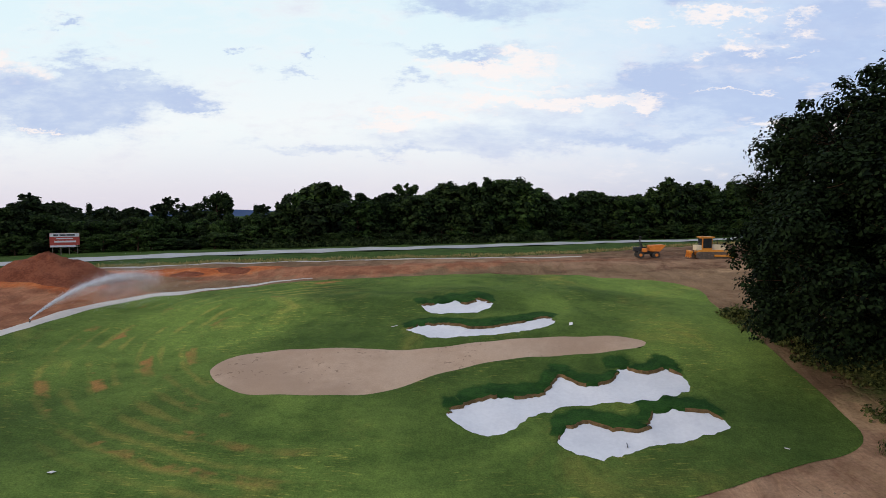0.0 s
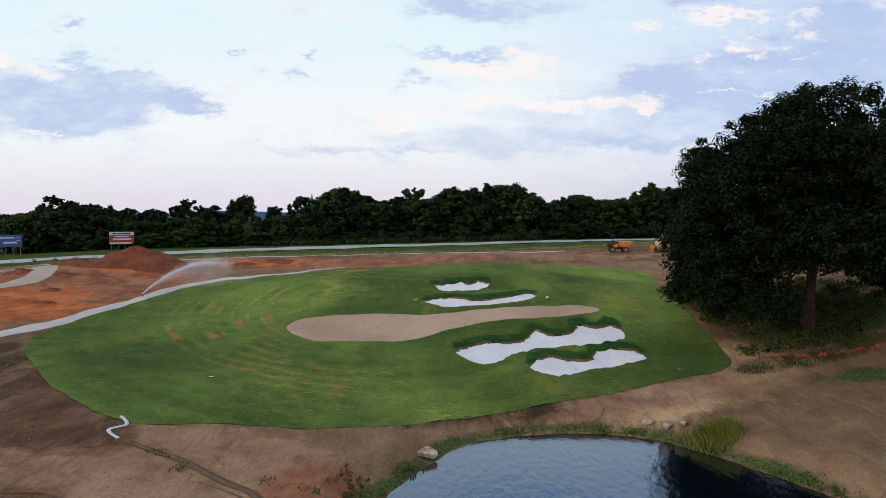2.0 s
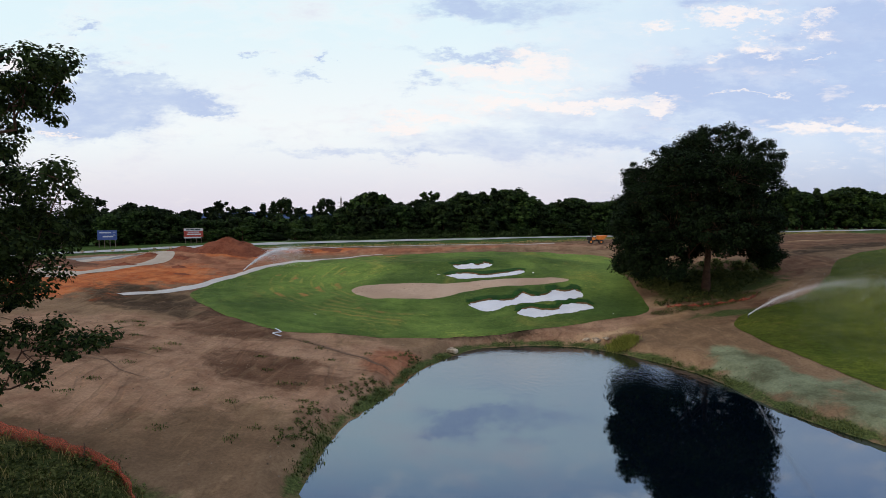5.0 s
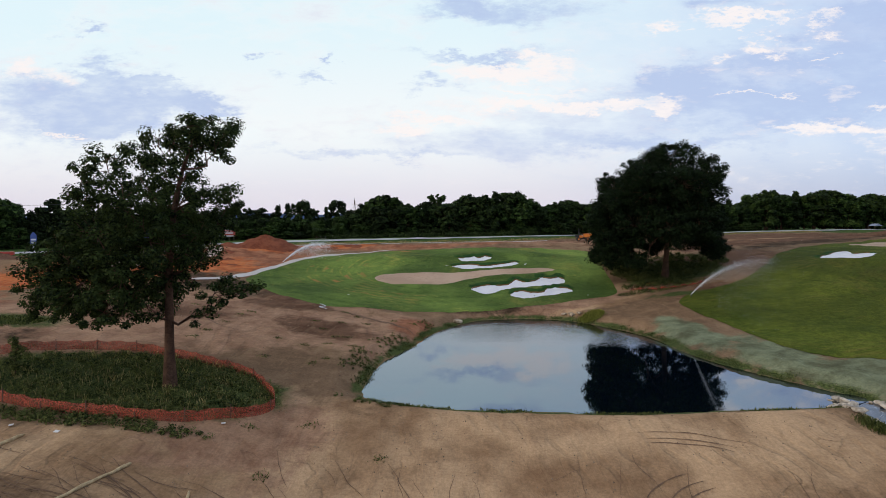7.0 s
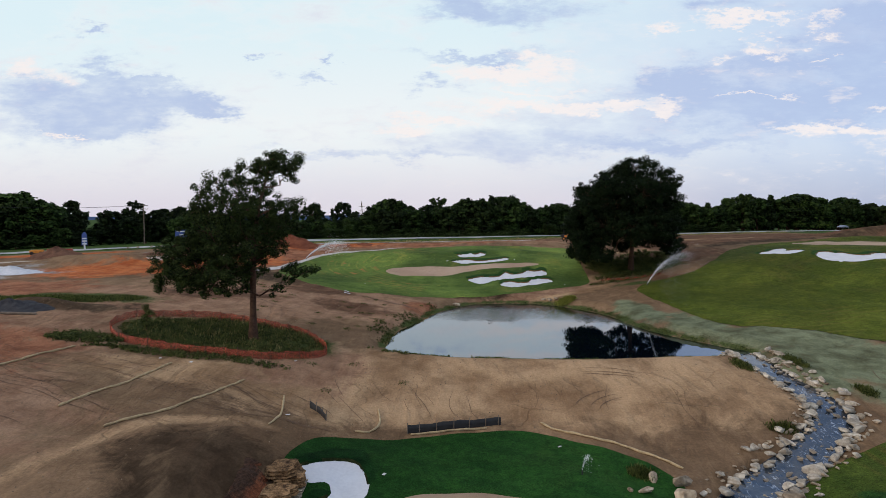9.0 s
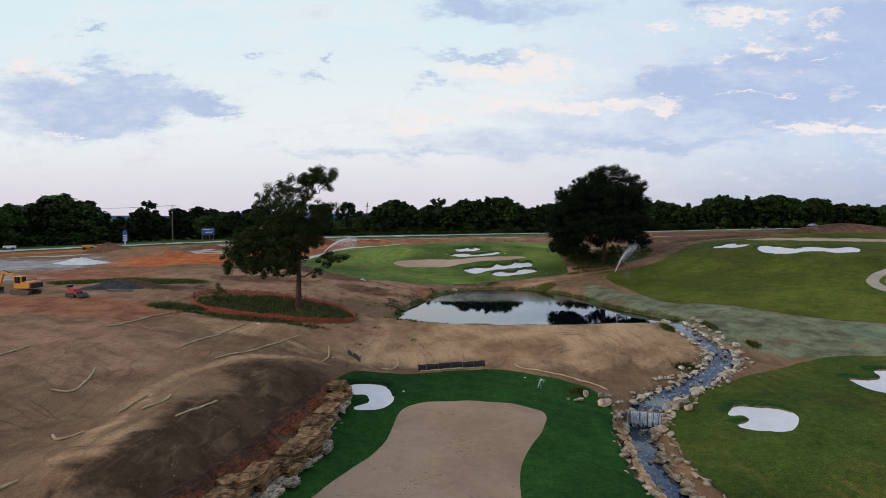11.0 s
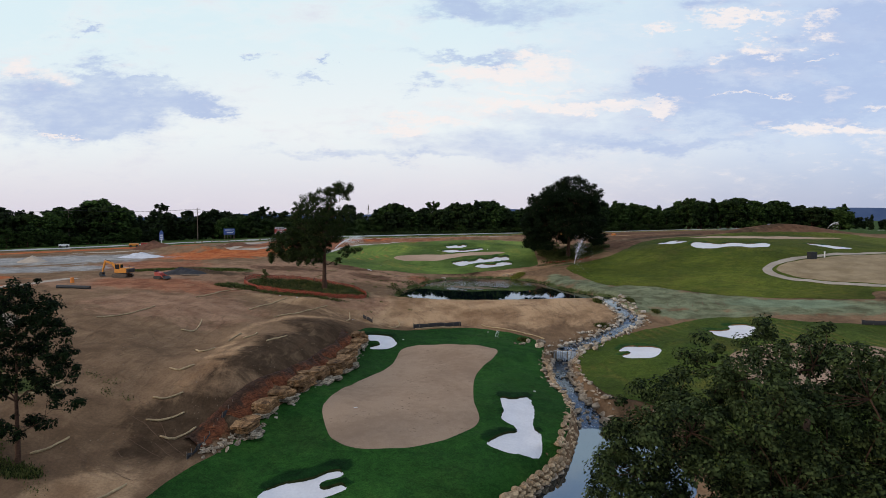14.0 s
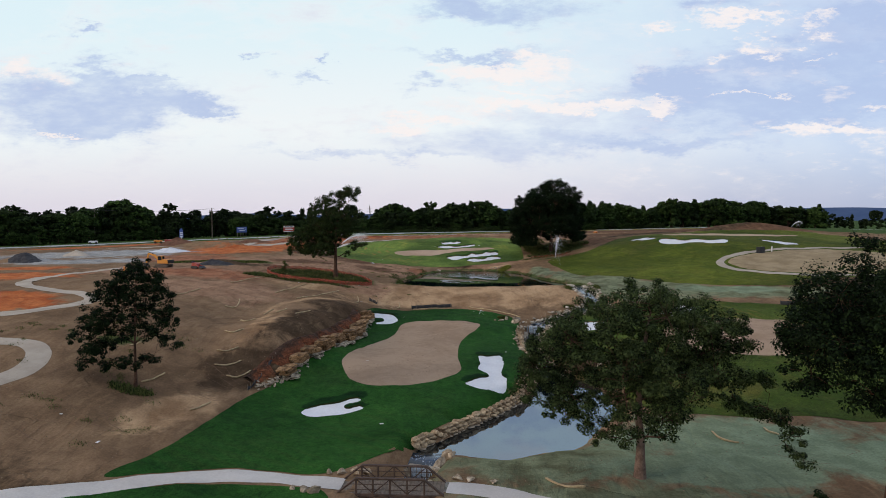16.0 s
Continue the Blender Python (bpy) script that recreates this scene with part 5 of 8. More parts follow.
HICKORY = [(1.9, 18.9, 1.7), (0.8, 17.6, 1.5), (3.0, 17.4, 1.2), (-0.5, 18.0, 1.5), (4.0, 18.6, 1.2), (-2.9, 16.8, 1.8), (0.1, 16.2, 1.5), (-4.7, 15.0, 1.9), (-1.7, 13.8, 2.4), (-5.9, 13.5, 1.4), (1.8, 13.8, 1.8), (3.9, 14.1, 1.1), (-3.6, 11.5, 2.8),
           (0.0, 11.2, 2.4), (2.4, 12.1, 1.5), (-6.6, 10.3, 2.5), (-8.4, 9.4, 1.9), (-4.8, 8.5, 2.8), (-1.8, 8.8, 2.8), (1.2, 9.7, 1.5), (-9.6, 7.3, 1.9), (-6.6, 7.3, 2.2), (-3.0, 6.7, 2.1), (3.0, 7.3, 1.4), (5.0, 7.6, 0.9),
           (-10.5, 5.7, 1.0), (-7.2, 5.7, 1.1), (-4.8, 5.4, 1.0), (-1.2, 5.6, 1.0), (1.8, 5.4, 0.7)]
tree("hickory_tree", (lx - 0.8, ly, at_ground(lx - 0.8, ly) - 0.2), "tall uneven hickory with open crown standing in a fenced weedy island", "tree", [(l[0] + 0.8, *l[1:]) for l in round_lobes(HICKORY, 5.2, g, 3.5, 0.80)],
     (0.42, [(0, 0, 2), (0.05, 0, 5), (0.1, 0.1, 9), (0.6, 0, 13), (1.3, 0, 16), (2.2, 0, 18.4)]), LEAF_MID, 92, 0.170, 0.66, 21, dense=1.12, first=4.6)
yx, yy = TREE_SPOTS["young"]
YOUNG = [(0.6, 12.3, 1.2), (-0.3, 12.4, 0.9), (1.7, 12.0, 0.8), (2.7, 11.6, 0.7), (-2.1, 11.3, 0.9), (-3.7, 10.1, 0.6), (-1.4, 10.8, 1.0), (0.7, 10.6, 1.2), (2.5, 10.4, 0.9), (3.6, 9.7, 0.7), (-2.6, 9.6, 1.0), (-0.5, 9.1, 1.2),
         (1.5, 9.1, 1.1), (4.0, 8.6, 0.6), (-4.0, 8.1, 1.0), (-2.1, 7.9, 1.1), (3.0, 7.7, 1.0), (4.5, 7.4, 0.4), (-4.4, 6.9, 0.9), (-6.0, 5.7, 0.6), (-3.3, 6.2, 1.2), (-4.3, 4.8, 1.0), (-1.3, 6.0, 0.8), (1.6, 6.1, 0.9), (3.1, 5.7, 0.8),
         (4.5, 4.8, 0.4), (0.3, 7.7, 1.0), (-3.1, 4.5, 0.9), (-4.9, 3.0, 0.7), (-3.2, 3.1, 0.8), (-1.3, 3.2, 0.7), (0.6, 3.3, 0.8), (2.2, 3.5, 0.5)]
tree("young_tree", (yx, yy, at_ground(yx, yy) - 0.5), "young open-crowned tree with thin straight trunk on bare soil", "tree", round_lobes(YOUNG, 3.4, g, 9.0, 1.12),
     (0.17, [(0.1, 0, 2), (0.1, 0, 5), (0.2, 0.05, 8), (0.4, 0, 12.0)]), LEAF_OAK, 72, 0.165, 0.50, 31, twig=0.022, dense=1.0, first=2.4)
fx, fy = TREE_SPOTS["front"]
ELM = [(1.0, 13.8, 2.6), (-2.2, 13.2, 2.3), (4.2, 13.0, 2.4), (-5.4, 11.3, 2.5), (6.4, 11.7, 2.1), (-1.9, 9.7, 3.3), (1.6, 9.7, 3.3), (4.8, 9.7, 2.6), (-7.3, 9.1, 2.1), (7.5, 10.6, 1.4), (-8.7, 7.1, 1.3), (-5.4, 7.2, 2.2), (-1.8, 6.5, 2.1),
       (1.1, 6.6, 1.9), (3.8, 7.2, 1.6), (6.5, 8.1, 0.9), (8.3, 8.1, 1.0), (10.0, 7.9, 0.9), (-4.5, 5.1, 1.3), (-2.6, 4.0, 1.1), (-6.5, 5.7, 1.0), (2.8, 5.2, 1.2), (2.1, 3.7, 0.7), (7.9, 6.1, 1.2), (10.0, 5.7, 1.2), (11.4, 5.0, 0.9),
       (-1.2, 3.3, 0.6), (12.4, 3.7, 0.9), (12.6, 2.0, 1.0), (-8.1, 10.4, 1.3)]
tree("elm_tree", (fx + 0.4, fy, at_ground(fx + 0.4, fy) - 0.1), "spreading elm leaning over the lower pond", "tree", [(l[0] - 0.4, *l[1:]) for l in round_lobes(ELM, 5.0, g, 3.9)],
     (0.40, [(0, 0, 1.5), (0.0, 0, 3.2), (-0.2, 0, 5.5), (0.0, 0, 9), (0.5, 0, 12.8)]), LEAF_NEAR, 120, 0.145, 0.62, 41, dense=1.0, first=3.0, bark=BARK_PALE)
sx, sy = TREE_SPOTS["side"]
side_lobes = ([(0, 0, 18.0, 3.6, 3.6, 2.2, 22), (0, 0, 14.2, 5.5, 5.5, 3.2, 34)] + ring_lobes(15.5, 4.8, 2.7, 6, 2.2, 18, g) + ring_lobes(13.0, 5.7, 2.4, 9, 1.9, 21, g) + [(-5.6, 0.4, 10.2, 2.0, 2.0, 1.4, 12), (-3.0, -2.0, 9.4, 1.8, 1.8, 1.2, 10), (1.0, 3.0, 10.0, 2.4, 2.4, 1.4, 14), (4.6, -0.5, 9.8, 2.2, 2.2, 1.3, 12)])
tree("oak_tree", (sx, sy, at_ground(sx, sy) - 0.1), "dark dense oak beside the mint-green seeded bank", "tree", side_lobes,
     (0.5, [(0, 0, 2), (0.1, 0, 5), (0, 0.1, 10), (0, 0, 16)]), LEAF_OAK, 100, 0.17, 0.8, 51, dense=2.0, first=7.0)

# ---- the wood behind the highway ----
WOOD = []
for k in range(8):
    r = np.random.default_rng(100 + k)
    tall, wide = (15, 12, 17, 14, 11, 14, 12, 16)[k], (4.8, 4.6, 5.0, 3.0, 4.4, 5.6, 4.2, 4.0)[k]
    lob = [(0, 0, tall * 0.5, wide * 0.6, wide * 0.6, tall * 0.3, 26), (r.uniform(-0.4, 0.4), r.uniform(-0.4, 0.4), tall * 0.80, wide * 0.36, wide * 0.36, tall * 0.14, 16)]
    for _ in range(30):
        a, u = r.uniform(0, 6.283), r.uniform(0.12, 0.86)
        reach = wide * (0.78 * math.sqrt(max(0.05, 1 - ((u - 0.42) / 0.56) ** 2))) * r.uniform(0.7, 1.1)
        size = wide * r.uniform(0.15, 0.27)
        lob.append((reach * math.cos(a), reach * math.sin(a), tall * u, size, size, size * 0.8, 5))
    if k == 3:
        lob = [(0, 0, tall * f, wide * (1.1 - f), wide * (1.1 - f), tall * 0.1, 18) for f in (0.12, 0.25, 0.45, 0.65, 0.82, 0.95)]
    WOOD.append((lob, tall))
PROTO = []
for k, (lob, tall) in enumerate(WOOD):
    ob = tree("woodland_tree", (-60 + 26 * k, 165 + 4 * k, at_ground(-60 + 26 * k, 165 + 4 * k) - 0.2), "dark green woodland tree at the edge of the highway wood", "tree", lob,
              (0.28, [(0, 0, 2), (0.1, 0, tall * 0.4), (0, 0, tall * 0.85)]), LEAF_FAR, 26, 0.56, 0.95, 200 + k, "trees of the highway wood", 6, twig=0.05, single=True)
    PROTO.append(ob)


def wood_spots(line, spread, count, seed, scale, tops=None):
    """Places, kinds and sizes along a line; tops gives the wood's height at places along x, else scale bounds the size."""
    r = np.random.default_rng(seed)
    c = curve(line, False, 1.0)
    for i in range(count):
        q = c[int((i + r.uniform(0, 0.9)) / count * (len(c) - 1))]
        x, y, k = q[0] + r.normal() * 0.8, q[1] + r.uniform(-spread, spread), int(r.integers(0, 8))
        s = r.uniform(*scale) * (1 + 0.16 * math.sin(q[0] * 0.17 + 1.0) + 0.10 * math.sin(q[0] * 0.41))
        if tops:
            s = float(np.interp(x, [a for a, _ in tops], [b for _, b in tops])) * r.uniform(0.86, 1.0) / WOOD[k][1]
        wide = max(s, 0.5)
        yield x, y, k, (wide * r.uniform(0.95, 1.35), wide * r.uniform(0.95, 1.3), s), r.uniform(0, 6.28)


def wood_line(line, spread, count, seed, scale=(0.75, 1.15), tops=None):
    for x, y, k, s, turn in wood_spots(line, spread, count, seed, scale, tops):
        ob = copy_thing(PROTO[k], Matrix.LocRotScale((x, y, at_ground(x, y) - 0.2), Euler((0, 0, turn)), None))
        ob.scale = s


def far_wood(label, mat, lines):
    """Trees too far off to tell apart, as one mass."""
    parts = []
    for line in lines:
        for x, y, k, s, turn in wood_spots(*line):
            crown = next(o for o in PROTO[k].children if o.name.startswith("crown"))
            v = np.empty(len(crown.data.vertices) * 3, np.float32)
            crown.data.vertices.foreach_get("co", v)
            v = v.reshape(-1, 3, 3)[::3]
            middle = v.mean(1, keepdims=True)
            v = ((v - middle) * 1.6 + middle).reshape(-1, 3) * s
            ca, sa = math.cos(turn), math.sin(turn)
            parts.append(np.stack([v[:, 0] * ca - v[:, 1] * sa + x, v[:, 0] * sa + v[:, 1] * ca + y, v[:, 2] + at_ground(x, y) - 0.2], 1))
    v = np.concatenate(parts)
    tagged(fast_mesh("far_wood", v, np.arange(len(v)).reshape(-1, 3), mat, None), label, "wood", kind="stuff")


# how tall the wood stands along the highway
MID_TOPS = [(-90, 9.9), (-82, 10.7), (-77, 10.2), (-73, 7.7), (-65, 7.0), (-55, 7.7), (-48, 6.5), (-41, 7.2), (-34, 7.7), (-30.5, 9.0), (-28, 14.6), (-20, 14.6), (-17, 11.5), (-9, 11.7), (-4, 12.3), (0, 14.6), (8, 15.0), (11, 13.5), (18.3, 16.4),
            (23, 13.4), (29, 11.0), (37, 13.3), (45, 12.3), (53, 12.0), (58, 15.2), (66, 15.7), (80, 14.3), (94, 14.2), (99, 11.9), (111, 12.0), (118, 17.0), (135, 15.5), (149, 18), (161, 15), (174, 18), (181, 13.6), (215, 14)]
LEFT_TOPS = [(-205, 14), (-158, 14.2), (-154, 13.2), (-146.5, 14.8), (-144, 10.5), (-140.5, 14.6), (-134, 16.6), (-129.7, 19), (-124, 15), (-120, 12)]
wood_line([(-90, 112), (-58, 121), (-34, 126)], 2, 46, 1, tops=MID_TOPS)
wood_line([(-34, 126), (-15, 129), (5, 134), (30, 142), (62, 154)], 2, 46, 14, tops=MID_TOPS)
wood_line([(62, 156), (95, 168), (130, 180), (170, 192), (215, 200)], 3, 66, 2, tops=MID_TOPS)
wood_line([(-76, 111), (-40, 117), (-5, 126), (20, 133), (60, 146), (110, 164)], 1.2, 90, 8, (0.16, 0.30))
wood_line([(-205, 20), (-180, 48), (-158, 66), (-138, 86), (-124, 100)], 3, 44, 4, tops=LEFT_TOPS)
wood_line([(-190, 34), (-160, 58), (-134, 80), (-112, 100)], 2, 40, 11, (0.2, 0.42))
wood_line([(-130, 106), (-118, 112), (-104, 118), (-88, 122)], 3, 26, 12, (0.35, 0.55))
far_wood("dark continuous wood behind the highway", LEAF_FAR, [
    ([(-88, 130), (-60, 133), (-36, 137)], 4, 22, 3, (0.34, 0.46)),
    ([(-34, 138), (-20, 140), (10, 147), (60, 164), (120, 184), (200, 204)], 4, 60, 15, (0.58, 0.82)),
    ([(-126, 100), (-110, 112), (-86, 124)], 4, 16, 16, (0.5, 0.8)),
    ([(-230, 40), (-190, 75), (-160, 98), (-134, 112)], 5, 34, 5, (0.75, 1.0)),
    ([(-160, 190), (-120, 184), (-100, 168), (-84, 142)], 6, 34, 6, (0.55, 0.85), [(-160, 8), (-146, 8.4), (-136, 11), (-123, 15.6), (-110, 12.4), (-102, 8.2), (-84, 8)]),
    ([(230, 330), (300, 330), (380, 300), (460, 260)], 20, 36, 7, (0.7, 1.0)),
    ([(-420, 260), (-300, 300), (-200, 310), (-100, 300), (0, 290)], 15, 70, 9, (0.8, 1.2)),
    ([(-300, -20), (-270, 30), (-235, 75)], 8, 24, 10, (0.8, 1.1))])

# ---- building helpers for machines and small works ----
def box(size, at=(0, 0, 0), turn=(0, 0, 0), bevel=0.03, taper=1.0):
    bm = bmesh.new()
    bmesh.ops.create_cube(bm, size=1.0)
    for v in bm.verts:
        k = taper if v.co.z > 0 else 1.0
        v.co = Vector((v.co.x * size[0] * k, v.co.y * size[1] * k, v.co.z * size[2]))
    if bevel:
        bmesh.ops.bevel(bm, geom=list(bm.edges), offset=min(bevel, min(size) * 0.3), segments=2, affect="EDGES", profile=0.6)
    bmesh.ops.transform(bm, matrix=pose(*at, *turn), verts=bm.verts)
    return bm


def rod(a, b, r, r2=None, sides=10):
    bm = bmesh.new()
    a, b = Vector(a), Vector(b)
    bmesh.ops.create_cone(bm, cap_ends=True, segments=sides, radius1=r, radius2=r if r2 is None else r2, depth=(b - a).length)
    m = Matrix.Translation((a + b) / 2) @ (b - a).to_track_quat("Z", "Y").to_matrix().to_4x4()
    bmesh.ops.transform(bm, matrix=m, verts=bm.verts)
    return bm


def disc(at, r, wide, axis="y", sides=20, bevel=0.05):
    way = Vector((0, 1, 0)) if axis == "y" else Vector((1, 0, 0))
    bm = rod(Vector(at) - way * wide / 2, Vector(at) + way * wide / 2, r, sides=sides)
    if bevel:
        bmesh.ops.bevel(bm, geom=[e for e in bm.edges if len(e.link_faces) == 2 and min(len(f.verts) for f in e.link_faces) == 4 and max(len(f.verts) for f in e.link_faces) > 4],
                        offset=bevel, segments=2, affect="EDGES")
    return bm


def prism(outline, wide, bevel=0.03):
    """An outline in x and z, as thick as wide along y."""
    bm = bmesh.new()
    lo = [bm.verts.new((x, -wide / 2, z)) for x, z in outline]
    hi = [bm.verts.new((x, wide / 2, z)) for x, z in outline]
    n = len(lo)
    bm.faces.new(lo)
    bm.faces.new(hi[::-1])
    for i in range(n):
        bm.faces.new((lo[i], hi[i], hi[(i + 1) % n], lo[(i + 1) % n]))
    bmesh.ops.recalc_face_normals(bm, faces=bm.faces)
    if bevel:
        bmesh.ops.bevel(bm, geom=list(bm.edges), offset=bevel, segments=2, affect="EDGES")
    return bm


def track_shape(length, tall):
    r = tall / 2
    pts = [(-length / 2 + r + r * math.cos(a), r + r * math.sin(a)) for a in np.linspace(math.pi / 2, 3 * math.pi / 2, 9)]
    return pts + [(length / 2 - r + r * math.cos(a), r + r * math.sin(a)) for a in np.linspace(-math.pi / 2, math.pi / 2, 9)]


ORANGE = plain("orange_machine_paint", (0.55, 0.16, 0.02), (0.72, 0.24, 0.035), 3.0, 0.45)
YELLOW = plain("yellow_machine_paint", (0.55, 0.20, 0.018), (0.72, 0.30, 0.03), 3.0, 0.45)
CREAM = plain("cream_machine_paint", (0.55, 0.46, 0.30), (0.70, 0.60, 0.42), 3.0, 0.5)
RED_PAINT = plain("red_machine_paint", (0.30, 0.035, 0.025), (0.42, 0.06, 0.04), 3.0, 0.5)
BLACK_STEEL = plain("black_steel", (0.015, 0.015, 0.016), (0.04, 0.04, 0.042), 4.0, 0.5, 0.3)
DUSTY_STEEL = plain("dusty_track_steel", (0.06, 0.045, 0.035), (0.16, 0.12, 0.09), 4.0, 0.8, 0.2)
RUBBER = plain("dusty_rubber", (0.018, 0.017, 0.016), (0.06, 0.052, 0.044), 4.0, 0.85)
CAB_GLASS = plain("dark_cab_glass", (0.012, 0.014, 0.016), (0.02, 0.022, 0.026), 2.0, 0.12)
BROWN_STEEL = plain("weathered_steel", (0.045, 0.028, 0.020), (0.11, 0.068, 0.048), 2.0, 0.75, 0.3)
TIMBER = plain("grey_timber", (0.10, 0.075, 0.055), (0.22, 0.17, 0.13), 2.0, 0.9)
STRAW = plain("straw_netting", (0.25, 0.18, 0.095), (0.50, 0.38, 0.215), 3.0, 0.95, 0, 0.8, 0.03, 0.12)
SILT_CLOTH = plain("black_silt_fabric", (0.008, 0.008, 0.009), (0.022, 0.022, 0.024), 2.0, 0.7)
NETTING = plain("faded_orange_netting", (0.24, 0.038, 0.020), (0.44, 0.085, 0.042), 1.5, 0.8)
net_t = NETTING.node_tree
clear = net_t.nodes.new("ShaderNodeBsdfTransparent")
weave = net_t.nodes.new("ShaderNodeMixShader")
link(net_t, span(net_t, noise_node(net_t, coords(net_t), 14.0, 2.0), 0.38, 0.60, 0.2, 0.75), weave.inputs[0])
link(net_t, net_t.nodes["Principled BSDF"].outputs[0], weave.inputs[1])
link(net_t, clear.outputs[0], weave.inputs[2])
link(net_t, weave.outputs[0], net_t.nodes["Material Output"].inputs[0])
POST_STEEL = plain("rusty_post", (0.07, 0.04, 0.03), (0.15, 0.09, 0.06), 3.0, 0.8, 0.3)
SIGN_RED = plain("sign_red", (0.38, 0.040, 0.025), (0.48, 0.065, 0.04), 2.0, 0.6)
SIGN_WHITE = plain("sign_white", (0.62, 0.60, 0.58), (0.74, 0.72, 0.70), 2.0, 0.6)
SIGN_BLUE = plain("sign_blue", (0.05, 0.085, 0.26), (0.07, 0.115, 0.34), 2.0, 0.6)
SIGN_INK = plain("sign_ink", (0.02, 0.02, 0.022), (0.04, 0.04, 0.045), 2.0, 0.6)
SPRAY, spray_t, spray_b = material("water_spray")
spray_b.inputs["Base Color"].default_value, spray_b.inputs["Roughness"].default_value = (0.86, 0.88, 0.92, 1), 0.6
PIPE_BLACK = plain("black_plastic_pipe", (0.012, 0.012, 0.013), (0.028, 0.028, 0.03), 2.0, 0.5)
DARK_PILE = plain("dark_stockpile", (0.030, 0.030, 0.034), (0.075, 0.072, 0.075), 1.5, 0.95, 0, 0.9, 0.1, spec=0.1)
WHITE_PILE = plain("white_gravel", (0.50, 0.51, 0.55), (0.68, 0.69, 0.73), 1.5, 0.95, 0, 0.9, 0.1, spec=0.1)
BROWN_PILE = plain("red_brown_soil", (0.095, 0.046, 0.030), (0.20, 0.105, 0.068), 0.6, 0.95, 0, 0.9, 0.12, spec=0.05)
CLAY_PILE = plain("red_clay", (0.120, 0.036, 0.020), (0.250, 0.088, 0.048), 0.5, 0.95, 0, 0.9, 0.15, spec=0.05)
ROOF_BLUE = plain("blue_grey_roof", (0.16, 0.19, 0.26), (0.24, 0.27, 0.35), 1.0, 0.6)
# ridge colour has the blue haze of distance mixed in
RIDGE = plain("hazy_ridge", (0.055, 0.085, 0.165), (0.075, 0.110, 0.195), 0.004, 1.0, spec=0.0)


# ---- stones ----
ROCK_SHAPES = []
for k in range(10):
    r = np.random.default_rng(300 + k)
    bm = bmesh.new()
    bmesh.ops.create_icosphere(bm, subdivisions=2, radius=0.5)
    cuts = [Vector(r.normal(size=3)).normalized() for _ in range(9)]
    sz = (r.uniform(0.8, 1.4), r.uniform(0.7, 1.1), r.uniform(0.45, 0.75))
    for v in bm.verts:
        for c in cuts:
            over = v.co.dot(c) - 0.27
            if over > 0:
                v.co -= c * over
        v.co = Vector((v.co.x * sz[0], v.co.y * sz[1], v.co.z * sz[2])) * 1.25
        v.co += Vector(r.normal(size=3)) * 0.012
    me = bpy.data.meshes.new("boulder")
    bm.to_mesh(me)
    bm.free()
    ROCK_SHAPES.append(me)


def rock_mesh(k, mat):
    """One of the stone shapes in a material; made once and shared."""
    key = (k, mat.name)
    if key not in ROCK_MESHES:
        me = ROCK_SHAPES[k].copy()
        me.name = "boulder"
        me.materials.append(mat)
        ROCK_MESHES[key] = me
    return ROCK_MESHES[key]


ROCK_MESHES = {}
stone_rng = np.random.default_rng(9)


def boulder(x, y, size, mat, label, group, z=None, sink=0.3, parent=None, name="boulder", flat=1.0):
    ob = new(name, rock_mesh(int(stone_rng.integers(0, 10)), mat))
    zz = (at_ground(x, y) if z is None else z) + size * 0.3 * flat * (1 - sink)
    ob.matrix_basis = Matrix.LocRotScale((x, y, zz), Euler((stone_rng.normal() * 0.2, stone_rng.normal() * 0.2, stone_rng.uniform(0, 6.28))),
                                         Vector((size, size * stone_rng.uniform(0.7, 1.1), size * flat * stone_rng.uniform(0.8, 1.2))))
    if parent:
        ob.parent = parent
    else:
        tagged(ob, label, "boulder", group)
    return ob


def line_sides(line, offset):
    c = line[:, :2]
    tang = np.gradient(c, axis=0)
    side = np.c_[-tang[:, 1], tang[:, 0]] / np.linalg.norm(tang, axis=1, keepdims=True)
    return c + side * offset


def stone_heap(name, spots, mat, label):
    """Many small stones as one joined mesh."""
    vs, fs = [], []
    for x, y, z, size in spots:
        me = ROCK_SHAPES[int(stone_rng.integers(0, 10))]
        m = pose(x, y, z + size * 0.12, stone_rng.normal() * 14, stone_rng.normal() * 14, stone_rng.uniform(0, 360)) @ Matrix.Diagonal((size, size * stone_rng.uniform(0.65, 1.1), size * stone_rng.uniform(0.5, 0.9), 1))
        k = len(vs)
        vs += [tuple(m @ v.co) for v in me.vertices]
        fs += [tuple(i + k for i in p_.vertices) for p_ in me.polygons]
    return tagged(raw(name, vs, fs, mat), label, "stones", kind="stuff")


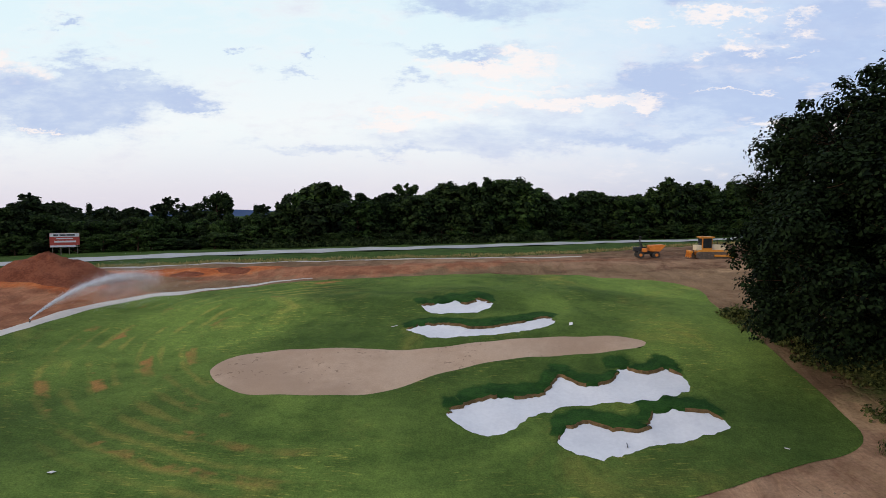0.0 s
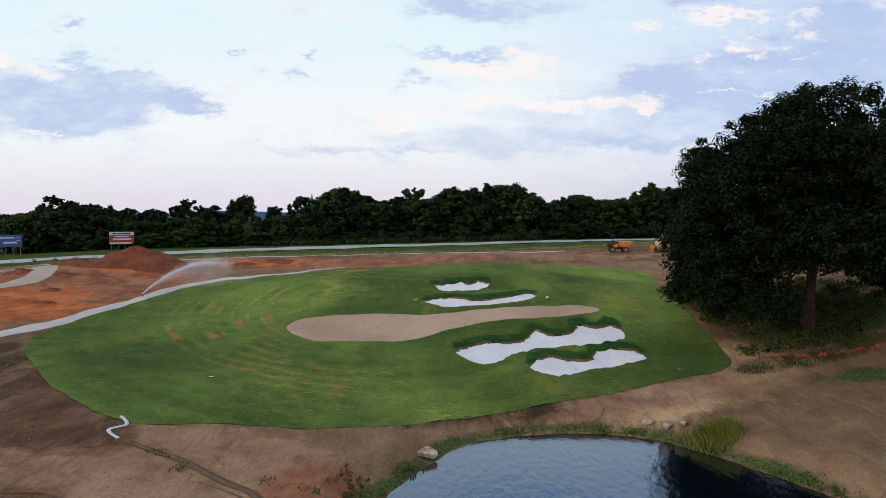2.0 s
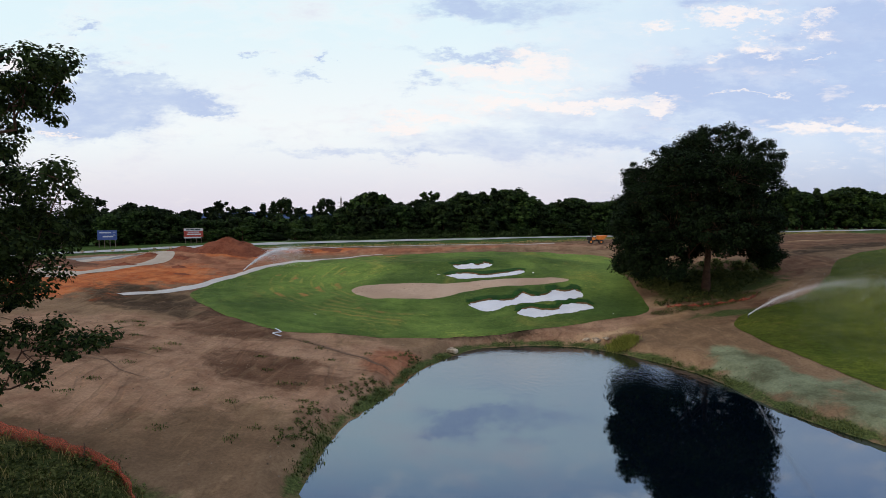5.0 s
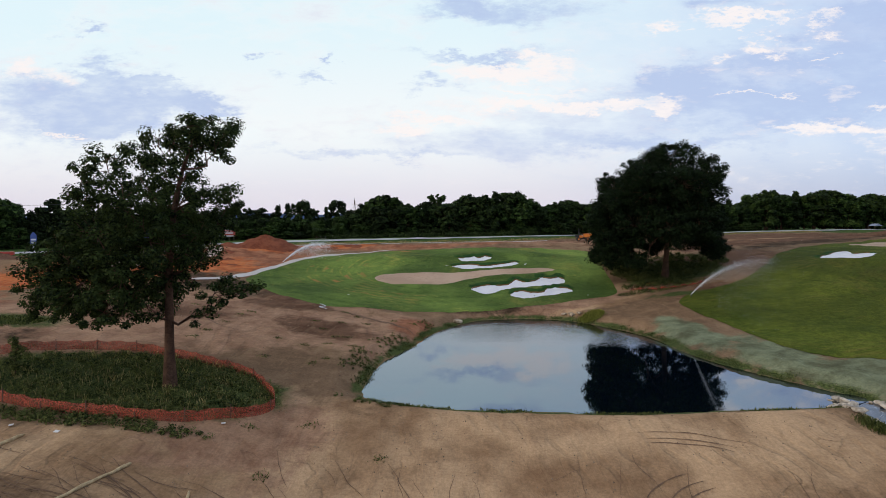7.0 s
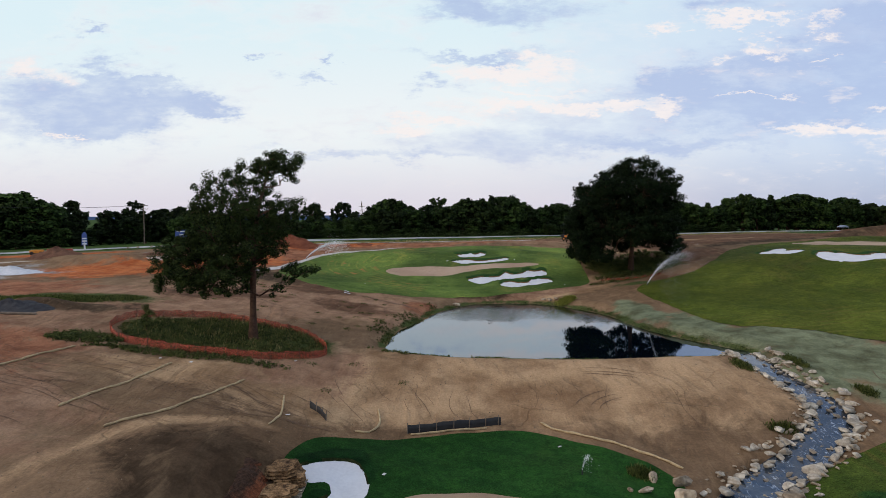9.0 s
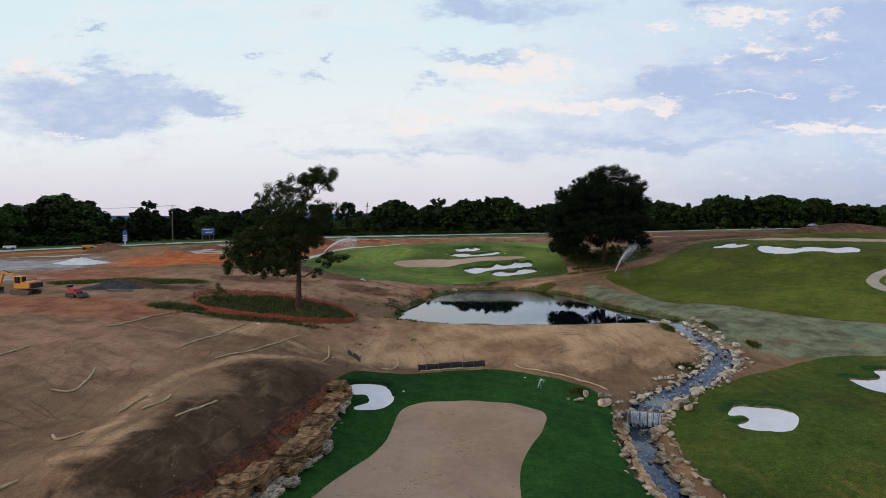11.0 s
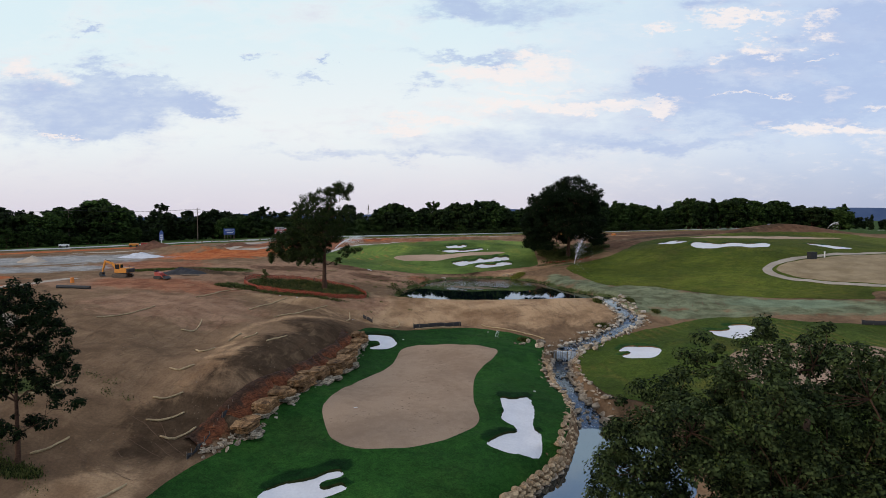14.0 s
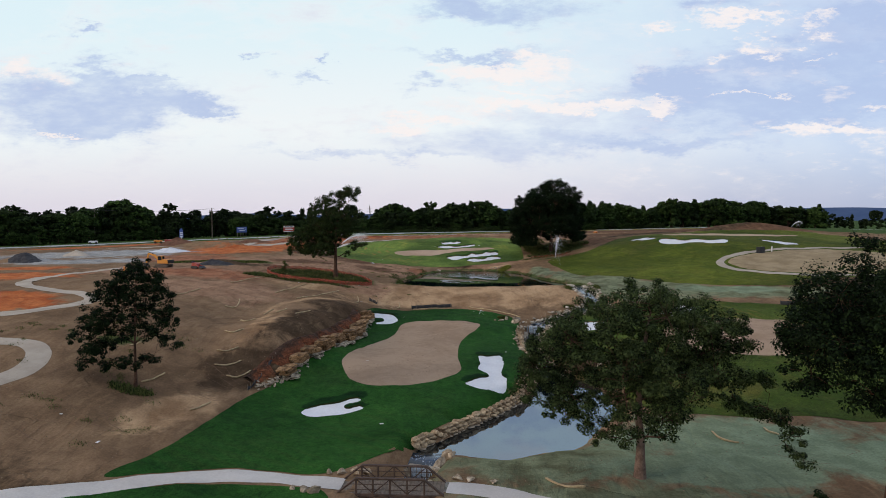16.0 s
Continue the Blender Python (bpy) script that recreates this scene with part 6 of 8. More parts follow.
for sgn in (-1, 1):
    edge = line_sides(BROOK, sgn * 1.55)
    for i in range(1, len(edge) - 2):
        if stone_rng.random() < 0.06:
            continue
        x, y = edge[i] + stone_rng.normal(size=2) * 0.22
        boulder(x, y, stone_rng.uniform(0.8, 1.5) if edge[i][1] < -44 and sgn * (edge[i][0] - BROOK[i][0]) * sgn > 0 else stone_rng.uniform(0.6, 1.25), ROCK_PALE if edge[i][1] > -46 else ROCK, "pale angular limestone boulder on the brook bank", "stones along the brook", max(at_ground(x, y), BROOK[i][2]) - 0.05, 0.2, flat=0.8)
        if stone_rng.random() < 0.30 and edge[i][1] > -46:
            x, y = edge[i] + (edge[i] - BROOK[i][:2]) * stone_rng.uniform(0.45, 0.8) + stone_rng.normal(size=2) * 0.2
            boulder(x, y, stone_rng.uniform(0.6, 1.15), ROCK_PALE, "pale angular limestone boulder on the brook bank", "stones along the brook", None, 0.25, flat=0.75)
bank_spots, bed_spots = [], []
for sgn in (-1, 1):
    for off, lo, hi in ((2.05, 0.3, 0.8), (2.35, 0.2, 0.5), (1.25, 0.25, 0.65), (1.0, 0.2, 0.45)):
        edge = line_sides(BROOK, sgn * off)
        for i in range(1, len(edge) - 2):
            if stone_rng.random() < 0.8:
                x, y = edge[i] + stone_rng.normal(size=2) * 0.3
                bank_spots.append((x, y, max(at_ground(x, y), BROOK[i][2] - 0.1), stone_rng.uniform(lo, hi)))
for i in range(3, len(BROOK) - 4):
    for _ in range(4):
        if stone_rng.random() < 0.26:
            x, y = BROOK[i][:2] + stone_rng.normal(size=2) * 0.75
            bed_spots.append((x, y, BROOK[i][2] - 0.1, stone_rng.uniform(0.2, 0.75)))
stone_heap("bank_stones", bank_spots, ROCK, "mixed small limestone rubble along the brook banks")
stone_heap("bed_stones", bed_spots, ROCK_WET, "wet stones breaking the surface of the brook")
for x, y, s in [(0.4, 18.9, 1.3), (16.6, 22.9, 1.2), (17.6, 22.7, 0.9), (15.6, 23.6, 0.6), (26.5, -68.5, 0.9), (27.6, -69.4, 0.95), (25.6, -69.6, 0.7), (27.2, -70.6, 0.7), (13.3, -42.2, 0.9), (14.3, -40.2, 0.8), (12.2, -42.4, 0.5),
                (15.6, -42.6, 1.5), (16.2, -40.8, 1.4), (22.6, -42.6, 1.6), (23.6, -43.4, 1.2), (-0.2, -97.6, 1.3), (0.4, -96.2, 1.4), (-0.9, -98.9, 1.0), (0.9, -94.8, 1.5), (3.8, -95.2, 1.7), (4.4, -93.8, 1.5), (3.6, -97.0, 1.2),
                (3.0, -98.6, 1.1), (4.9, -94.6, 1.0), (-2.0, -99.4, 0.9), (-3.0, -99.7, 0.9), (-4.0, -99.9, 0.8), (-5.0, -100.0, 0.6), (-6.2, -103.2, 0.8), (-5.4, -103.4, 0.9), (-7.2, -103.0, 0.6), (5.4, -100.4, 0.8), (6.4, -100.7, 0.7),
                (8.2, -101.2, 0.6), (26.0, -66.2, 1.0), (25.6, -68.8, 0.9), (24.9, -65.6, 1.1)]:
    boulder(x, y, s, ROCK, "pale limestone boulder lying by the water", "stones round the ponds", None, 0.35)

# stacked stone wall along the lower pond
wall_line = curve([(1.5, -92.0), (4.5, -88.2), (9.5, -82.0), (12.9, -76.9), (14.2, -73.2), (15.4, -69.6), (16.2, -65.8), (16.3, -61.6), (15.9, -57.3), (15.9, -53.3), (16.4, -48.0)], False, 0.85)
wall = thing("retaining_wall", (0, 0, 0), "dry-stacked tan limestone wall holding the turf above the pond", "stone wall", kind="structure")
for i in range(len(wall_line) - 1):
    a, b = wall_line[i], wall_line[i + 1]
    turn = math.degrees(math.atan2(b[1] - a[1], b[0] - a[0]))
    base = LOW_Z - 0.1 if a[1] < -68 else BROOK[np.argmin(np.hypot(BROOK[:, 0] - a[0], BROOK[:, 1] - a[1]))][2] - 0.1
    top = at_ground(a[0] - 1.3 * math.sin(radians(turn)), a[1] + 1.3 * math.cos(radians(turn)))
    courses = int(min(8, max(4, math.ceil((top - base) / 0.34))))
    for c in range(courses):
        if stone_rng.random() < 0.06:
            continue
        # bottom course in dark wet stone, which also paints the undercut's shade
        ob = new("stone", rock_mesh(int(stone_rng.integers(0, 10)), WALL_STONE if c else ROCK_WET))
        lvl = base + 0.34 * c
        u = 0.5 if c % 2 else 0.0
        x, y = a[0] + (b[0] - a[0]) * u, a[1] + (b[1] - a[1]) * u
        back = 0.10 * c
        ob.matrix_basis = Matrix.LocRotScale((x - back * math.sin(radians(turn)), y + back * math.cos(radians(turn)), lvl), Euler((stone_rng.normal() * 0.06, stone_rng.normal() * 0.06, radians(turn) + stone_rng.normal() * 0.15)),
                                             Vector((stone_rng.uniform(0.95, 1.4), stone_rng.uniform(0.8, 1.05), stone_rng.uniform(0.68, 0.95))))
        ob.parent = wall

# layered rock ledge under the graded bank
ledge_line = curve([(-10.6, -42.6), (-10.3, -47.0), (-10.9, -53.5), (-11.8, -60.5), (-12.9, -66.8), (-14.4, -71.4), (-15.6, -75.4), (-16.9, -80.5)], False, 1.0)
ledge = thing("rock_ledge", (0, 0, 0), "layered iron-stained limestone ledge cropping out of the bank", "rock ledge", kind="structure")


led = ledge_line[:, :2]
led_t = np.gradient(led, axis=0)
led_t /= np.linalg.norm(led_t, axis=1, keepdims=True)
led_out = np.c_[-led_t[:, 1], led_t[:, 0]]
led_out *= np.where(led_out[:, :1] < 0, -1, 1)
led_s = np.arange(len(led), dtype=float)


def on_ledge(s_, off):
    return np.array([np.interp(s_, led_s, led[:, 0] + led_out[:, 0] * off), np.interp(s_, led_s, led[:, 1] + led_out[:, 1] * off)])


foot_z = np.array([at_ground(*(led[i] + led_out[i] * 0.5)) for i in range(len(led))])
foot_z = np.convolve(np.pad(foot_z, 3, mode="edge"), np.ones(7) / 7, "valid")
crest_z = np.array([at_ground(*(led[i] - led_out[i] * 2.6)) for i in range(len(led))])
crest_z = np.maximum(np.convolve(np.pad(crest_z, 3, mode="edge"), np.ones(7) / 7, "valid"), foot_z + 0.5) + 0.12
BEDS = np.cumsum([0.0] + [stone_rng.uniform(0.6, 1.6) for _ in range(7)])
BEDS /= BEDS[-1]


def buttress(s_):
    """Rounded headlands with clefts between them."""
    w = math.sin(s_ * 0.62 + 2.2 * noise.noise((s_ * 0.21, 0.0, 2.0)))
    return 2.0 * abs(w) ** 0.75 - 1.2 + 0.6 * noise.noise((s_ * 0.45, 0.0, 5.0)) + 0.3 * noise.noise((s_ * 1.3, 0.0, 9.0))


def outcrop(s0, s1):
    """A stretch of the cut earth face behind the stones: crumbly iron-red soil with clefts between the headlands."""
    cols, rows = int((s1 - s0) / 0.16) + 2, 30
    v, beds = [], []
    for i in range(cols):
        s_ = s0 + (s1 - s0) * i / (cols - 1)
        lo, hi = float(np.interp(s_, led_s, foot_z)) - 0.3, float(np.interp(s_, led_s, crest_z)) + 0.25 * noise.noise((s_ * 0.5, 0.0, 12.0))
        fade = min(1.0, (len(led) - 1 - s_) / 3.0 + 0.15, s_ / 2.5 + 0.3)
        for j in range(rows):
            u = j / (rows - 3) if j < rows - 2 else 1.0
            rough = 0.22 * noise.noise((s_ * 1.1, u * 3.0, 6.0)) + 0.12 * noise.noise((s_ * 3.1, u * 9.0, 1.0)) + 0.06 * noise.noise((s_ * 7.0, u * 20.0, 2.0))
            off = 0.55 * buttress(s_) * (1.1 - 0.6 * u) * fade + rough - 0.15 - 1.9 * u ** 1.3
            if j >= rows - 2:
                off = -2.5 - 0.8 * (j - rows + 2)
            q = on_ledge(s_, off)
            z = lo + (hi - lo) * u
            if j >= rows - 2:
                z = min(hi, at_ground(q[0], q[1]) + 0.05) - 0.25 * (j - rows + 2)
            v.append((q[0], q[1], z + 0.05 * noise.noise((s_ * 2.3, u * 5.0, 8.0))))
            beds.append(u)
    f = [(i * rows + j, (i + 1) * rows + j, (i + 1) * rows + j + 1, i * rows + j + 1) for i in range(cols - 1) for j in range(rows - 1)]
    ob = raw("outcrop", v, f, LEDGE_ROCK, ledge, "", True)
    ob.data.attributes.new("bed", "FLOAT", "POINT").data.foreach_set("value", np.array(beds, np.float32))
    return ob


cuts_ = [0.2, 5.0, 9.5, 14.5, 19.0, 24.0, 29.0, 34.0, len(led) - 1.3]
for s0, s1 in zip(cuts_[:-1], cuts_[1:]):
    if s1 > s0:
        outcrop(s0 - 0.05, s1 + 0.05)


def slab(s_, off, z, long_, deep, thick, mat, name="slab", tilt=0.0):
    """One bed of a headland: a broken plate of stone with an uneven outline and a worn top edge."""
    r = stone_rng
    n_, phase = 24, r.uniform(0, 50)
    outline = []
    for k in range(n_):
        a = 2 * math.pi * k / n_
        c, q_ = math.cos(a), math.sin(a)
        w = 1.0 / max(abs(c) ** 5 + abs(q_) ** 5, 0.1) ** 0.2 * (0.92 + 0.34 * noise.noise((c * 1.5 + phase, q_ * 1.5, 0.0)) + 0.16 * noise.noise((c * 5 + phase, q_ * 5, 3.0)) + r.normal() * 0.035)
        outline.append((c * w * long_ / 2, q_ * w * deep / 2))
    levels = max(2, int(thick / 0.08))
    rows = [(0.95, 0.0)]
    for k in range(levels):
        w = r.uniform(0.88, 1.04) - 0.05 * k / levels
        rows += [(w, (k + 0.12) / levels), (w * r.uniform(0.97, 1.02), (k + 0.88) / levels)]
    rows += [(0.80, 1.0), (0.4, 1.05)]
    v = [(x * w, y * w, thick * (h - 0.5) + tilt * y + 0.05 * noise.noise((x * 1.7 + phase, y * 1.7, h))) for w, h in rows for x, y in outline]
    f = [(i * n_ + k, i * n_ + (k + 1) % n_, (i + 1) * n_ + (k + 1) % n_, (i + 1) * n_ + k) for i in range(len(rows) - 1) for k in range(n_)]
    f += [tuple(range(n_))[::-1], tuple((len(rows) - 1) * n_ + k for k in range(n_))]
    ob = raw(name, v, f, mat, ledge)
    q = on_ledge(s_, off)
    way = math.atan2(float(np.interp(s_, led_s, led_t[:, 1])), float(np.interp(s_, led_s, led_t[:, 0]))) + r.normal() * 0.10
    ob.matrix_basis = Matrix.LocRotScale((q[0], q[1], z + thick / 2), Euler((r.normal() * 0.03, r.normal() * 0.03, way)), None)
    return ob


# headlands: thin grey beds at the foot, thick ochre blocks over them, rusty crumbling caps
s_ = 1.0
while s_ < len(led) - 2.5:
    lo, hi = float(np.interp(s_, led_s, foot_z)), float(np.interp(s_, led_s, crest_z))
    tall = (hi - lo) * stone_rng.uniform(0.48, 0.74)
    long_, z, jut = stone_rng.uniform(2.4, 4.4), lo - 0.15, stone_rng.uniform(-0.35, 0.95)
    greys = int(stone_rng.integers(1, 4))
    for k in range(greys):
        thick = stone_rng.uniform(0.18, 0.34)
        slab(s_ + stone_rng.normal() * 0.35, 0.15 + jut + stone_rng.uniform(-0.1, 0.35) - 0.08 * k, z, long_ * stone_rng.uniform(0.55, 0.95), stone_rng.uniform(1.6, 2.3), thick, LEDGE_GREY)
        z += thick * 0.96
    while z < lo + tall:
        thick = min(stone_rng.uniform(0.40, 0.85), lo + tall + 0.1 - z)
        share = (z - lo) / max(hi - lo, 0.5)
        slab(s_ + stone_rng.normal() * 0.25, 0.20 + jut * 0.8 - 0.85 * share + stone_rng.uniform(-0.2, 0.25), z, long_ * stone_rng.uniform(0.65, 1.0), stone_rng.uniform(1.7, 2.4), max(thick, 0.15), LEDGE_BLOCK, "block", 0.05)
        z += max(thick, 0.15) * 0.95
    if stone_rng.random() < 0.35:
        slab(s_ + stone_rng.uniform(0.3, 1.2), 1.25 + jut, lo - 0.05, stone_rng.uniform(1.2, 2.2), stone_rng.uniform(0.9, 1.5), 0.2, LEDGE_GREY, "slab", -0.08)
    s_ += long_ * stone_rng.uniform(0.55, 0.95)
for _ in range(26):
    s_ = stone_rng.uniform(0, len(led) - 1)
    q = on_ledge(s_, 1.0 + stone_rng.uniform(-0.5, 0.5))
    boulder(q[0], q[1], stone_rng.uniform(0.2, 0.55), ROCK_GREY if stone_rng.random() < 0.6 else ROCK_PALE, "", "", None, 0.4, ledge, "loose_stone", 0.6)


# the rubble tip at the ledge's near end
for _ in range(70):
    u_ = stone_rng.uniform(0, 1)
    x, y = -17.3 + 3.0 * u_ + stone_rng.normal() * 0.4, -80.6 + 5.2 * u_ + stone_rng.normal() * 0.45
    boulder(x, y, stone_rng.uniform(0.25, 0.65), ROCK, "", "", None, 0.2, ledge, "loose_stone", 0.7)

# ---- water falling and spraying ----
def fall(name, a, b, z1, z2, push, label):
    """Strands of falling water between two points of a crest, before a dark wet stone."""
    a, b = np.array(a), np.array(b)
    r = np.random.default_rng(len(name))
    nrm = np.array([b[1] - a[1], a[0] - b[0]]) / np.linalg.norm(b - a)
    root = thing(name, (0, 0, 0), label, "waterfall", kind="structure")
    pieces = []
    for c in range(int(np.linalg.norm(b - a) * 14)):
        u0, wide = r.uniform(0, 1), r.uniform(0.012, 0.055)
        end = r.uniform(0.7, 1.0)
        reach_, wob = push * r.uniform(0.6, 1.15), r.normal() * 0.05
        v = []
        for i in range(8):
            u = i / 7 * end
            q = a + (b - a) * (u0 + wob * u / np.linalg.norm(b - a)) + nrm * (0.03 + reach_ * math.sqrt(u))
            side = (b - a) / np.linalg.norm(b - a) * wide * (1 + 0.5 * u)
            z = z1 + 0.03 + (z2 - z1) * u ** 1.4
            v += [(*(q - side), z), (*(q + side), z)]
        pieces.append((v, [(2 * i, 2 * i + 1, 2 * i + 3, 2 * i + 2) for i in range(7)]))
    tagged(raw("falling_water", *merge(pieces), FOAM, root, "white strands of falling water", True), kind="stuff")
    mid, long_ = (a + b) / 2 - nrm * 0.25, np.linalg.norm(b - a)
    weir = box((long_ * 1.05, 0.5, z1 - z2 + 0.3), bevel=0.08)
    bmesh.ops.transform(weir, matrix=pose(mid[0], mid[1], (z1 + z2) / 2 - 0.18, 0, 0, math.degrees(math.atan2(b[1] - a[1], b[0] - a[0]))), verts=weir.verts)
    part("weir_stone", weir, ROCK_WET, root, "dark wet stone weir")
    return root


fall("waterfall_upper", (17.7, -42.9), (20.9, -43.9), -4.12, -5.5, 0.45, "small white waterfall dropping over a stone weir")
fall("waterfall_lower", (1.0, -95.0), (3.2, -95.7), -7.28, -8.5, 0.4, "white water falling out of the lower pond")


def jet(place, turn, reach, rise, spread, drops, label, lift=0.0, size=0.05):
    """A sprinkler head with an arc of fine drops, thin at the nozzle and wide at the end."""
    r = np.random.default_rng(int(abs(place[0] * 7 + place[1] * 3)) + 5)
    root = thing("sprinkler", (*place, at_ground(*place)), label, "sprinkler", "lawn sprinklers")
    part("sprinkler_head", rod((0, 0, 0), (0, 0, 0.35), 0.06, 0.04, 8), PIPE_BLACK, root)
    u = np.where(r.random(drops) < 0.45, r.uniform(0, 0.8, drops), r.uniform(0, 1, drops) ** 0.55)
    c, s = math.cos(radians(turn)), math.sin(radians(turn))
    along_ = reach * u
    up = 0.4 + 4 * rise * u * (1 - u * 0.86) * 0.62 + lift * u
    wob = spread * u ** 1.6 * np.where(r.random(drops) < 0.5, 0.25, 1.0) + 0.08
    off = r.normal(size=(drops, 3)) * wob[:, None] * [0.35, 0.35, 0.3]
    fallz = -np.abs(r.normal(size=drops)) * wob * 0.45
    curtain = (r.random(drops) < 0.18) & (u > 0.45)
    up = np.where(curtain, up * r.uniform(0.1, 1.0, drops), up + fallz)
    q = np.c_[along_ * c, along_ * s, np.maximum(up, 0.05)] + off
    d = r.normal(size=(drops, 3))
    d /= np.linalg.norm(d, axis=1, keepdims=True)
    e = np.cross(d, r.normal(size=(drops, 3)))
    e /= np.linalg.norm(e, axis=1, keepdims=True)
    k = size * r.uniform(0.4, 1.0, (drops, 1))
    v = np.stack([q - d * k, q + e * k, q + d * k], 1).reshape(-1, 3)
    ob = fast_mesh("water_arc", v, np.arange(drops * 3).reshape(-1, 3), SPRAY, root)
    tagged(ob, "arc of white water drops", kind="stuff")
    return root


jet((-33.0, 50.5), 50, 11.0, 2.6, 3.6, 110000, "lawn sprinkler throwing a long white arc of water beside the turf", 2.0, 0.019)
jet((33.4, 22.8), -98, 30.0, 2.6, 3.4, 26000, "lawn sprinkler throwing a tall arc of water beside the pond", 6.0, 0.018)
jet((9.4, -40.6), 40, 0.8, 0.9, 0.5, 700, "small sprinkler misting the lush turf", 0.3, 0.025)
jet((131, 80), 20, 5, 1.5, 1.0, 6000, "far sprinkler throwing a tall arc of water over a soil mound", 1.2, 0.035)


# ---- erosion control ----
def wattle(pts, k, r=0.11):
    c = curve(pts, False, 0.35)
    root_z = at_ground(*c[len(c) // 2][:2])
    ox_, oy_ = c[len(c) // 2][:2]
    P = [(x - ox_, y - oy_, at_ground(x, y) - root_z + r * 0.75 + 0.02 * math.sin(i * 1.7)) for i, (x, y, _) in enumerate(c)]
    rad = [r * (0.82 + 0.14 * math.sin(i * 0.9 + k)) for i in range(len(P))]
    rad[0] = rad[-1] = r * 0.6
    ob = raw("straw_wattle", *tube(P, rad, 9), STRAW, None, "", True)
    ob.location = (ox_, oy_, root_z)
    return tagged(ob, "tan straw erosion log laid across bare soil", "straw wattle", "straw wattles on the slope")


WATTLES = [[(-36.6, -37.5), (-35.8, -33), (-34.4, -27.5)], [(-27.6, -39.9), (-26.2, -35), (-24.9, -28.6)], [(-23.2, -41.8), (-20.4, -37.5), (-17.9, -29.8)], [(-13.4, -37.2), (-13.3, -34.5), (-14.0, -31.1)],
           [(-41, -56), (-39.2, -53.5), (-38.0, -47.4)], [(-30.9, -55.0), (-29.7, -54.2), (-29.9, -52), (-30.5, -49.7)], [(-26.0, -61.9), (-24.9, -62.8), (-23.8, -61.8)], [(-23.8, -57.9), (-23.5, -54.3)],
           [(-22.0, -58.0), (-21.0, -57.1), (-21.0, -56), (-21.3, -54.9)], [(-18.6, -59.7), (-17.9, -57.2), (-17.4, -55.4)], [(-25.2, -69.8), (-23.9, -70.3), (-23.0, -69.0)], [(-23.0, -78.7), (-21.7, -78.1), (-20.6, -76.6)],
           [(-21.1, -80.1), (-19.9, -80), (-19.0, -77.9)], [(-27.6, -86.3), (-27.0, -85.2), (-26.5, -83.5)], [(-24.0, -75.5), (-22.9, -75.4), (-21.8, -74.2)], [(-32.6, -79.5), (-32.1, -78.4), (-31.7, -76.2)],
           [(-21.0, -89.8), (-20.6, -88.8), (-20.1, -87.0)], [(30.0, -89.9), (30.2, -91.6), (31.2, -92.9)], [(35.5, -88.9), (35.4, -90), (35.9, -90.9)], [(12.4, -100.5), (13.4, -102), (15.2, -102.4)],
           [(7.7, -32.2), (8.8, -33.4), (11.0, -34.7), (13.2, -35.6), (15.4, -37.2), (17.0, -38.6)], [(-7.3, -34.7), (-6.2, -34.5), (-5.6, -32.9), (-6.0, -30.5)], [(-2.9, -34.6), (0, -33.8), (3.2, -33.0)]]
for k, w in enumerate(WATTLES):
    wattle(w, k)


def fence(name, pts, tall, cloth, post_mat, gap, label, category, sag=0.06, thick=0.02, post_up=0.15, group=""):
    c = curve(pts, False, 0.4)
    ox_, oy_ = c[0][:2]
    oz_ = at_ground(ox_, oy_)
    root = thing(name, (ox_, oy_, oz_), label, category, group)
    gz = [at_ground(x, y) - oz_ for x, y, _ in c]
    rows = []
    for i, ((x, y, _), z) in enumerate(zip(c, gz)):
        dip = sag * math.sin(i * 0.9) ** 2
        bulge = 0.05 * math.sin(i * 1.3)
        rows.append([(x - ox_ + bulge * t, y - oy_ + bulge * t, z - 0.05 + (tall - dip) * t) for t in (0, 0.5, 1)])
    v, f, n = [], [], len(rows)
    for off in (0, thick):
        for r in rows:
            v += [(q[0] + off * 0.7, q[1] + off * 0.7, q[2]) for q in r]
    for s in (0, 1):
        for i in range(n - 1):
            for j in range(2):
                a = s * n * 3 + i * 3 + j
                f.append((a, a + 3, a + 4, a + 1) if s else (a, a + 1, a + 4, a + 3))
    f += [(i * 3 + 2, n * 3 + i * 3 + 2, n * 3 + i * 3 + 5, i * 3 + 5) for i in range(n - 1)]
    raw("netting" if cloth is NETTING else "fabric", v, f, cloth, root, "", True)
    step = max(1, int(gap / 0.4))
    for i in range(0, n, step):
        x, y, z = rows[i][0]
        part("post", rod((x, y, z - 0.2), (x + 0.02, y, z + tall + post_up), 0.035, sides=6), post_mat, root)
    return root


fence("safety_fence", [(-32.6, -24.0), (-35.2, -20.5), (-35.0, -16.5), (-31.6, -13.6), (-26.2, -12.4), (-22.1, -13.2), (-17.0, -14.8), (-14.1, -17.5), (-12.8, -20.3), (-14.9, -22.8), (-18.7, -24.8), (-24.5, -25.3), (-29.1, -24.8), (-32.6, -24.0)],
      0.85, NETTING, POST_STEEL, 3.0, "sagging faded orange safety netting on steel posts round the tree island", "fence", 0.12)
fence("safety_fence", [(27.6, 32.0), (31.0, 30.9), (34.6, 30.9), (37.9, 31.4), (39.6, 33.2)], 0.5, NETTING, POST_STEEL, 2.6, "collapsed orange safety netting in weeds below the oak", "fence", 0.35)
fence("silt_fence", [(-3.2, -34.3), (0.5, -33.3), (4.4, -32.2)], 0.75, SILT_CLOTH, TIMBER, 1.5, "black silt fence on wooden stakes at the foot of the slope", "silt fence")
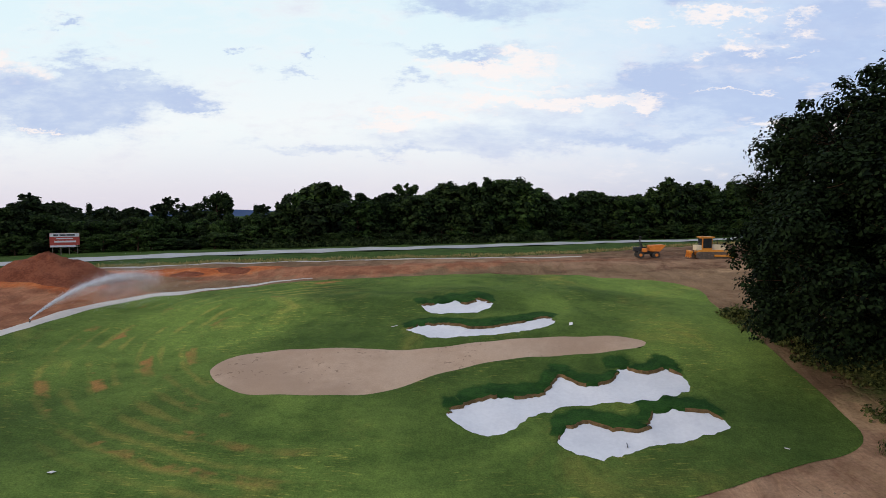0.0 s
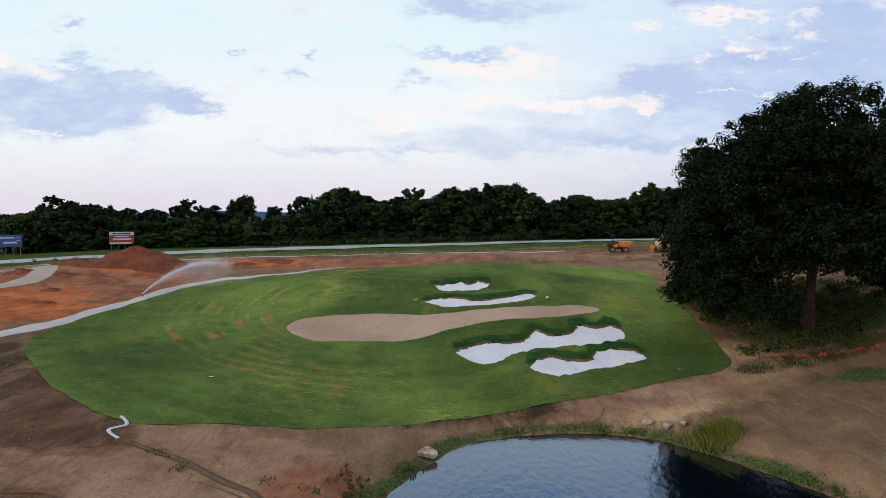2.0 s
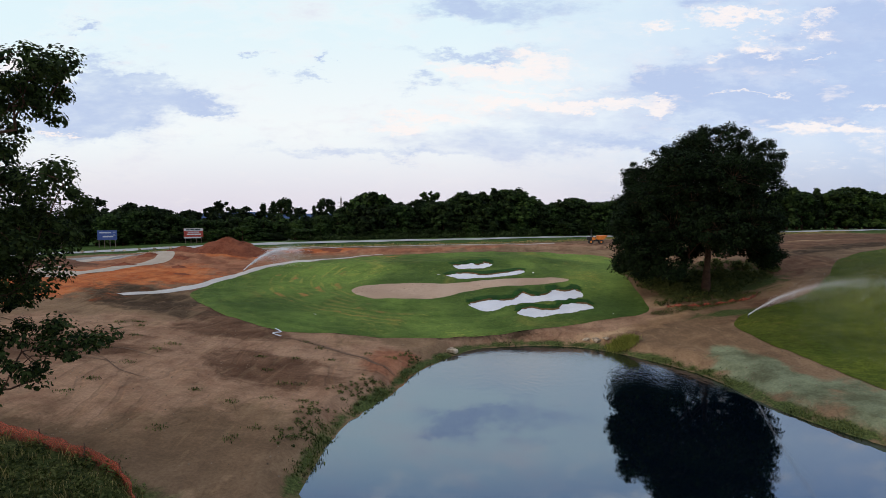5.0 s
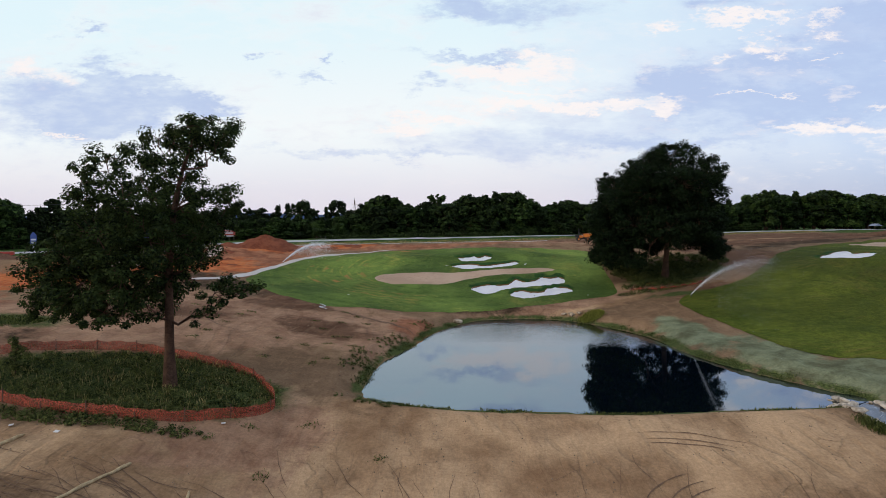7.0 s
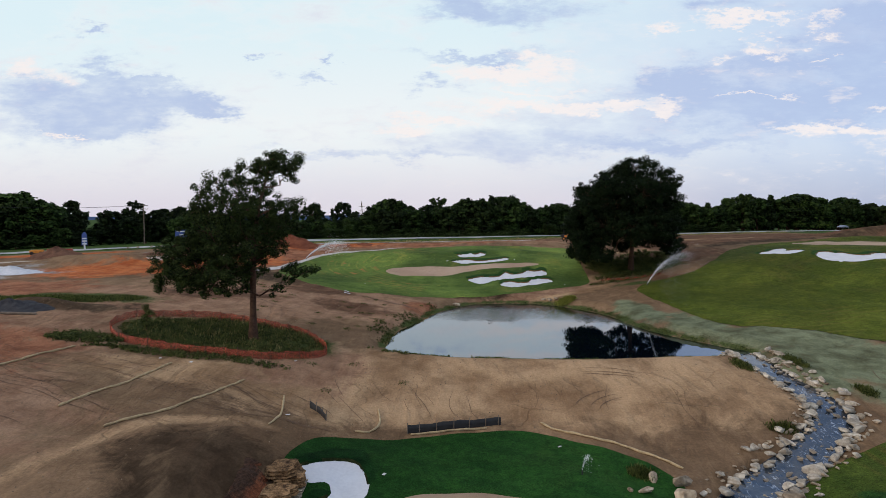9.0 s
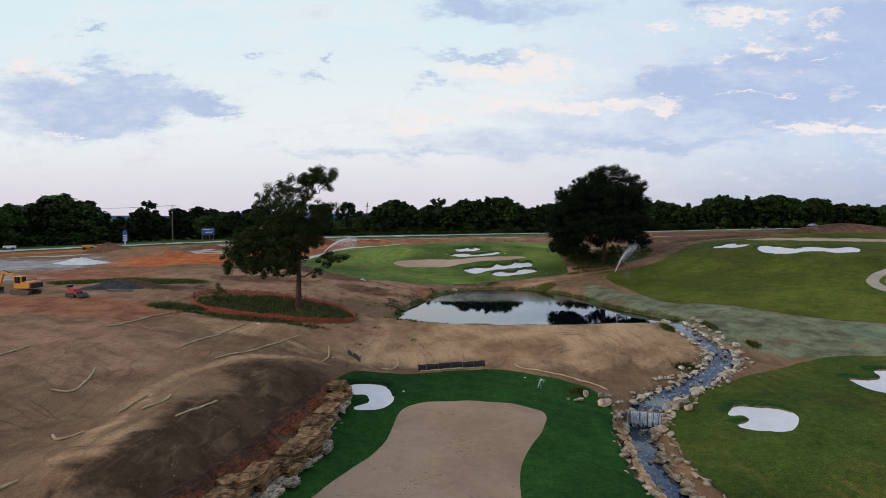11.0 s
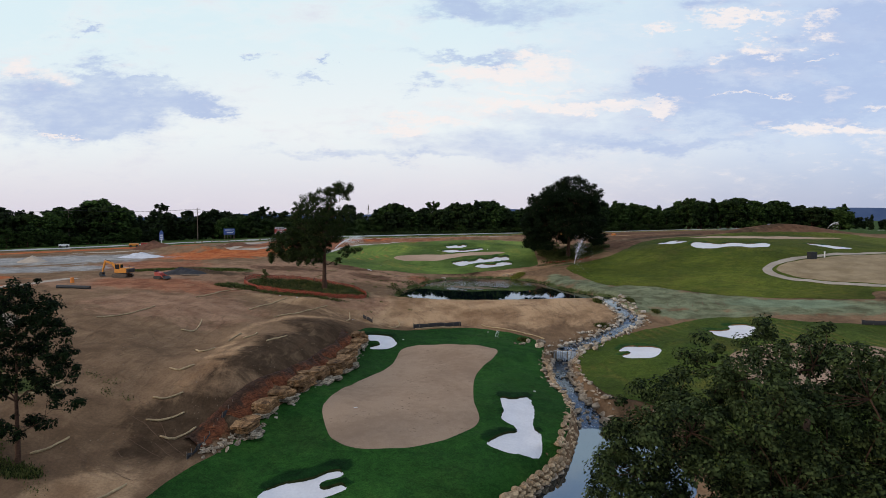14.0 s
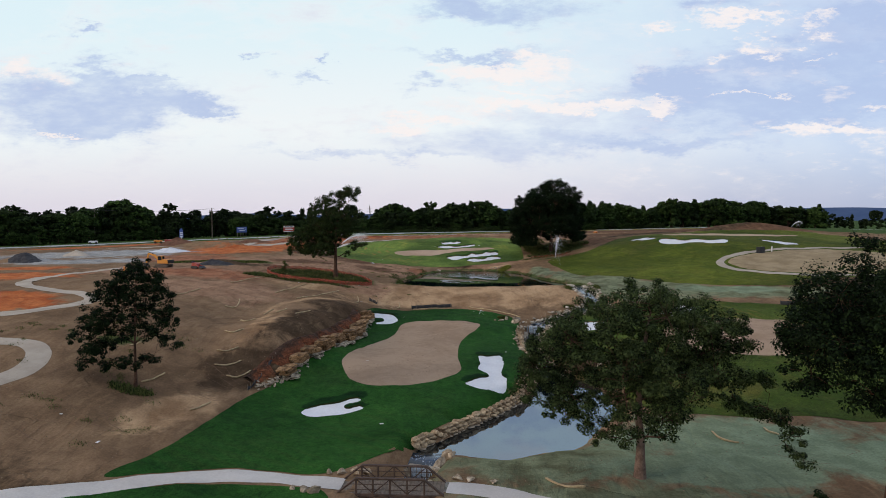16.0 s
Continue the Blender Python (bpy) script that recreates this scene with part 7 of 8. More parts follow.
fence("silt_fence", [(-11.6, -31.9), (-10.6, -32.6), (-9.8, -33.8)], 0.7, SILT_CLOTH, TIMBER, 1.0, "short torn black silt fence on bare soil", "silt fence", 0.2)
fence("silt_fence", [(-17.2, -74.2), (-17.5, -76.5), (-17.6, -79), (-18.0, -82.0)], 0.55, SILT_CLOTH, TIMBER, 1.2, "crumpled black silt fence beside the rock ledge", "silt fence", 0.3)
fence("silt_fence", [(62.5, -41.0), (65.2, -42.0), (68, -43.2)], 0.75, SILT_CLOTH, TIMBER, 1.6, "black silt fence along the seeded bank", "silt fence")


# ---- machines ----
def excavator(x, y, turn):
    root = thing("excavator", (x, y, at_ground(x, y)), "yellow tracked excavator parked with its boom folded down", "excavator", "", turn)
    for s in (-1, 1):
        part("track", prism(track_shape(3.3, 0.72), 0.5, 0.03), DUSTY_STEEL, root).location = (0, s * 0.95, 0)
    part("undercarriage", box((1.6, 1.5, 0.4), (0, 0, 0.55)), DUSTY_STEEL, root)
    body = part("body", prism([(-1.75, 0.95), (1.05, 0.95), (1.1, 1.45), (-0.2, 1.55), (-0.3, 1.95), (-1.6, 1.95), (-1.8, 1.5)], 2.2, 0.06), YELLOW, root)
    part("counterweight", box((0.5, 2.2, 0.8), (-1.75, 0, 1.4), bevel=0.12), BLACK_STEEL, root)
    cab = part("cab", box((1.3, 0.95, 1.45), (0.35, 0.6, 2.05), bevel=0.08), YELLOW, root)
    part("side_window", box((1.0, 0.04, 0.95), (0.35, 1.085, 2.2), bevel=0.01), CAB_GLASS, cab)
    part("side_window", box((1.0, 0.04, 0.95), (0.35, 0.115, 2.2), bevel=0.01), CAB_GLASS, cab)
    part("windscreen", box((0.04, 0.75, 1.1), (1.01, 0.6, 2.15), bevel=0.01), CAB_GLASS, cab)
    part("rear_window", box((0.04, 0.75, 0.7), (-0.31, 0.6, 2.3), bevel=0.01), CAB_GLASS, cab)
    part("boom", prism([(0.8, 1.2), (1.1, 1.05), (2.5, 2.6), (4.1, 3.05), (4.0, 3.35), (2.3, 3.0)], 0.38, 0.03), YELLOW, root).location = (0, -0.15, 0)
    part("stick", prism([(4.15, 3.4), (3.8, 3.2), (4.55, 0.9), (4.8, 0.95)], 0.30, 0.03), YELLOW, root).location = (0, -0.15, 0)
    part("boom_cylinder", rod((1.3, -0.15, 1.1), (2.5, -0.15, 2.55), 0.08), BLACK_STEEL, root)
    part("stick_cylinder", rod((2.7, -0.15, 3.15), (3.95, -0.15, 3.5), 0.07), BLACK_STEEL, root)
    part("bucket", prism([(4.4, 0.95), (4.95, 1.0), (5.15, 0.5), (4.9, 0.05), (4.3, 0.12), (4.5, 0.5)], 0.95, 0.03), BLACK_STEEL, root).location = (0, -0.15, 0)
    part("exhaust", rod((-1.2, -0.6, 1.9), (-1.2, -0.6, 2.35), 0.05), BLACK_STEEL, root)
    return root


def dumper(x, y, turn):
    root = thing("site_dumper", (x, y, at_ground(x, y)), "small orange site dumper with a roll bar and front skip", "dumper", "", turn)
    part("chassis", box((2.8, 0.9, 0.4), (0, 0, 0.75), bevel=0.05), BLACK_STEEL, root)
    for px in (-1.0, 1.05):
        for s in (-1, 1):
            w = part("wheel", disc((px, s * 0.8, 0.48), 0.48, 0.36), RUBBER, root)
            part("hub", disc((px, s * 0.96, 0.48), 0.2, 0.08, bevel=0), ORANGE, w)
    part("skip", prism([(0.25, 0.95), (1.5, 0.95), (2.25, 1.75), (2.1, 1.85), (0.1, 1.75)], 1.7, 0.05), ORANGE, root)
    part("engine_hood", box((1.0, 1.1, 0.6), (-1.3, 0, 1.2), bevel=0.1), BLACK_STEEL, root)
    part("seat", prism([(-0.75, 1.35), (-0.2, 1.35), (-0.2, 1.5), (-0.6, 1.52), (-0.72, 2.0), (-0.85, 2.0)], 0.55, 0.03), BLACK_STEEL, root)
    part("side_panel", box((0.7, 1.3, 0.55), (-0.45, 0, 1.1), bevel=0.06), ORANGE, root)
    for s in (-1, 1):
        part("roll_post", rod((-0.95, s * 0.45, 1.3), (-0.9, s * 0.4, 2.95), 0.05), BLACK_STEEL, root)
    part("roll_bar", rod((-0.9, -0.42, 2.93), (-0.9, 0.42, 2.93), 0.05), BLACK_STEEL, root)
    part("steering_column", rod((-0.05, 0, 1.4), (-0.2, 0, 1.9), 0.04), BLACK_STEEL, root)
    return root


def dozer(x, y, turn):
    root = thing("bulldozer", (x, y, at_ground(x, y)), "cream and yellow crawler dozer with a rear ripper", "bulldozer", "", turn)
    for s in (-1, 1):
        part("track", prism(track_shape(3.9, 0.95), 0.6, 0.03), DUSTY_STEEL, root).location = (0, s * 1.0, 0)
    part("hull", box((3.2, 1.5, 0.7), (0, 0, 0.85), bevel=0.06), YELLOW, root)
    part("engine_hood", prism([(0.1, 1.0), (1.9, 1.0), (1.9, 1.8), (0.1, 1.95)], 1.15, 0.06), CREAM, root)
    cab = part("cab", prism([(-1.15, 1.1), (0.1, 1.1), (0.2, 2.75), (-1.1, 2.75)], 1.5, 0.06), YELLOW, root)
    for s in (-1, 1):
        part("side_window", box((1.08, 0.04, 1.25), (-0.48, s * 0.765, 2.05), bevel=0.01), CAB_GLASS, cab)
    part("rear_window", box((0.04, 1.3, 1.2), (-1.16, 0, 2.05), bevel=0.01), CAB_GLASS, cab)
    part("windscreen", box((0.04, 1.2, 0.9), (0.19, 0, 2.2), bevel=0.01), CAB_GLASS, cab)
    part("roof", box((1.7, 1.8, 0.16), (-0.45, 0, 2.83), bevel=0.05), YELLOW, root)
    part("fuel_tank", box((0.7, 1.4, 0.7), (-1.5, 0, 1.45), bevel=0.1), CREAM, root)
    part("blade", prism([(2.5, 0.1), (2.75, 0.15), (2.6, 0.6), (2.75, 1.15), (2.6, 1.2), (2.42, 0.6)], 3.2, 0.02), YELLOW, root)
    for s in (-1, 1):
        part("push_arm", box((2.4, 0.16, 0.25), (1.4, s * 1.42, 0.5), bevel=0.03), YELLOW, root)
    part("ripper_beam", box((0.3, 1.8, 0.3), (-2.45, 0, 0.95), bevel=0.04), YELLOW, root)
    for s in (-1, 0, 1):
        part("ripper_tooth", prism([(-2.6, 1.1), (-2.4, 1.1), (-2.5, 0.3), (-2.75, 0.15)], 0.12, 0.01), ORANGE, root).location = (0, s * 0.75, 0)
    part("exhaust", rod((1.1, 0.2, 1.8), (1.1, 0.2, 2.5), 0.06), BLACK_STEEL, root)
    return root


def track_loader(x, y, turn):
    root = thing("track_loader", (x, y, at_ground(x, y)), "small red tracked loader resting on bare soil", "loader", "", turn)
    for s in (-1, 1):
        part("track", prism(track_shape(1.7, 0.5), 0.32, 0.02), RUBBER, root).location = (0, s * 0.6, 0)
    part("body", prism([(-0.9, 0.5), (0.6, 0.5), (0.5, 1.0), (-0.2, 1.15), (-0.9, 1.2)], 0.95, 0.05), RED_PAINT, root)
    part("control_panel", box((0.3, 0.8, 0.35), (-0.85, 0, 1.3), bevel=0.05), BLACK_STEEL, root)
    for s in (-1, 1):
        part("lift_arm", prism([(-0.7, 1.0), (-0.6, 1.15), (0.9, 0.6), (1.3, 0.3), (1.2, 0.2), (0.8, 0.45)], 0.12, 0.02), RED_PAINT, root).location = (0, s * 0.56, 0)
    part("bucket", prism([(1.2, 0.05), (1.9, 0.05), (1.95, 0.1), (1.35, 0.55), (1.15, 0.5)], 1.3, 0.02), BLACK_STEEL, root)
    return root


excavator(-56.0, -23.4, 172)
track_loader(-48.4, -25.0, -20)
bpy.data.objects["excavator"].scale = (0.88, 0.88, 0.88)
dumper(29.8, 80.4, -6)
dozer(37.0, 77.8, -4)


def pile(name, x, y, rx, ry, tall, mat, label, seed, category="stockpile"):
    r = np.random.default_rng(seed)
    v, f, n, rings = [], [], 52, 18
    for i in range(rings + 1):
        u = i / rings
        for k in range(n):
            a = 2 * math.pi * k / n
            w = 1 + 0.12 * math.sin(2 * a + seed) + 0.08 * math.sin(5 * a) + r.normal() * 0.02
            px, py = x + rx * u * w * math.cos(a), y + ry * u * w * math.sin(a)
            v.append((px - x, py - y, at_ground(px, py) - at_ground(x, y) - 0.06 + tall * ((1 - u) ** 1.15 * (1 + r.normal() * 0.03) + 0.16 * min(1.0, 4 - 4 * u) * (noise.noise((px * 0.55, py * 0.55, seed)) + 0.6 * noise.noise((px * 1.5, py * 1.5, seed))))))
    f = [(i * n + k, (i + 1) * n + k, (i + 1) * n + (k + 1) % n, i * n + (k + 1) % n) for i in range(rings) for k in range(n)]
    ob = raw(name, v, f, mat, None, "", True)
    ob.location = (x, y, at_ground(x, y))
    return tagged(ob, label, category)


pile("soil_mound", -41, 65.5, 7.5, 5.0, 2.7, CLAY_PILE, "steep red clay mound beside the turf", 8, "soil mound")
pile("soil_mound", -48.5, 63.5, 4.5, 3.0, 1.0, CLAY_PILE, "low red clay mound beside the turf", 9, "soil mound")
for i, (cx, cy, rx, up) in enumerate(((-36.5, 67.5, 2.4, 0.5), (-33.5, 70, 2.0, 0.45), (-46, 57, 1.8, 0.4), (-43.5, 50.5, 1.6, 0.4), (-52, 57.5, 2.2, 0.6), (-40.5, 45, 1.5, 0.3), (-29, 72.5, 2.4, 0.4), (-52, 50, 2.2, 0.5), (-24, 74.5, 2.6, 0.4))):
    pile("clay_heap", cx, cy, rx, rx * 0.7, up, CLAY_PILE, "small broken heap of red clay on bare soil", 20 + i, "soil heap")["group"] = "red clay heaps"
pile("dark_stockpile", -48.2, -17.6, 4.2, 2.6, 1.3, DARK_PILE, "low dark stockpile of mulch beside the excavator", 1)
pile("gravel_stockpile", -73.5, 15.5, 5.5, 3.0, 1.3, WHITE_PILE, "low white gravel stockpile on the lot", 2)
pile("gravel_stockpile", -92.5, -14, 4.2, 2.6, 1.5, DARK_PILE, "small grey gravel stockpile on the lot", 3)
pile("sand_stockpile", -93.5, 6, 4.0, 2.6, 1.6, PALE_SAND, "small pale sand stockpile on the lot", 4)
pile("soil_stockpile", -84, 43, 7.5, 4.5, 2.4, BROWN_PILE, "long brown soil stockpile by the highway", 5)
pile("soil_stockpile", -62.7, 49, 7, 3, 1.2, BROWN_PILE, "low brown soil stockpile by the highway", 6)


def log_thing(name, a, b, r, mat, label, category):
    za, zb = at_ground(*a), at_ground(*b)
    ob = part(name, rod((0, 0, r * 0.85), (b[0] - a[0], b[1] - a[1], zb - za + r * 0.85), r, sides=12), mat, None)
    ob.location = (*a, za)
    return tagged(ob, label, category)


log_thing("plastic_pipe", (-57.6, -38.7), (-52.6, -38.4), 0.28, PIPE_BLACK, "black corrugated drain pipe lying on the soil", "pipe")
log_thing("timber_log", (-47.2, -20.0), (-43.8, -19.5), 0.14, TIMBER, "grey timber lying on bare soil", "timber")
ob = part("road_barrel", rod((0, 0, 0), (0, 0, 0.9), 0.32, 0.26, 14), ORANGE, None)
ob.location = (-59.1, -32.7, at_ground(-59.1, -32.7))
tagged(ob, "orange traffic barrel standing on the soil", "barrel")


# ---- signs, poles, roadside ----
def letter_bar(parent, w, h, at, mat):
    return part("lettering", box((w, 0.02, h), at, bevel=0), mat, parent)


def billboard(x, y, turn, wide, tall, up, panel_mat, bars, label):
    root = thing("billboard", (x, y, at_ground(x, y)), label, "billboard", "", turn)
    for i in range(4):
        part("post", box((0.16, 0.16, up + tall * 0.9), ((i - 1.5) * wide / 3.6, 0.14, (up + tall * 0.9) / 2 - 0.2), bevel=0.02), TIMBER, root)
    panel = part("panel", box((wide, 0.12, tall), (0, 0, up + tall / 2), bevel=0.02), panel_mat, root)
    for w, h, px, pz, mat in bars:
        letter_bar(panel, w, h, (px, -0.072, up + pz), mat)
    return root


billboard(-66.6, 108.8, 28, 5.4, 3.0, 1.5, SIGN_RED, [(5.3, 0.75, 0, 2.58, SIGN_WHITE), (5.3, 0.4, 0, 0.22, SIGN_WHITE), (3.0, 0.24, 0, 1.85, SIGN_WHITE), (3.9, 0.36, 0.1, 1.2, SIGN_WHITE)]
          , "red and white roadside billboard on timber posts")
for px, w in ((-1.55, 0.9), (-0.35, 1.1), (1.1, 1.5)):
    ob = letter_bar(bpy.data.objects["billboard"], w, 0.34, (px, -0.10, 1.5 + 2.58), SIGN_INK)
bpy.data.objects["billboard"].scale = (0.86, 0.86, 0.86)
billboard(-83.7, 99.6, 36, 4.2, 2.3, 1.9, SIGN_BLUE, [(2.5, 0.28, -0.4, 1.75, SIGN_WHITE), (2.2, 0.34, 0.15, 0.8, SIGN_WHITE), (0.6, 0.12, 1.5, 1.85, SIGN_WHITE), (0.6, 0.12, 1.5, 1.15, SIGN_WHITE)],
          "blue roadside billboard on posts")
tot = thing("pylon_sign", (-95.3, 69.8, at_ground(-95.3, 69.8)), "tall narrow blue and white roadside sign", "sign", "", 30)
part("column", box((0.5, 0.4, 2.0), (0, 0, 1.0), bevel=0.03), SIGN_WHITE, tot)
p1 = part("panel", prism([(-0.9, 1.2), (0.9, 1.2), (0.75, 4.2), (0.2, 4.9), (-0.2, 4.9), (-0.75, 4.2)], 0.4, 0.02), SIGN_BLUE, tot)
for k in range(3):
    letter_bar(p1, 1.3, 0.4, (0, -0.22, 1.6 + 0.75 * k), SIGN_WHITE)


tot.scale = (0.75, 0.8, 0.9)


def power_pole(x, y, tall, turn):
    root = thing("utility_pole", (x, y, at_ground(x, y)), "weathered timber utility pole with crossarms", "utility pole", "poles along the highway", turn)
    part("pole", rod((0, 0, -0.3), (0, 0, tall), 0.19, 0.12), TIMBER, root)
    for k, z in enumerate((tall - 0.5, tall - 1.6)):
        arm = part("crossarm", box((2.4, 0.12, 0.14), (0, 0.16, z), bevel=0.01), TIMBER, root)
        for px in (-1.1, -0.4, 0.4, 1.1):
            part("insulator", rod((px, 0.16, z + 0.06), (px, 0.16, z + 0.28), 0.05, 0.04, 8), SIGN_WHITE, arm)
    return root


POLES = [(-175, 62, 13), (-136, 84, 13), (-97.7, 103.5, 12.5)]
for x, y, h in POLES:
    power_pole(x, y, h, 28)
for (xa, ya, ha), (xb, yb, hb) in zip(POLES, POLES[1:]):
    za, zb = at_ground(xa, ya) + ha - 0.35, at_ground(xb, yb) + hb - 0.35
    for k, o in enumerate((-1.1, 1.1)):
        pts = [(xa + (xb - xa) * u + o, ya + (yb - ya) * u, za + (zb - za) * u - 3.2 * u * (1 - u)) for u in np.linspace(0, 1, 14)]
        tagged(raw("power_line", *tube(pts, [0.03] * 14, 5), BLACK_STEEL), "thin black sagging power line between poles", "cable", "power lines")
pyl = thing("transmission_tower", (-41.6, 178, at_ground(-41.6, 178)), "thin steel transmission tower above the trees", "pylon", "", 20)
for sx_, sy_ in ((-1, -1), (1, -1), (1, 1), (-1, 1)):
    part("leg", rod((sx_ * 0.9, sy_ * 0.9, 0), (sx_ * 0.2, sy_ * 0.2, 17.5), 0.09, sides=5), DUSTY_STEEL, pyl)
for z in (11.5, 13.5, 15.5):
    part("crossarm", rod((-1.9, 0, z), (1.9, 0, z), 0.08, sides=5), DUSTY_STEEL, pyl)
part("mast", rod((0, 0, 15), (0, 0, 18.5), 0.12, sides=5), DUSTY_STEEL, pyl)
pyl.scale = (0.7, 0.7, 0.78)

box_ob = thing("utility_cabinet", (81.6, 4.2, at_ground(81.6, 4.2)), "black steel utility cabinet beside the ring path", "utility box", "", 10)
part("cabinet", box((1.5, 1.2, 1.5), (0, 0, 0.75), bevel=0.05), BLACK_STEEL, box_ob)
part("lid", box((1.56, 1.26, 0.08), (0, 0, 1.53), bevel=0.02), BLACK_STEEL, box_ob)
vent = thing("vent_post", (84.8, 5.0, at_ground(84.8, 5.0)), "short white vent post by the path", "post")
part("post", rod((0, 0, 0), (0, 0, 1.4), 0.14, sides=10), SIGN_WHITE, vent)
tent = thing("canopy", (156, 166, at_ground(156, 166)), "small white gabled shelter roof beyond the highway", "shelter", "", 15)
part("roof", prism([(-3.6, 1.9), (0, 3.2), (3.6, 1.9)], 5.5, 0.03), ROOF_BLUE, tent)
tent.scale = (0.5, 0.5, 0.7)
for sx_ in (-3.8, 3.8):
    for sy_ in (-2.4, 2.4):
        part("post", rod((sx_ * 0.85, sy_, 0), (sx_ * 0.85, sy_, 2.0), 0.08), TIMBER, tent)
for x, y, w, mat, lab in ((-122, 60, 2.8, SIGN_WHITE, "pale parked trailer beside the highway"), (-95, 52, 2.6, YELLOW, "small yellow machine beside the soil pile"), (-91, 54, 5.0, RED_PAINT, "low red flat trailer beside the soil pile"), (57, 76, 1.6, ORANGE, "small orange drum lying on the bare soil")):
    root = thing("trailer" if w > 2 else "drum", (x, y, at_ground(x, y)), lab, "trailer" if w > 2 else "drum", "", 25)
    if w > 2:
        part("bed", box((w, 1.5, 0.7), (0, 0, 0.8), bevel=0.08), mat, root)
        for px in (-w / 3, w / 3):
            for s in (-1, 1):
                part("wheel", disc((px, s * 0.85, 0.38), 0.38, 0.25), RUBBER, root)
    else:
        part("shell", rod((-0.7, 0, 0.35), (0.7, 0, 0.35), 0.35), mat, root)
# round bales and stones along the verge
verge = np.random.default_rng(77)
for i in range(12):
    u = i / 11
    x, y = -84 + 26 * u + verge.normal() * 0.4, 74 + 13.5 * u - 4 + verge.normal() * 0.3
    boulder(x, y, verge.uniform(0.7, 1.0), ROCK, "pale verge boulder in rough grass", "stones on the verge")


# ---- bridge ----
BZ = -6.15
bridge = thing("footbridge", (0.3, -102.0, BZ), "brown weathered steel truss footbridge over the outlet", "bridge", "", -2)
for k in range(27):
    part("plank", box((0.28, 2.3, 0.07), (-3.9 + 0.3 * k, 0, 0.0), bevel=0.01), TIMBER, bridge)
for s in (-1, 1):
    y = s * 1.2
    part("bottom_chord", box((8.2, 0.14, 0.22), (0, y, -0.1), bevel=0.015), BROWN_STEEL, bridge)
    part("top_chord", box((5.2, 0.26, 0.12), (0, y, 1.22), bevel=0.015), BROWN_STEEL, bridge)
    for e in (-1, 1):
        L = math.hypot(1.5, 1.2)
        part("end_chord", box((L, 0.26, 0.12), (e * 3.32, y, 0.62), (0, e * math.degrees(math.atan2(1.2, 1.5)), 0), bevel=0.015), BROWN_STEEL, bridge)
    for k in range(5):
        part("stanchion", box((0.12, 0.12, 1.2), (-2.6 + 1.3 * k, y, 0.6), bevel=0.01), BROWN_STEEL, bridge)
    for k in range(4):
        L = math.hypot(1.3, 1.1)
        part("brace", box((L, 0.06, 0.08), (-1.95 + 1.3 * k, y, 0.62), (0, (-1 if k % 2 else 1) * math.degrees(math.atan2(1.1, 1.3)), 0), bevel=0.01), BROWN_STEEL, bridge)
    for z in (0.35, 0.75):
        part("rail", box((6.6, 0.04, 0.05), (0, y, z), bevel=0.005), BROWN_STEEL, bridge)
for e in (-1, 1):
    ab = part("abutment", box((0.6, 2.9, 1.6), (e * 4.2, 0, -0.85), bevel=0.08), ROCK_GREY, bridge)

# ---- distance ----
rv, rf, n = [], [], 160
for i in range(n + 1):
    a = radians(-75 + 150 * i / n)
    for k, (rad, zz) in enumerate(((2300, -20), (2500, None), (2900, -20))):
        top = 34 + 14 * math.sin(a * 5 + 0.8) + 7 * math.sin(a * 13) + 3 * math.sin(a * 31) + 22 * math.exp(-((a - 0.58) / 0.16) ** 2)
        rv.append((rad * math.sin(a), rad * math.cos(a), top if zz is None else zz))
rf = [(i * 3 + k, (i + 1) * 3 + k, (i + 1) * 3 + k + 1, i * 3 + k + 1) for i in range(n) for k in range(2)]
tagged(raw("backdrop", rv, rf, RIDGE, None, "", True), "long low blue wooded ridge on the horizon", "hills", kind="structure")

# ---- weeds, reeds and small growth ----
def growth(name, xs, ys, tall, mat, seed, label, leaf=0.14, per=7, lean=0.5):
    """Low rough growth: many narrow blades and leaves rooted on the ground at the given places."""
    r = np.random.default_rng(seed)
    n = len(xs) * per
    x, y = np.repeat(xs, per) + r.normal(size=n) * 0.22, np.repeat(ys, per) + r.normal(size=n) * 0.22
    z = height(x, y)
    h = np.repeat(r.uniform(0.4, 1.0, len(xs)), per) * tall * r.uniform(0.5, 1.1, n)
    a = r.uniform(0, 6.283, n)
    tip = np.c_[np.cos(a), np.sin(a), np.zeros(n)] * (h * lean * r.uniform(0.1, 1.0, n))[:, None]
    side = np.c_[-np.sin(a), np.cos(a), np.zeros(n)] * (leaf * r.uniform(0.5, 1.2, n))[:, None]
    foot = np.c_[x, y, z - 0.03]
    mid = foot + tip * 0.4 + np.c_[np.zeros(n), np.zeros(n), h * 0.55]
    top = foot + tip + np.c_[np.zeros(n), np.zeros(n), h]
    v = np.stack([foot, mid + side * 0.5, top, mid - side * 0.5], 1).reshape(-1, 3)
    k = np.arange(n)[:, None] * 4
    ob = fast_mesh(name, v, np.concatenate([k + [0, 1, 2], k + [0, 2, 3]], 1).reshape(-1, 3), mat, None)
    return tagged(ob, label, "plants", kind="stuff")


def scatter(cx, cy, rx, ry, n, seed, turn=0.0):
    r = np.random.default_rng(seed)
    a, u = r.uniform(0, 6.283, n), np.sqrt(r.uniform(0, 1, n))
    px, py = rx * u * np.cos(a), ry * u * np.sin(a)
    c, s = math.cos(radians(turn)), math.sin(radians(turn))
    return cx + px * c - py * s, cy + px * s + py * c


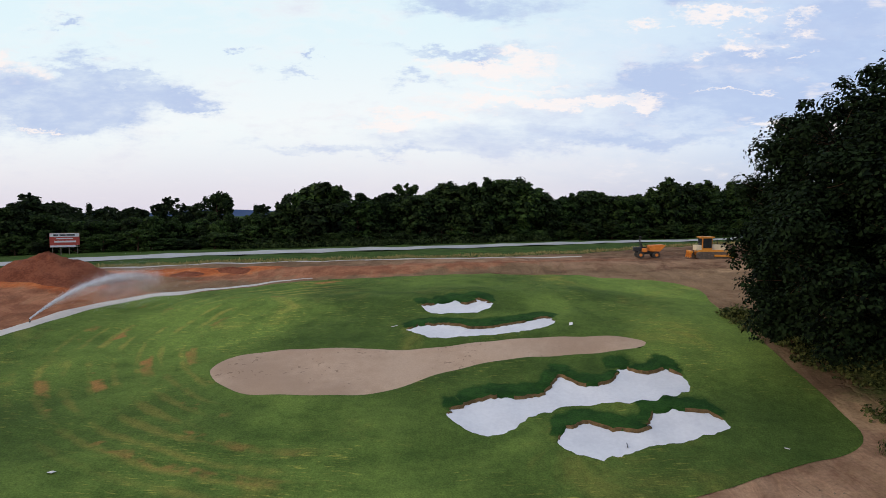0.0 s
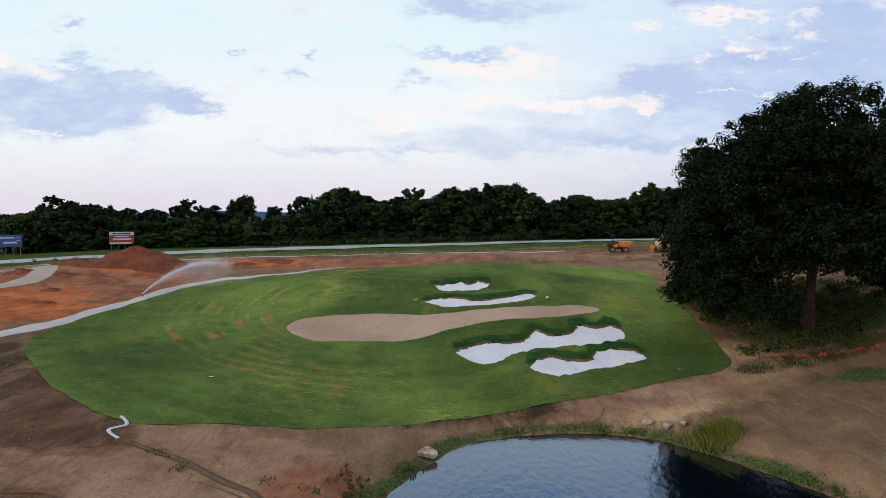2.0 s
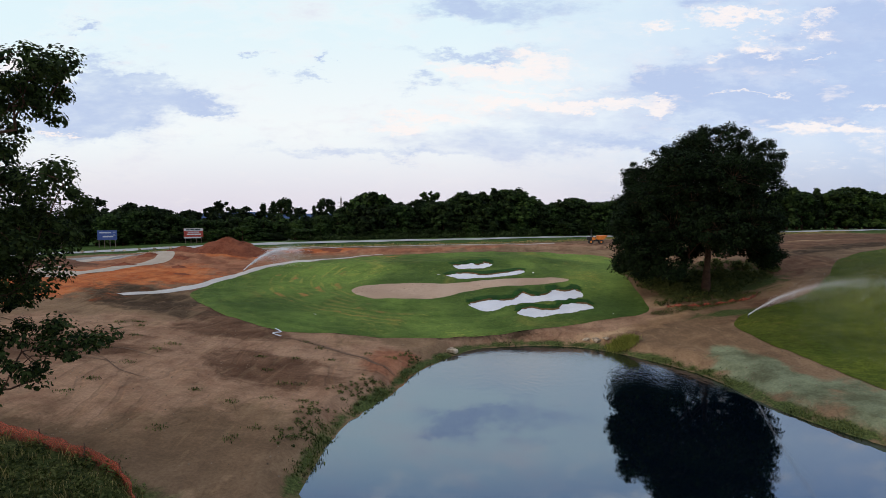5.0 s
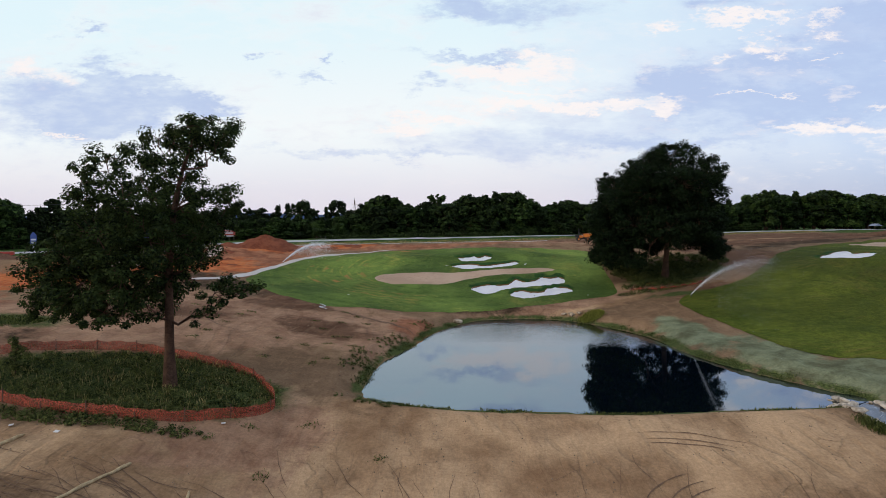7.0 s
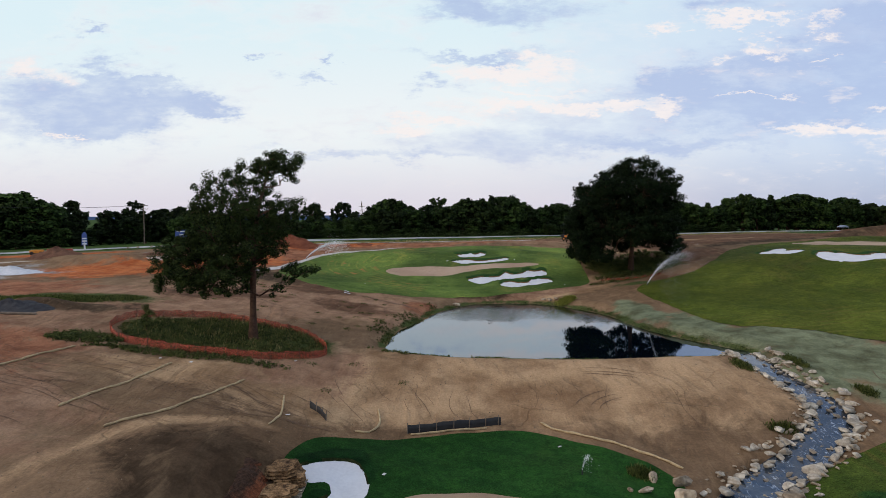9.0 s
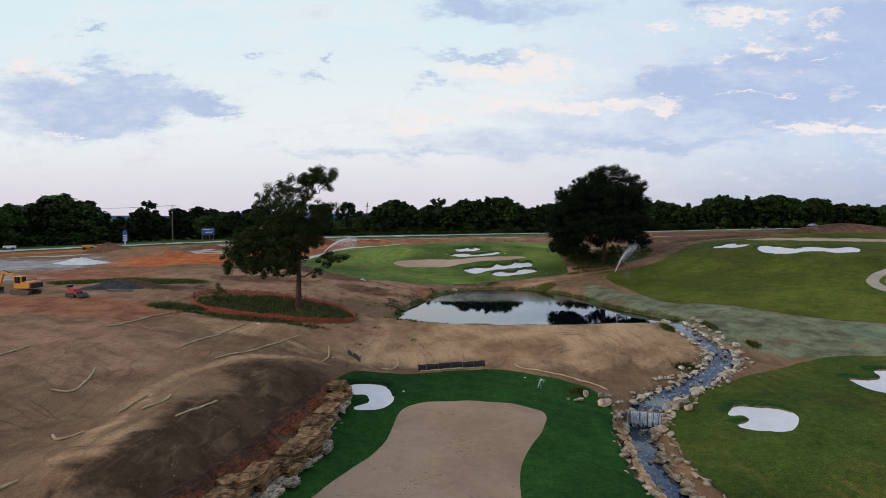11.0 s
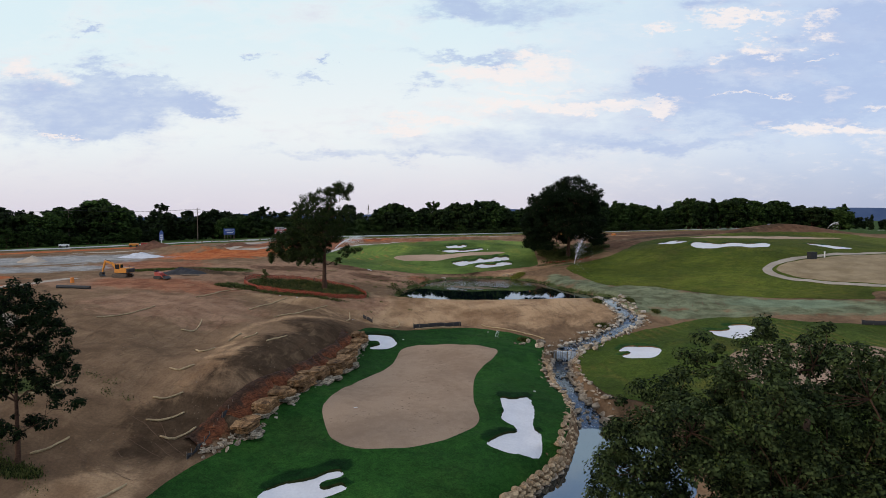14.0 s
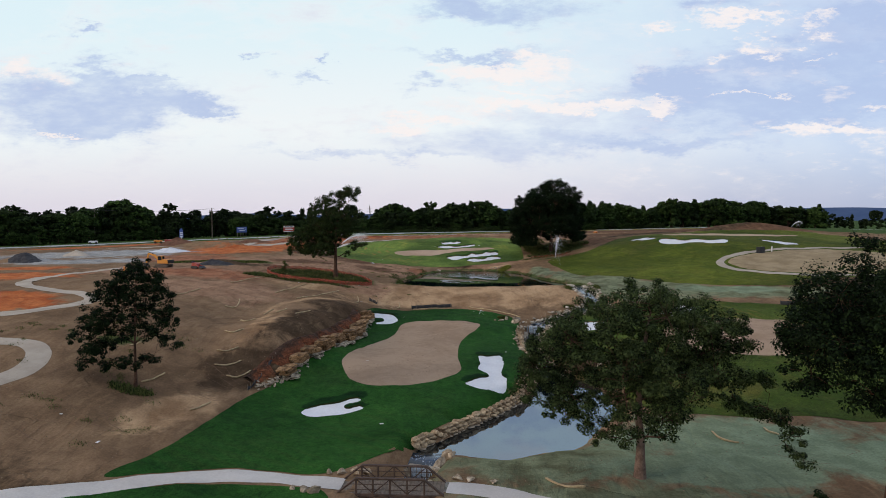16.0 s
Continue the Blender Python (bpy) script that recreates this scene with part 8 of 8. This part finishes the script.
def weeds(name, x, y, radius, leaf, per, mat, seed, label):
    """Low leafy tufts."""
    r = np.random.default_rng(seed)
    rad = radius * r.uniform(0.5, 1.3, len(x))
    v, f = leaves(np.c_[x, y, height(x, y) + rad * 0.45], rad, per, leaf, r, 0.8)
    return tagged(fast_mesh(name, v, f, mat, None), label, "plants", kind="stuff")


xs, ys = zip(*[scatter(cx, cy, 2.6, 1.2, 150, 700 + i, 10) for i, (cx, cy) in enumerate(((27.5, 30.4), (31.0, 30.6), (34.4, 31.4), (37.4, 33.0)))])
growth("oak_verge_grass", np.concatenate(xs), np.concatenate(ys), 0.34, LEAF_WEED, 705, "yellow-green rough grass before the oak", 0.06, 6, 0.7)
bx = np.random.default_rng(95).uniform(-38, 26, 190)
by = np.interp(bx, [-38, -5, 26], [114.5, 122.5, 131.5]) + np.random.default_rng(96).normal(size=190) * 0.8
weeds("roadside_brush", bx, by, 1.25, 0.34, 60, LEAF_BRUSH, 97, "mid-green brush along the foot of the highway wood")
x, y = scatter(-35.0, -24.6, 3.6, 1.5, 260, 15, 20)
weeds("outer_weeds", x, y, 0.36, 0.13, 26, LEAF_WEED, 16, "green weeds spreading beyond the orange netting")
x, y = scatter(-23.8, -19.0, 10.8, 5.8, 950, 1)
weeds("island_weeds", x, y, 0.42, 0.13, 34, LEAF_WEED, 2, "dense green weeds filling the fenced tree island")
x, y = scatter(-23.8, -19.0, 10.6, 5.7, 320, 6)
growth("island_grass", x, y, 0.8, LEAF_STRAW, 7, "dry grass stalks among the island weeds", 0.04, 5)
x, y = scatter(-24.5, -26.0, 9.5, 0.8, 700, 3, 2)
weeds("fence_weeds", x[:260], y[:260], 0.3, 0.12, 26, LEAF_WEED, 4, "green weeds outside the orange netting")
xs, ys = [], []
for cx, cy, rx, ry, n, t in ((36, 41, 9, 5, 2600, 0), (29, 44, 3.2, 8, 1500, 10), (41, 46, 7, 6, 1400, 0), (32.5, 34.4, 6, 1.6, 900, 8)):
    a, b = scatter(cx, cy, rx, ry, n, int(cx + cy), t)
    xs.append(a)
    ys.append(b)
weeds("oak_undergrowth", np.concatenate(xs)[::7], np.concatenate(ys)[::7], 0.42, 0.16, 30, LEAF_WEED, 5, "rough green undergrowth beneath the oak")
rim = swell(UPPER_POND, 0.45)
pick = np.random.default_rng(8)
keep = np.array([noise.noise((q[0] * 0.25, q[1] * 0.25, 3)) > 0.0 for q in rim])
q = np.repeat(rim[keep], 9, 0)
q = q + pick.normal(size=q.shape) * 0.28
growth("shore_grass", q[:, 0], q[:, 1], 0.26, LEAF_WEED, 9, "green grass fringe along the pond shore", 0.07, 7)
keep = np.array([q_[0] < -2 and noise.noise((q_[0] * 0.2, q_[1] * 0.2, 7)) > -0.05 for q_ in rim])
q = np.repeat(swell(UPPER_POND, 1.6)[keep], 18, 0)
q = q + pick.normal(size=q.shape) * 0.7
weeds("shore_weeds", q[::3, 0], q[::3, 1], 0.22, 0.10, 22, LEAF_WEED, 10, "patchy green weeds on the pond bank")
x, y = scatter(19.0, 20.8, 1.5, 0.9, 330, 11)
growth("yellow_tussock", x, y, 0.8, LEAF_TUSSOCK, 12, "yellow grass tussock on the pond shore", 0.05, 10, 0.8)
x, y = scatter(23.9, -66.8, 2.6, 0.7, 700, 13, -22)
growth("dry_reeds", x, y, 0.6, LEAF_STRAW, 14, "dry straw-coloured reeds along the lower pond", 0.05, 9, 0.7)
for i, (cx, cy, rx, ry, n) in enumerate(((13.8, -39.6, 0.8, 0.7, 160), (29.0, -21.5, 0.7, 1.6, 160), (27.0, -33.0, 1.2, 0.5, 130), (35.0, -20.0, 0.6, 2.0, 160), (37.5, -27.0, 0.5, 1.0, 110))):
    x, y = scatter(cx, cy, rx, ry, n, 20 + i)
    growth("brook_sedge", x, y, 0.5, LEAF_WEED, 30 + i, "green sedge clump among brook stones", 0.06, 7, 0.8)
xs, ys = [], []
clump = np.random.default_rng(40)
for _ in range(60):
    cx, cy = clump.uniform(-36, -4), clump.uniform(-30, 16)
    if inside(UPPER_POND, np.array([cx]), np.array([cy]))[0] > -1.5:
        continue
    a, b = scatter(cx, cy, clump.uniform(0.2, 0.7), clump.uniform(0.15, 0.4), 10, int(clump.integers(1e6)))
    xs.append(a)
    ys.append(b)
for _ in range(64):
    cx, cy = clump.uniform(-48, -22), clump.uniform(-112, -72)
    a, b = scatter(cx, cy, clump.uniform(0.3, 1.0), clump.uniform(0.2, 0.6), 12, int(clump.integers(1e6)))
    xs.append(a)
    ys.append(b)
growth("sparse_weeds", np.concatenate(xs), np.concatenate(ys), 0.22, LEAF_WEED, 41, "sparse small weeds sprouting on bare soil", 0.08, 6)
xs = clump.uniform(-60, 120, 2600)
ys = np.interp(xs, *MEADOW_EDGE) + clump.normal(size=2600) * 0.8 + 1.5
growth("verge_grass", xs, ys, 0.55, LEAF_STRAW, 42, "tall dry grass along the edge of the bare soil", 0.10, 6)
x, y = scatter(-50, -9, 11, 3.2, 1500, 43, 20)
growth("bank_grass", x, y, 0.35, LEAF_WEED, 44, "rough green grass on the bank behind the excavator", 0.09, 7)
x, y = scatter(-27.6, -88.4, 2.2, 0.8, 260, 45)
growth("tree_foot_weeds", x, y, 0.4, LEAF_WEED, 46, "green weeds round the young tree", 0.09, 7)
for i, (cx, cy, h) in enumerate(((-31.4, -20.6, 3.0), (26.2, -113.5, 5.6))):
    rr = np.random.default_rng(60 + i)
    lob = [(0, 0, h * 0.85, 0.35, 0.35, 0.4, 5), (0.3, 0, h * 0.6, 0.6, 0.5, 0.4, 7), (-0.4, 0.1, h * 0.45, 0.6, 0.5, 0.4, 7), (0.1, -0.2, h * 0.28, 0.6, 0.6, 0.3, 6)]
    tree("sapling", (cx, cy, at_ground(cx, cy)), "thin leafy sapling among weeds", "sapling", lob, (0.04, [(0, 0, h * 0.3), (0.03, 0, h * 0.6), (0, 0, h * 0.85)]), LEAF_WEED if i == 0 else LEAF_OAK, 60, 0.13, 0.35, 70 + i, "saplings", 6, twig=0.012)

# ---- rough shrubs under the oak and along the brook ----
for i, (cx, cy, s) in enumerate(((28.2, 46.5, 1.6), (27.6, 42.8, 1.3), (30.2, 49.5, 1.7), (31.8, 45.2, 1.5), (26.8, 49.8, 1.2), (43.4, 45.5, 1.5), (45.6, 42.0, 1.2), (40.2, 48.5, 1.6), (33.0, 51.0, 1.5))):
    lob = [(0, 0, s * 0.6, s * 0.8, s * 0.8, s * 0.45, 9), (s * 0.6, 0, s * 0.4, s * 0.5, s * 0.6, s * 0.3, 5), (-s * 0.5, s * 0.3, s * 0.4, s * 0.5, s * 0.5, s * 0.3, 5)]
    tree("shrub", (cx, cy, at_ground(cx, cy) - 0.1), "rough green shrub in the undergrowth below the oak", "shrub", lob, (0.05, [(0, 0, s * 0.2), (0, 0, s * 0.4), (0, 0, s * 0.7)]), LEAF_WEED, 60, 0.18, 0.5, 80 + i, "shrubs below the oak", 6, twig=0.015)

# ---- litter and markers ----
bits = np.random.default_rng(90)
for i, (x, y) in enumerate(((-26.5, -27.5), (-23.5, -27.8), (-15.0, -23.8), (-12.8, -34.2), (-4.2, -41.0), (-1.8, 49.8), (12.8, 48.6), (-16.2, 27.4), (8.6, -36.2), (-2.2, -88.4), (12.4, -62.5), (-6.4, -70.0), (20.6, 31.0), (-30, -95.5), (-24.6, -99.0))):
    ob = part("plastic_scrap", box((bits.uniform(0.25, 0.6), bits.uniform(0.12, 0.3), 0.03), (0, 0, 0.05), (bits.normal() * 8, bits.normal() * 8, bits.uniform(0, 180)), bevel=0.01), SIGN_WHITE, None)
    ob.location = (x, y, at_ground(x, y) + 0.04)
    tagged(ob, "small scrap of white plastic on the ground", "litter", "scraps on the ground")
ob = part("rake", rod((0, 0, 0.03), (0.3, 1.5, 0.12), 0.025, sides=6), BLACK_STEEL, None)
ob.location = (12.4, 31.9, at_ground(12.4, 31.9) + 0.06)
tagged(ob, "dark rake lying in the white sand", "rake")
# grey gravel washed out at the turf's corner
wash = curve([(-18.5, 19.0), (-17.9, 18.4), (-17.6, 17.9), (-17.9, 17.4), (-18.1, 16.9), (-17.6, 16.3), (-16.9, 15.8)], False, 0.15)
tagged(ribbon("gravel_wash", wash, 0.22, WHITE_PILE, 0.05), "thin grey gravel washout at the corner of the turf", "gravel", kind="structure")

# ---- clods and pebbles on the bare soil ----
cl = np.random.default_rng(123)
n = 9000
x, y = cl.uniform(-46, 34, n), cl.uniform(-112, 30, n)
ok = np.ones(n, bool)
for poly in (*TURFS.values(), UPPER_POND, LOWER_POND):
    ok &= inside(poly, x, y) < -0.2
ok &= np.array([noise.noise((a * 0.12, b * 0.12, 4)) > -0.15 for a, b in zip(x, y)])
x, y = x[ok], y[ok]
z, size = height(x, y), cl.uniform(0.03, 0.11, len(x))
corner = np.array([(1, 0, -0.3), (-0.5, 0.87, -0.3), (-0.5, -0.87, -0.3), (0, 0, 0.7)])
a = cl.uniform(0, 6.283, len(x))
rot = np.stack([np.stack([np.cos(a), -np.sin(a)], -1), np.stack([np.sin(a), np.cos(a)], -1)], -2)
flat = np.einsum("nij,kj->nki", rot, corner[:, :2]) * size[:, None, None]
v = np.concatenate([flat + np.stack([x, y], -1)[:, None], (z[:, None] + corner[None, :, 2] * size[:, None])[..., None]], -1).reshape(-1, 3)
k = np.arange(len(x))[:, None] * 4
f = np.concatenate([k + [0, 1, 3], k + [1, 2, 3], k + [2, 0, 3]], 1).reshape(-1, 3)
tagged(fast_mesh("soil_clods", v, f, CLOD, None), "scattered small soil clods and pebbles", "pebbles", kind="stuff")


# ---- rills washed down the bare banks, and wheel ruts on the dam ----
def rill_lines(areas, seed):
    """Lines that run down the slope from scattered places, wandering as water does."""
    r = np.random.default_rng(seed)
    start = np.array([(cx + r.uniform(-rx, rx), cy + r.uniform(-ry, ry), far * r.uniform(0.4, 1.2) / 0.35, wide * r.uniform(0.5, 1.3)) for cx, cy, rx, ry, n, far, wide in areas for _ in range(n)])
    x, y, drift = start[:, 0].copy(), start[:, 1].copy(), r.normal(size=len(start)) * 0.3
    live, lines = np.ones(len(x), bool), [[] for _ in start]
    for step in range(int(start[:, 2].max())):
        way = np.arctan2(lie(x, y - 0.5) - lie(x, y + 0.5), lie(x - 0.5, y) - lie(x + 0.5, y)) + drift
        drift = drift * 0.86 + r.normal(size=len(x)) * 0.12
        x, y = x + 0.35 * np.cos(way), y + 0.35 * np.sin(way)
        live &= step < start[:, 2]
        for p_ in (*TURFS.values(), UPPER_POND, LOWER_POND):
            live &= inside(p_, x, y) < -0.4
        for i in np.flatnonzero(live):
            lines[i].append((x[i], y[i]))
    return [(np.array(l), w) for l, w in zip(lines, start[:, 3]) if len(l) > 4]


def strips(name, lines, mat, label):
    pieces = []
    for line, wide in lines:
        tang = np.gradient(line, axis=0)
        side = np.c_[-tang[:, 1], tang[:, 0]] / (np.linalg.norm(tang, axis=1, keepdims=True) + 1e-9)
        u = np.linspace(0, 1, len(line))
        w = wide * np.sin(np.pi * np.clip(u * 0.92 + 0.04, 0, 1)) ** 0.7 * (1 + 0.5 * np.array([noise.noise((q[0] * 1.3, q[1] * 1.3, 4.0)) for q in line]))
        a, b = line + side * w[:, None] / 2, line - side * w[:, None] / 2
        v = np.stack([np.c_[a, height(*a.T) + 0.035], np.c_[b, height(*b.T) + 0.035]], 1).reshape(-1, 3)
        pieces.append((v, [(2 * i, 2 * i + 1, 2 * i + 3, 2 * i + 2) for i in range(len(line) - 1)]))
    return tagged(raw(name, *merge(pieces), mat), label, "soil", kind="stuff")


# darker soil tone for the flat strips along rills, gully and ruts
RILL_SOIL = plain("dark_rill_soil", (0.115, 0.070, 0.045), (0.185, 0.115, 0.074), 1.2, 0.9, 0, 0.7, 0.05, spec=0.1)
strips("erosion_rills", rill_lines([(-30, -34, 12, 5, 60, 7, 0.055), (-20, -33, 6, 3, 40, 6, 0.05), (-6, -27, 8, 2, 12, 6, 0.04), (12, -25, 12, 3, 7, 6, 0.04), (-40, -52, 10, 10, 40, 7, 0.05), (-26, -92, 8, 10, 16, 6, 0.05), (-24, -74, 3, 12, 14, 5, 0.05),
                                    (-16, 4, 8, 8, 6, 8, 0.08), (-38, 10, 10, 8, 14, 9, 0.12), (30, -94, 12, 4, 7, 6, 0.05), (46, -22, 5, 2, 12, 4, 0.07)], 61),
       RILL_SOIL, "dark rills washed down the bare soil banks")
gully = curve([(-16.6, 15.6), (-14.6, 14.6), (-12.4, 14.0), (-10.5, 12.8), (-8.4, 11.6), (-6.4, 9.8), (-4.6, 8.4)], False, 0.3)[:, :2]
strips("gravel_gully", [(gully, 0.34), (gully + [0.05, 0.28], 0.12)], RILL_SOIL, "dark gravelly gully running from the turf to the pond")
ruts_ = []
rut_rng = np.random.default_rng(62)
for cx, cy, rad, a0, a1 in ((14, -26.5, 5.5, 100, 40), (18, -30, 5.0, 170, 120)):
    for gap in (0.0, 0.4, 1.8):
        a = np.radians(np.linspace(a0, a1, 16))
        ruts_.append((np.c_[cx + (rad + gap) * np.cos(a), cy + (rad + gap) * 0.55 * np.sin(a)] + rut_rng.normal(size=2) * 0.25, 0.08))
strips("wheel_ruts", ruts_, RILL_SOIL, "curved wheel ruts scraped into the dam face")
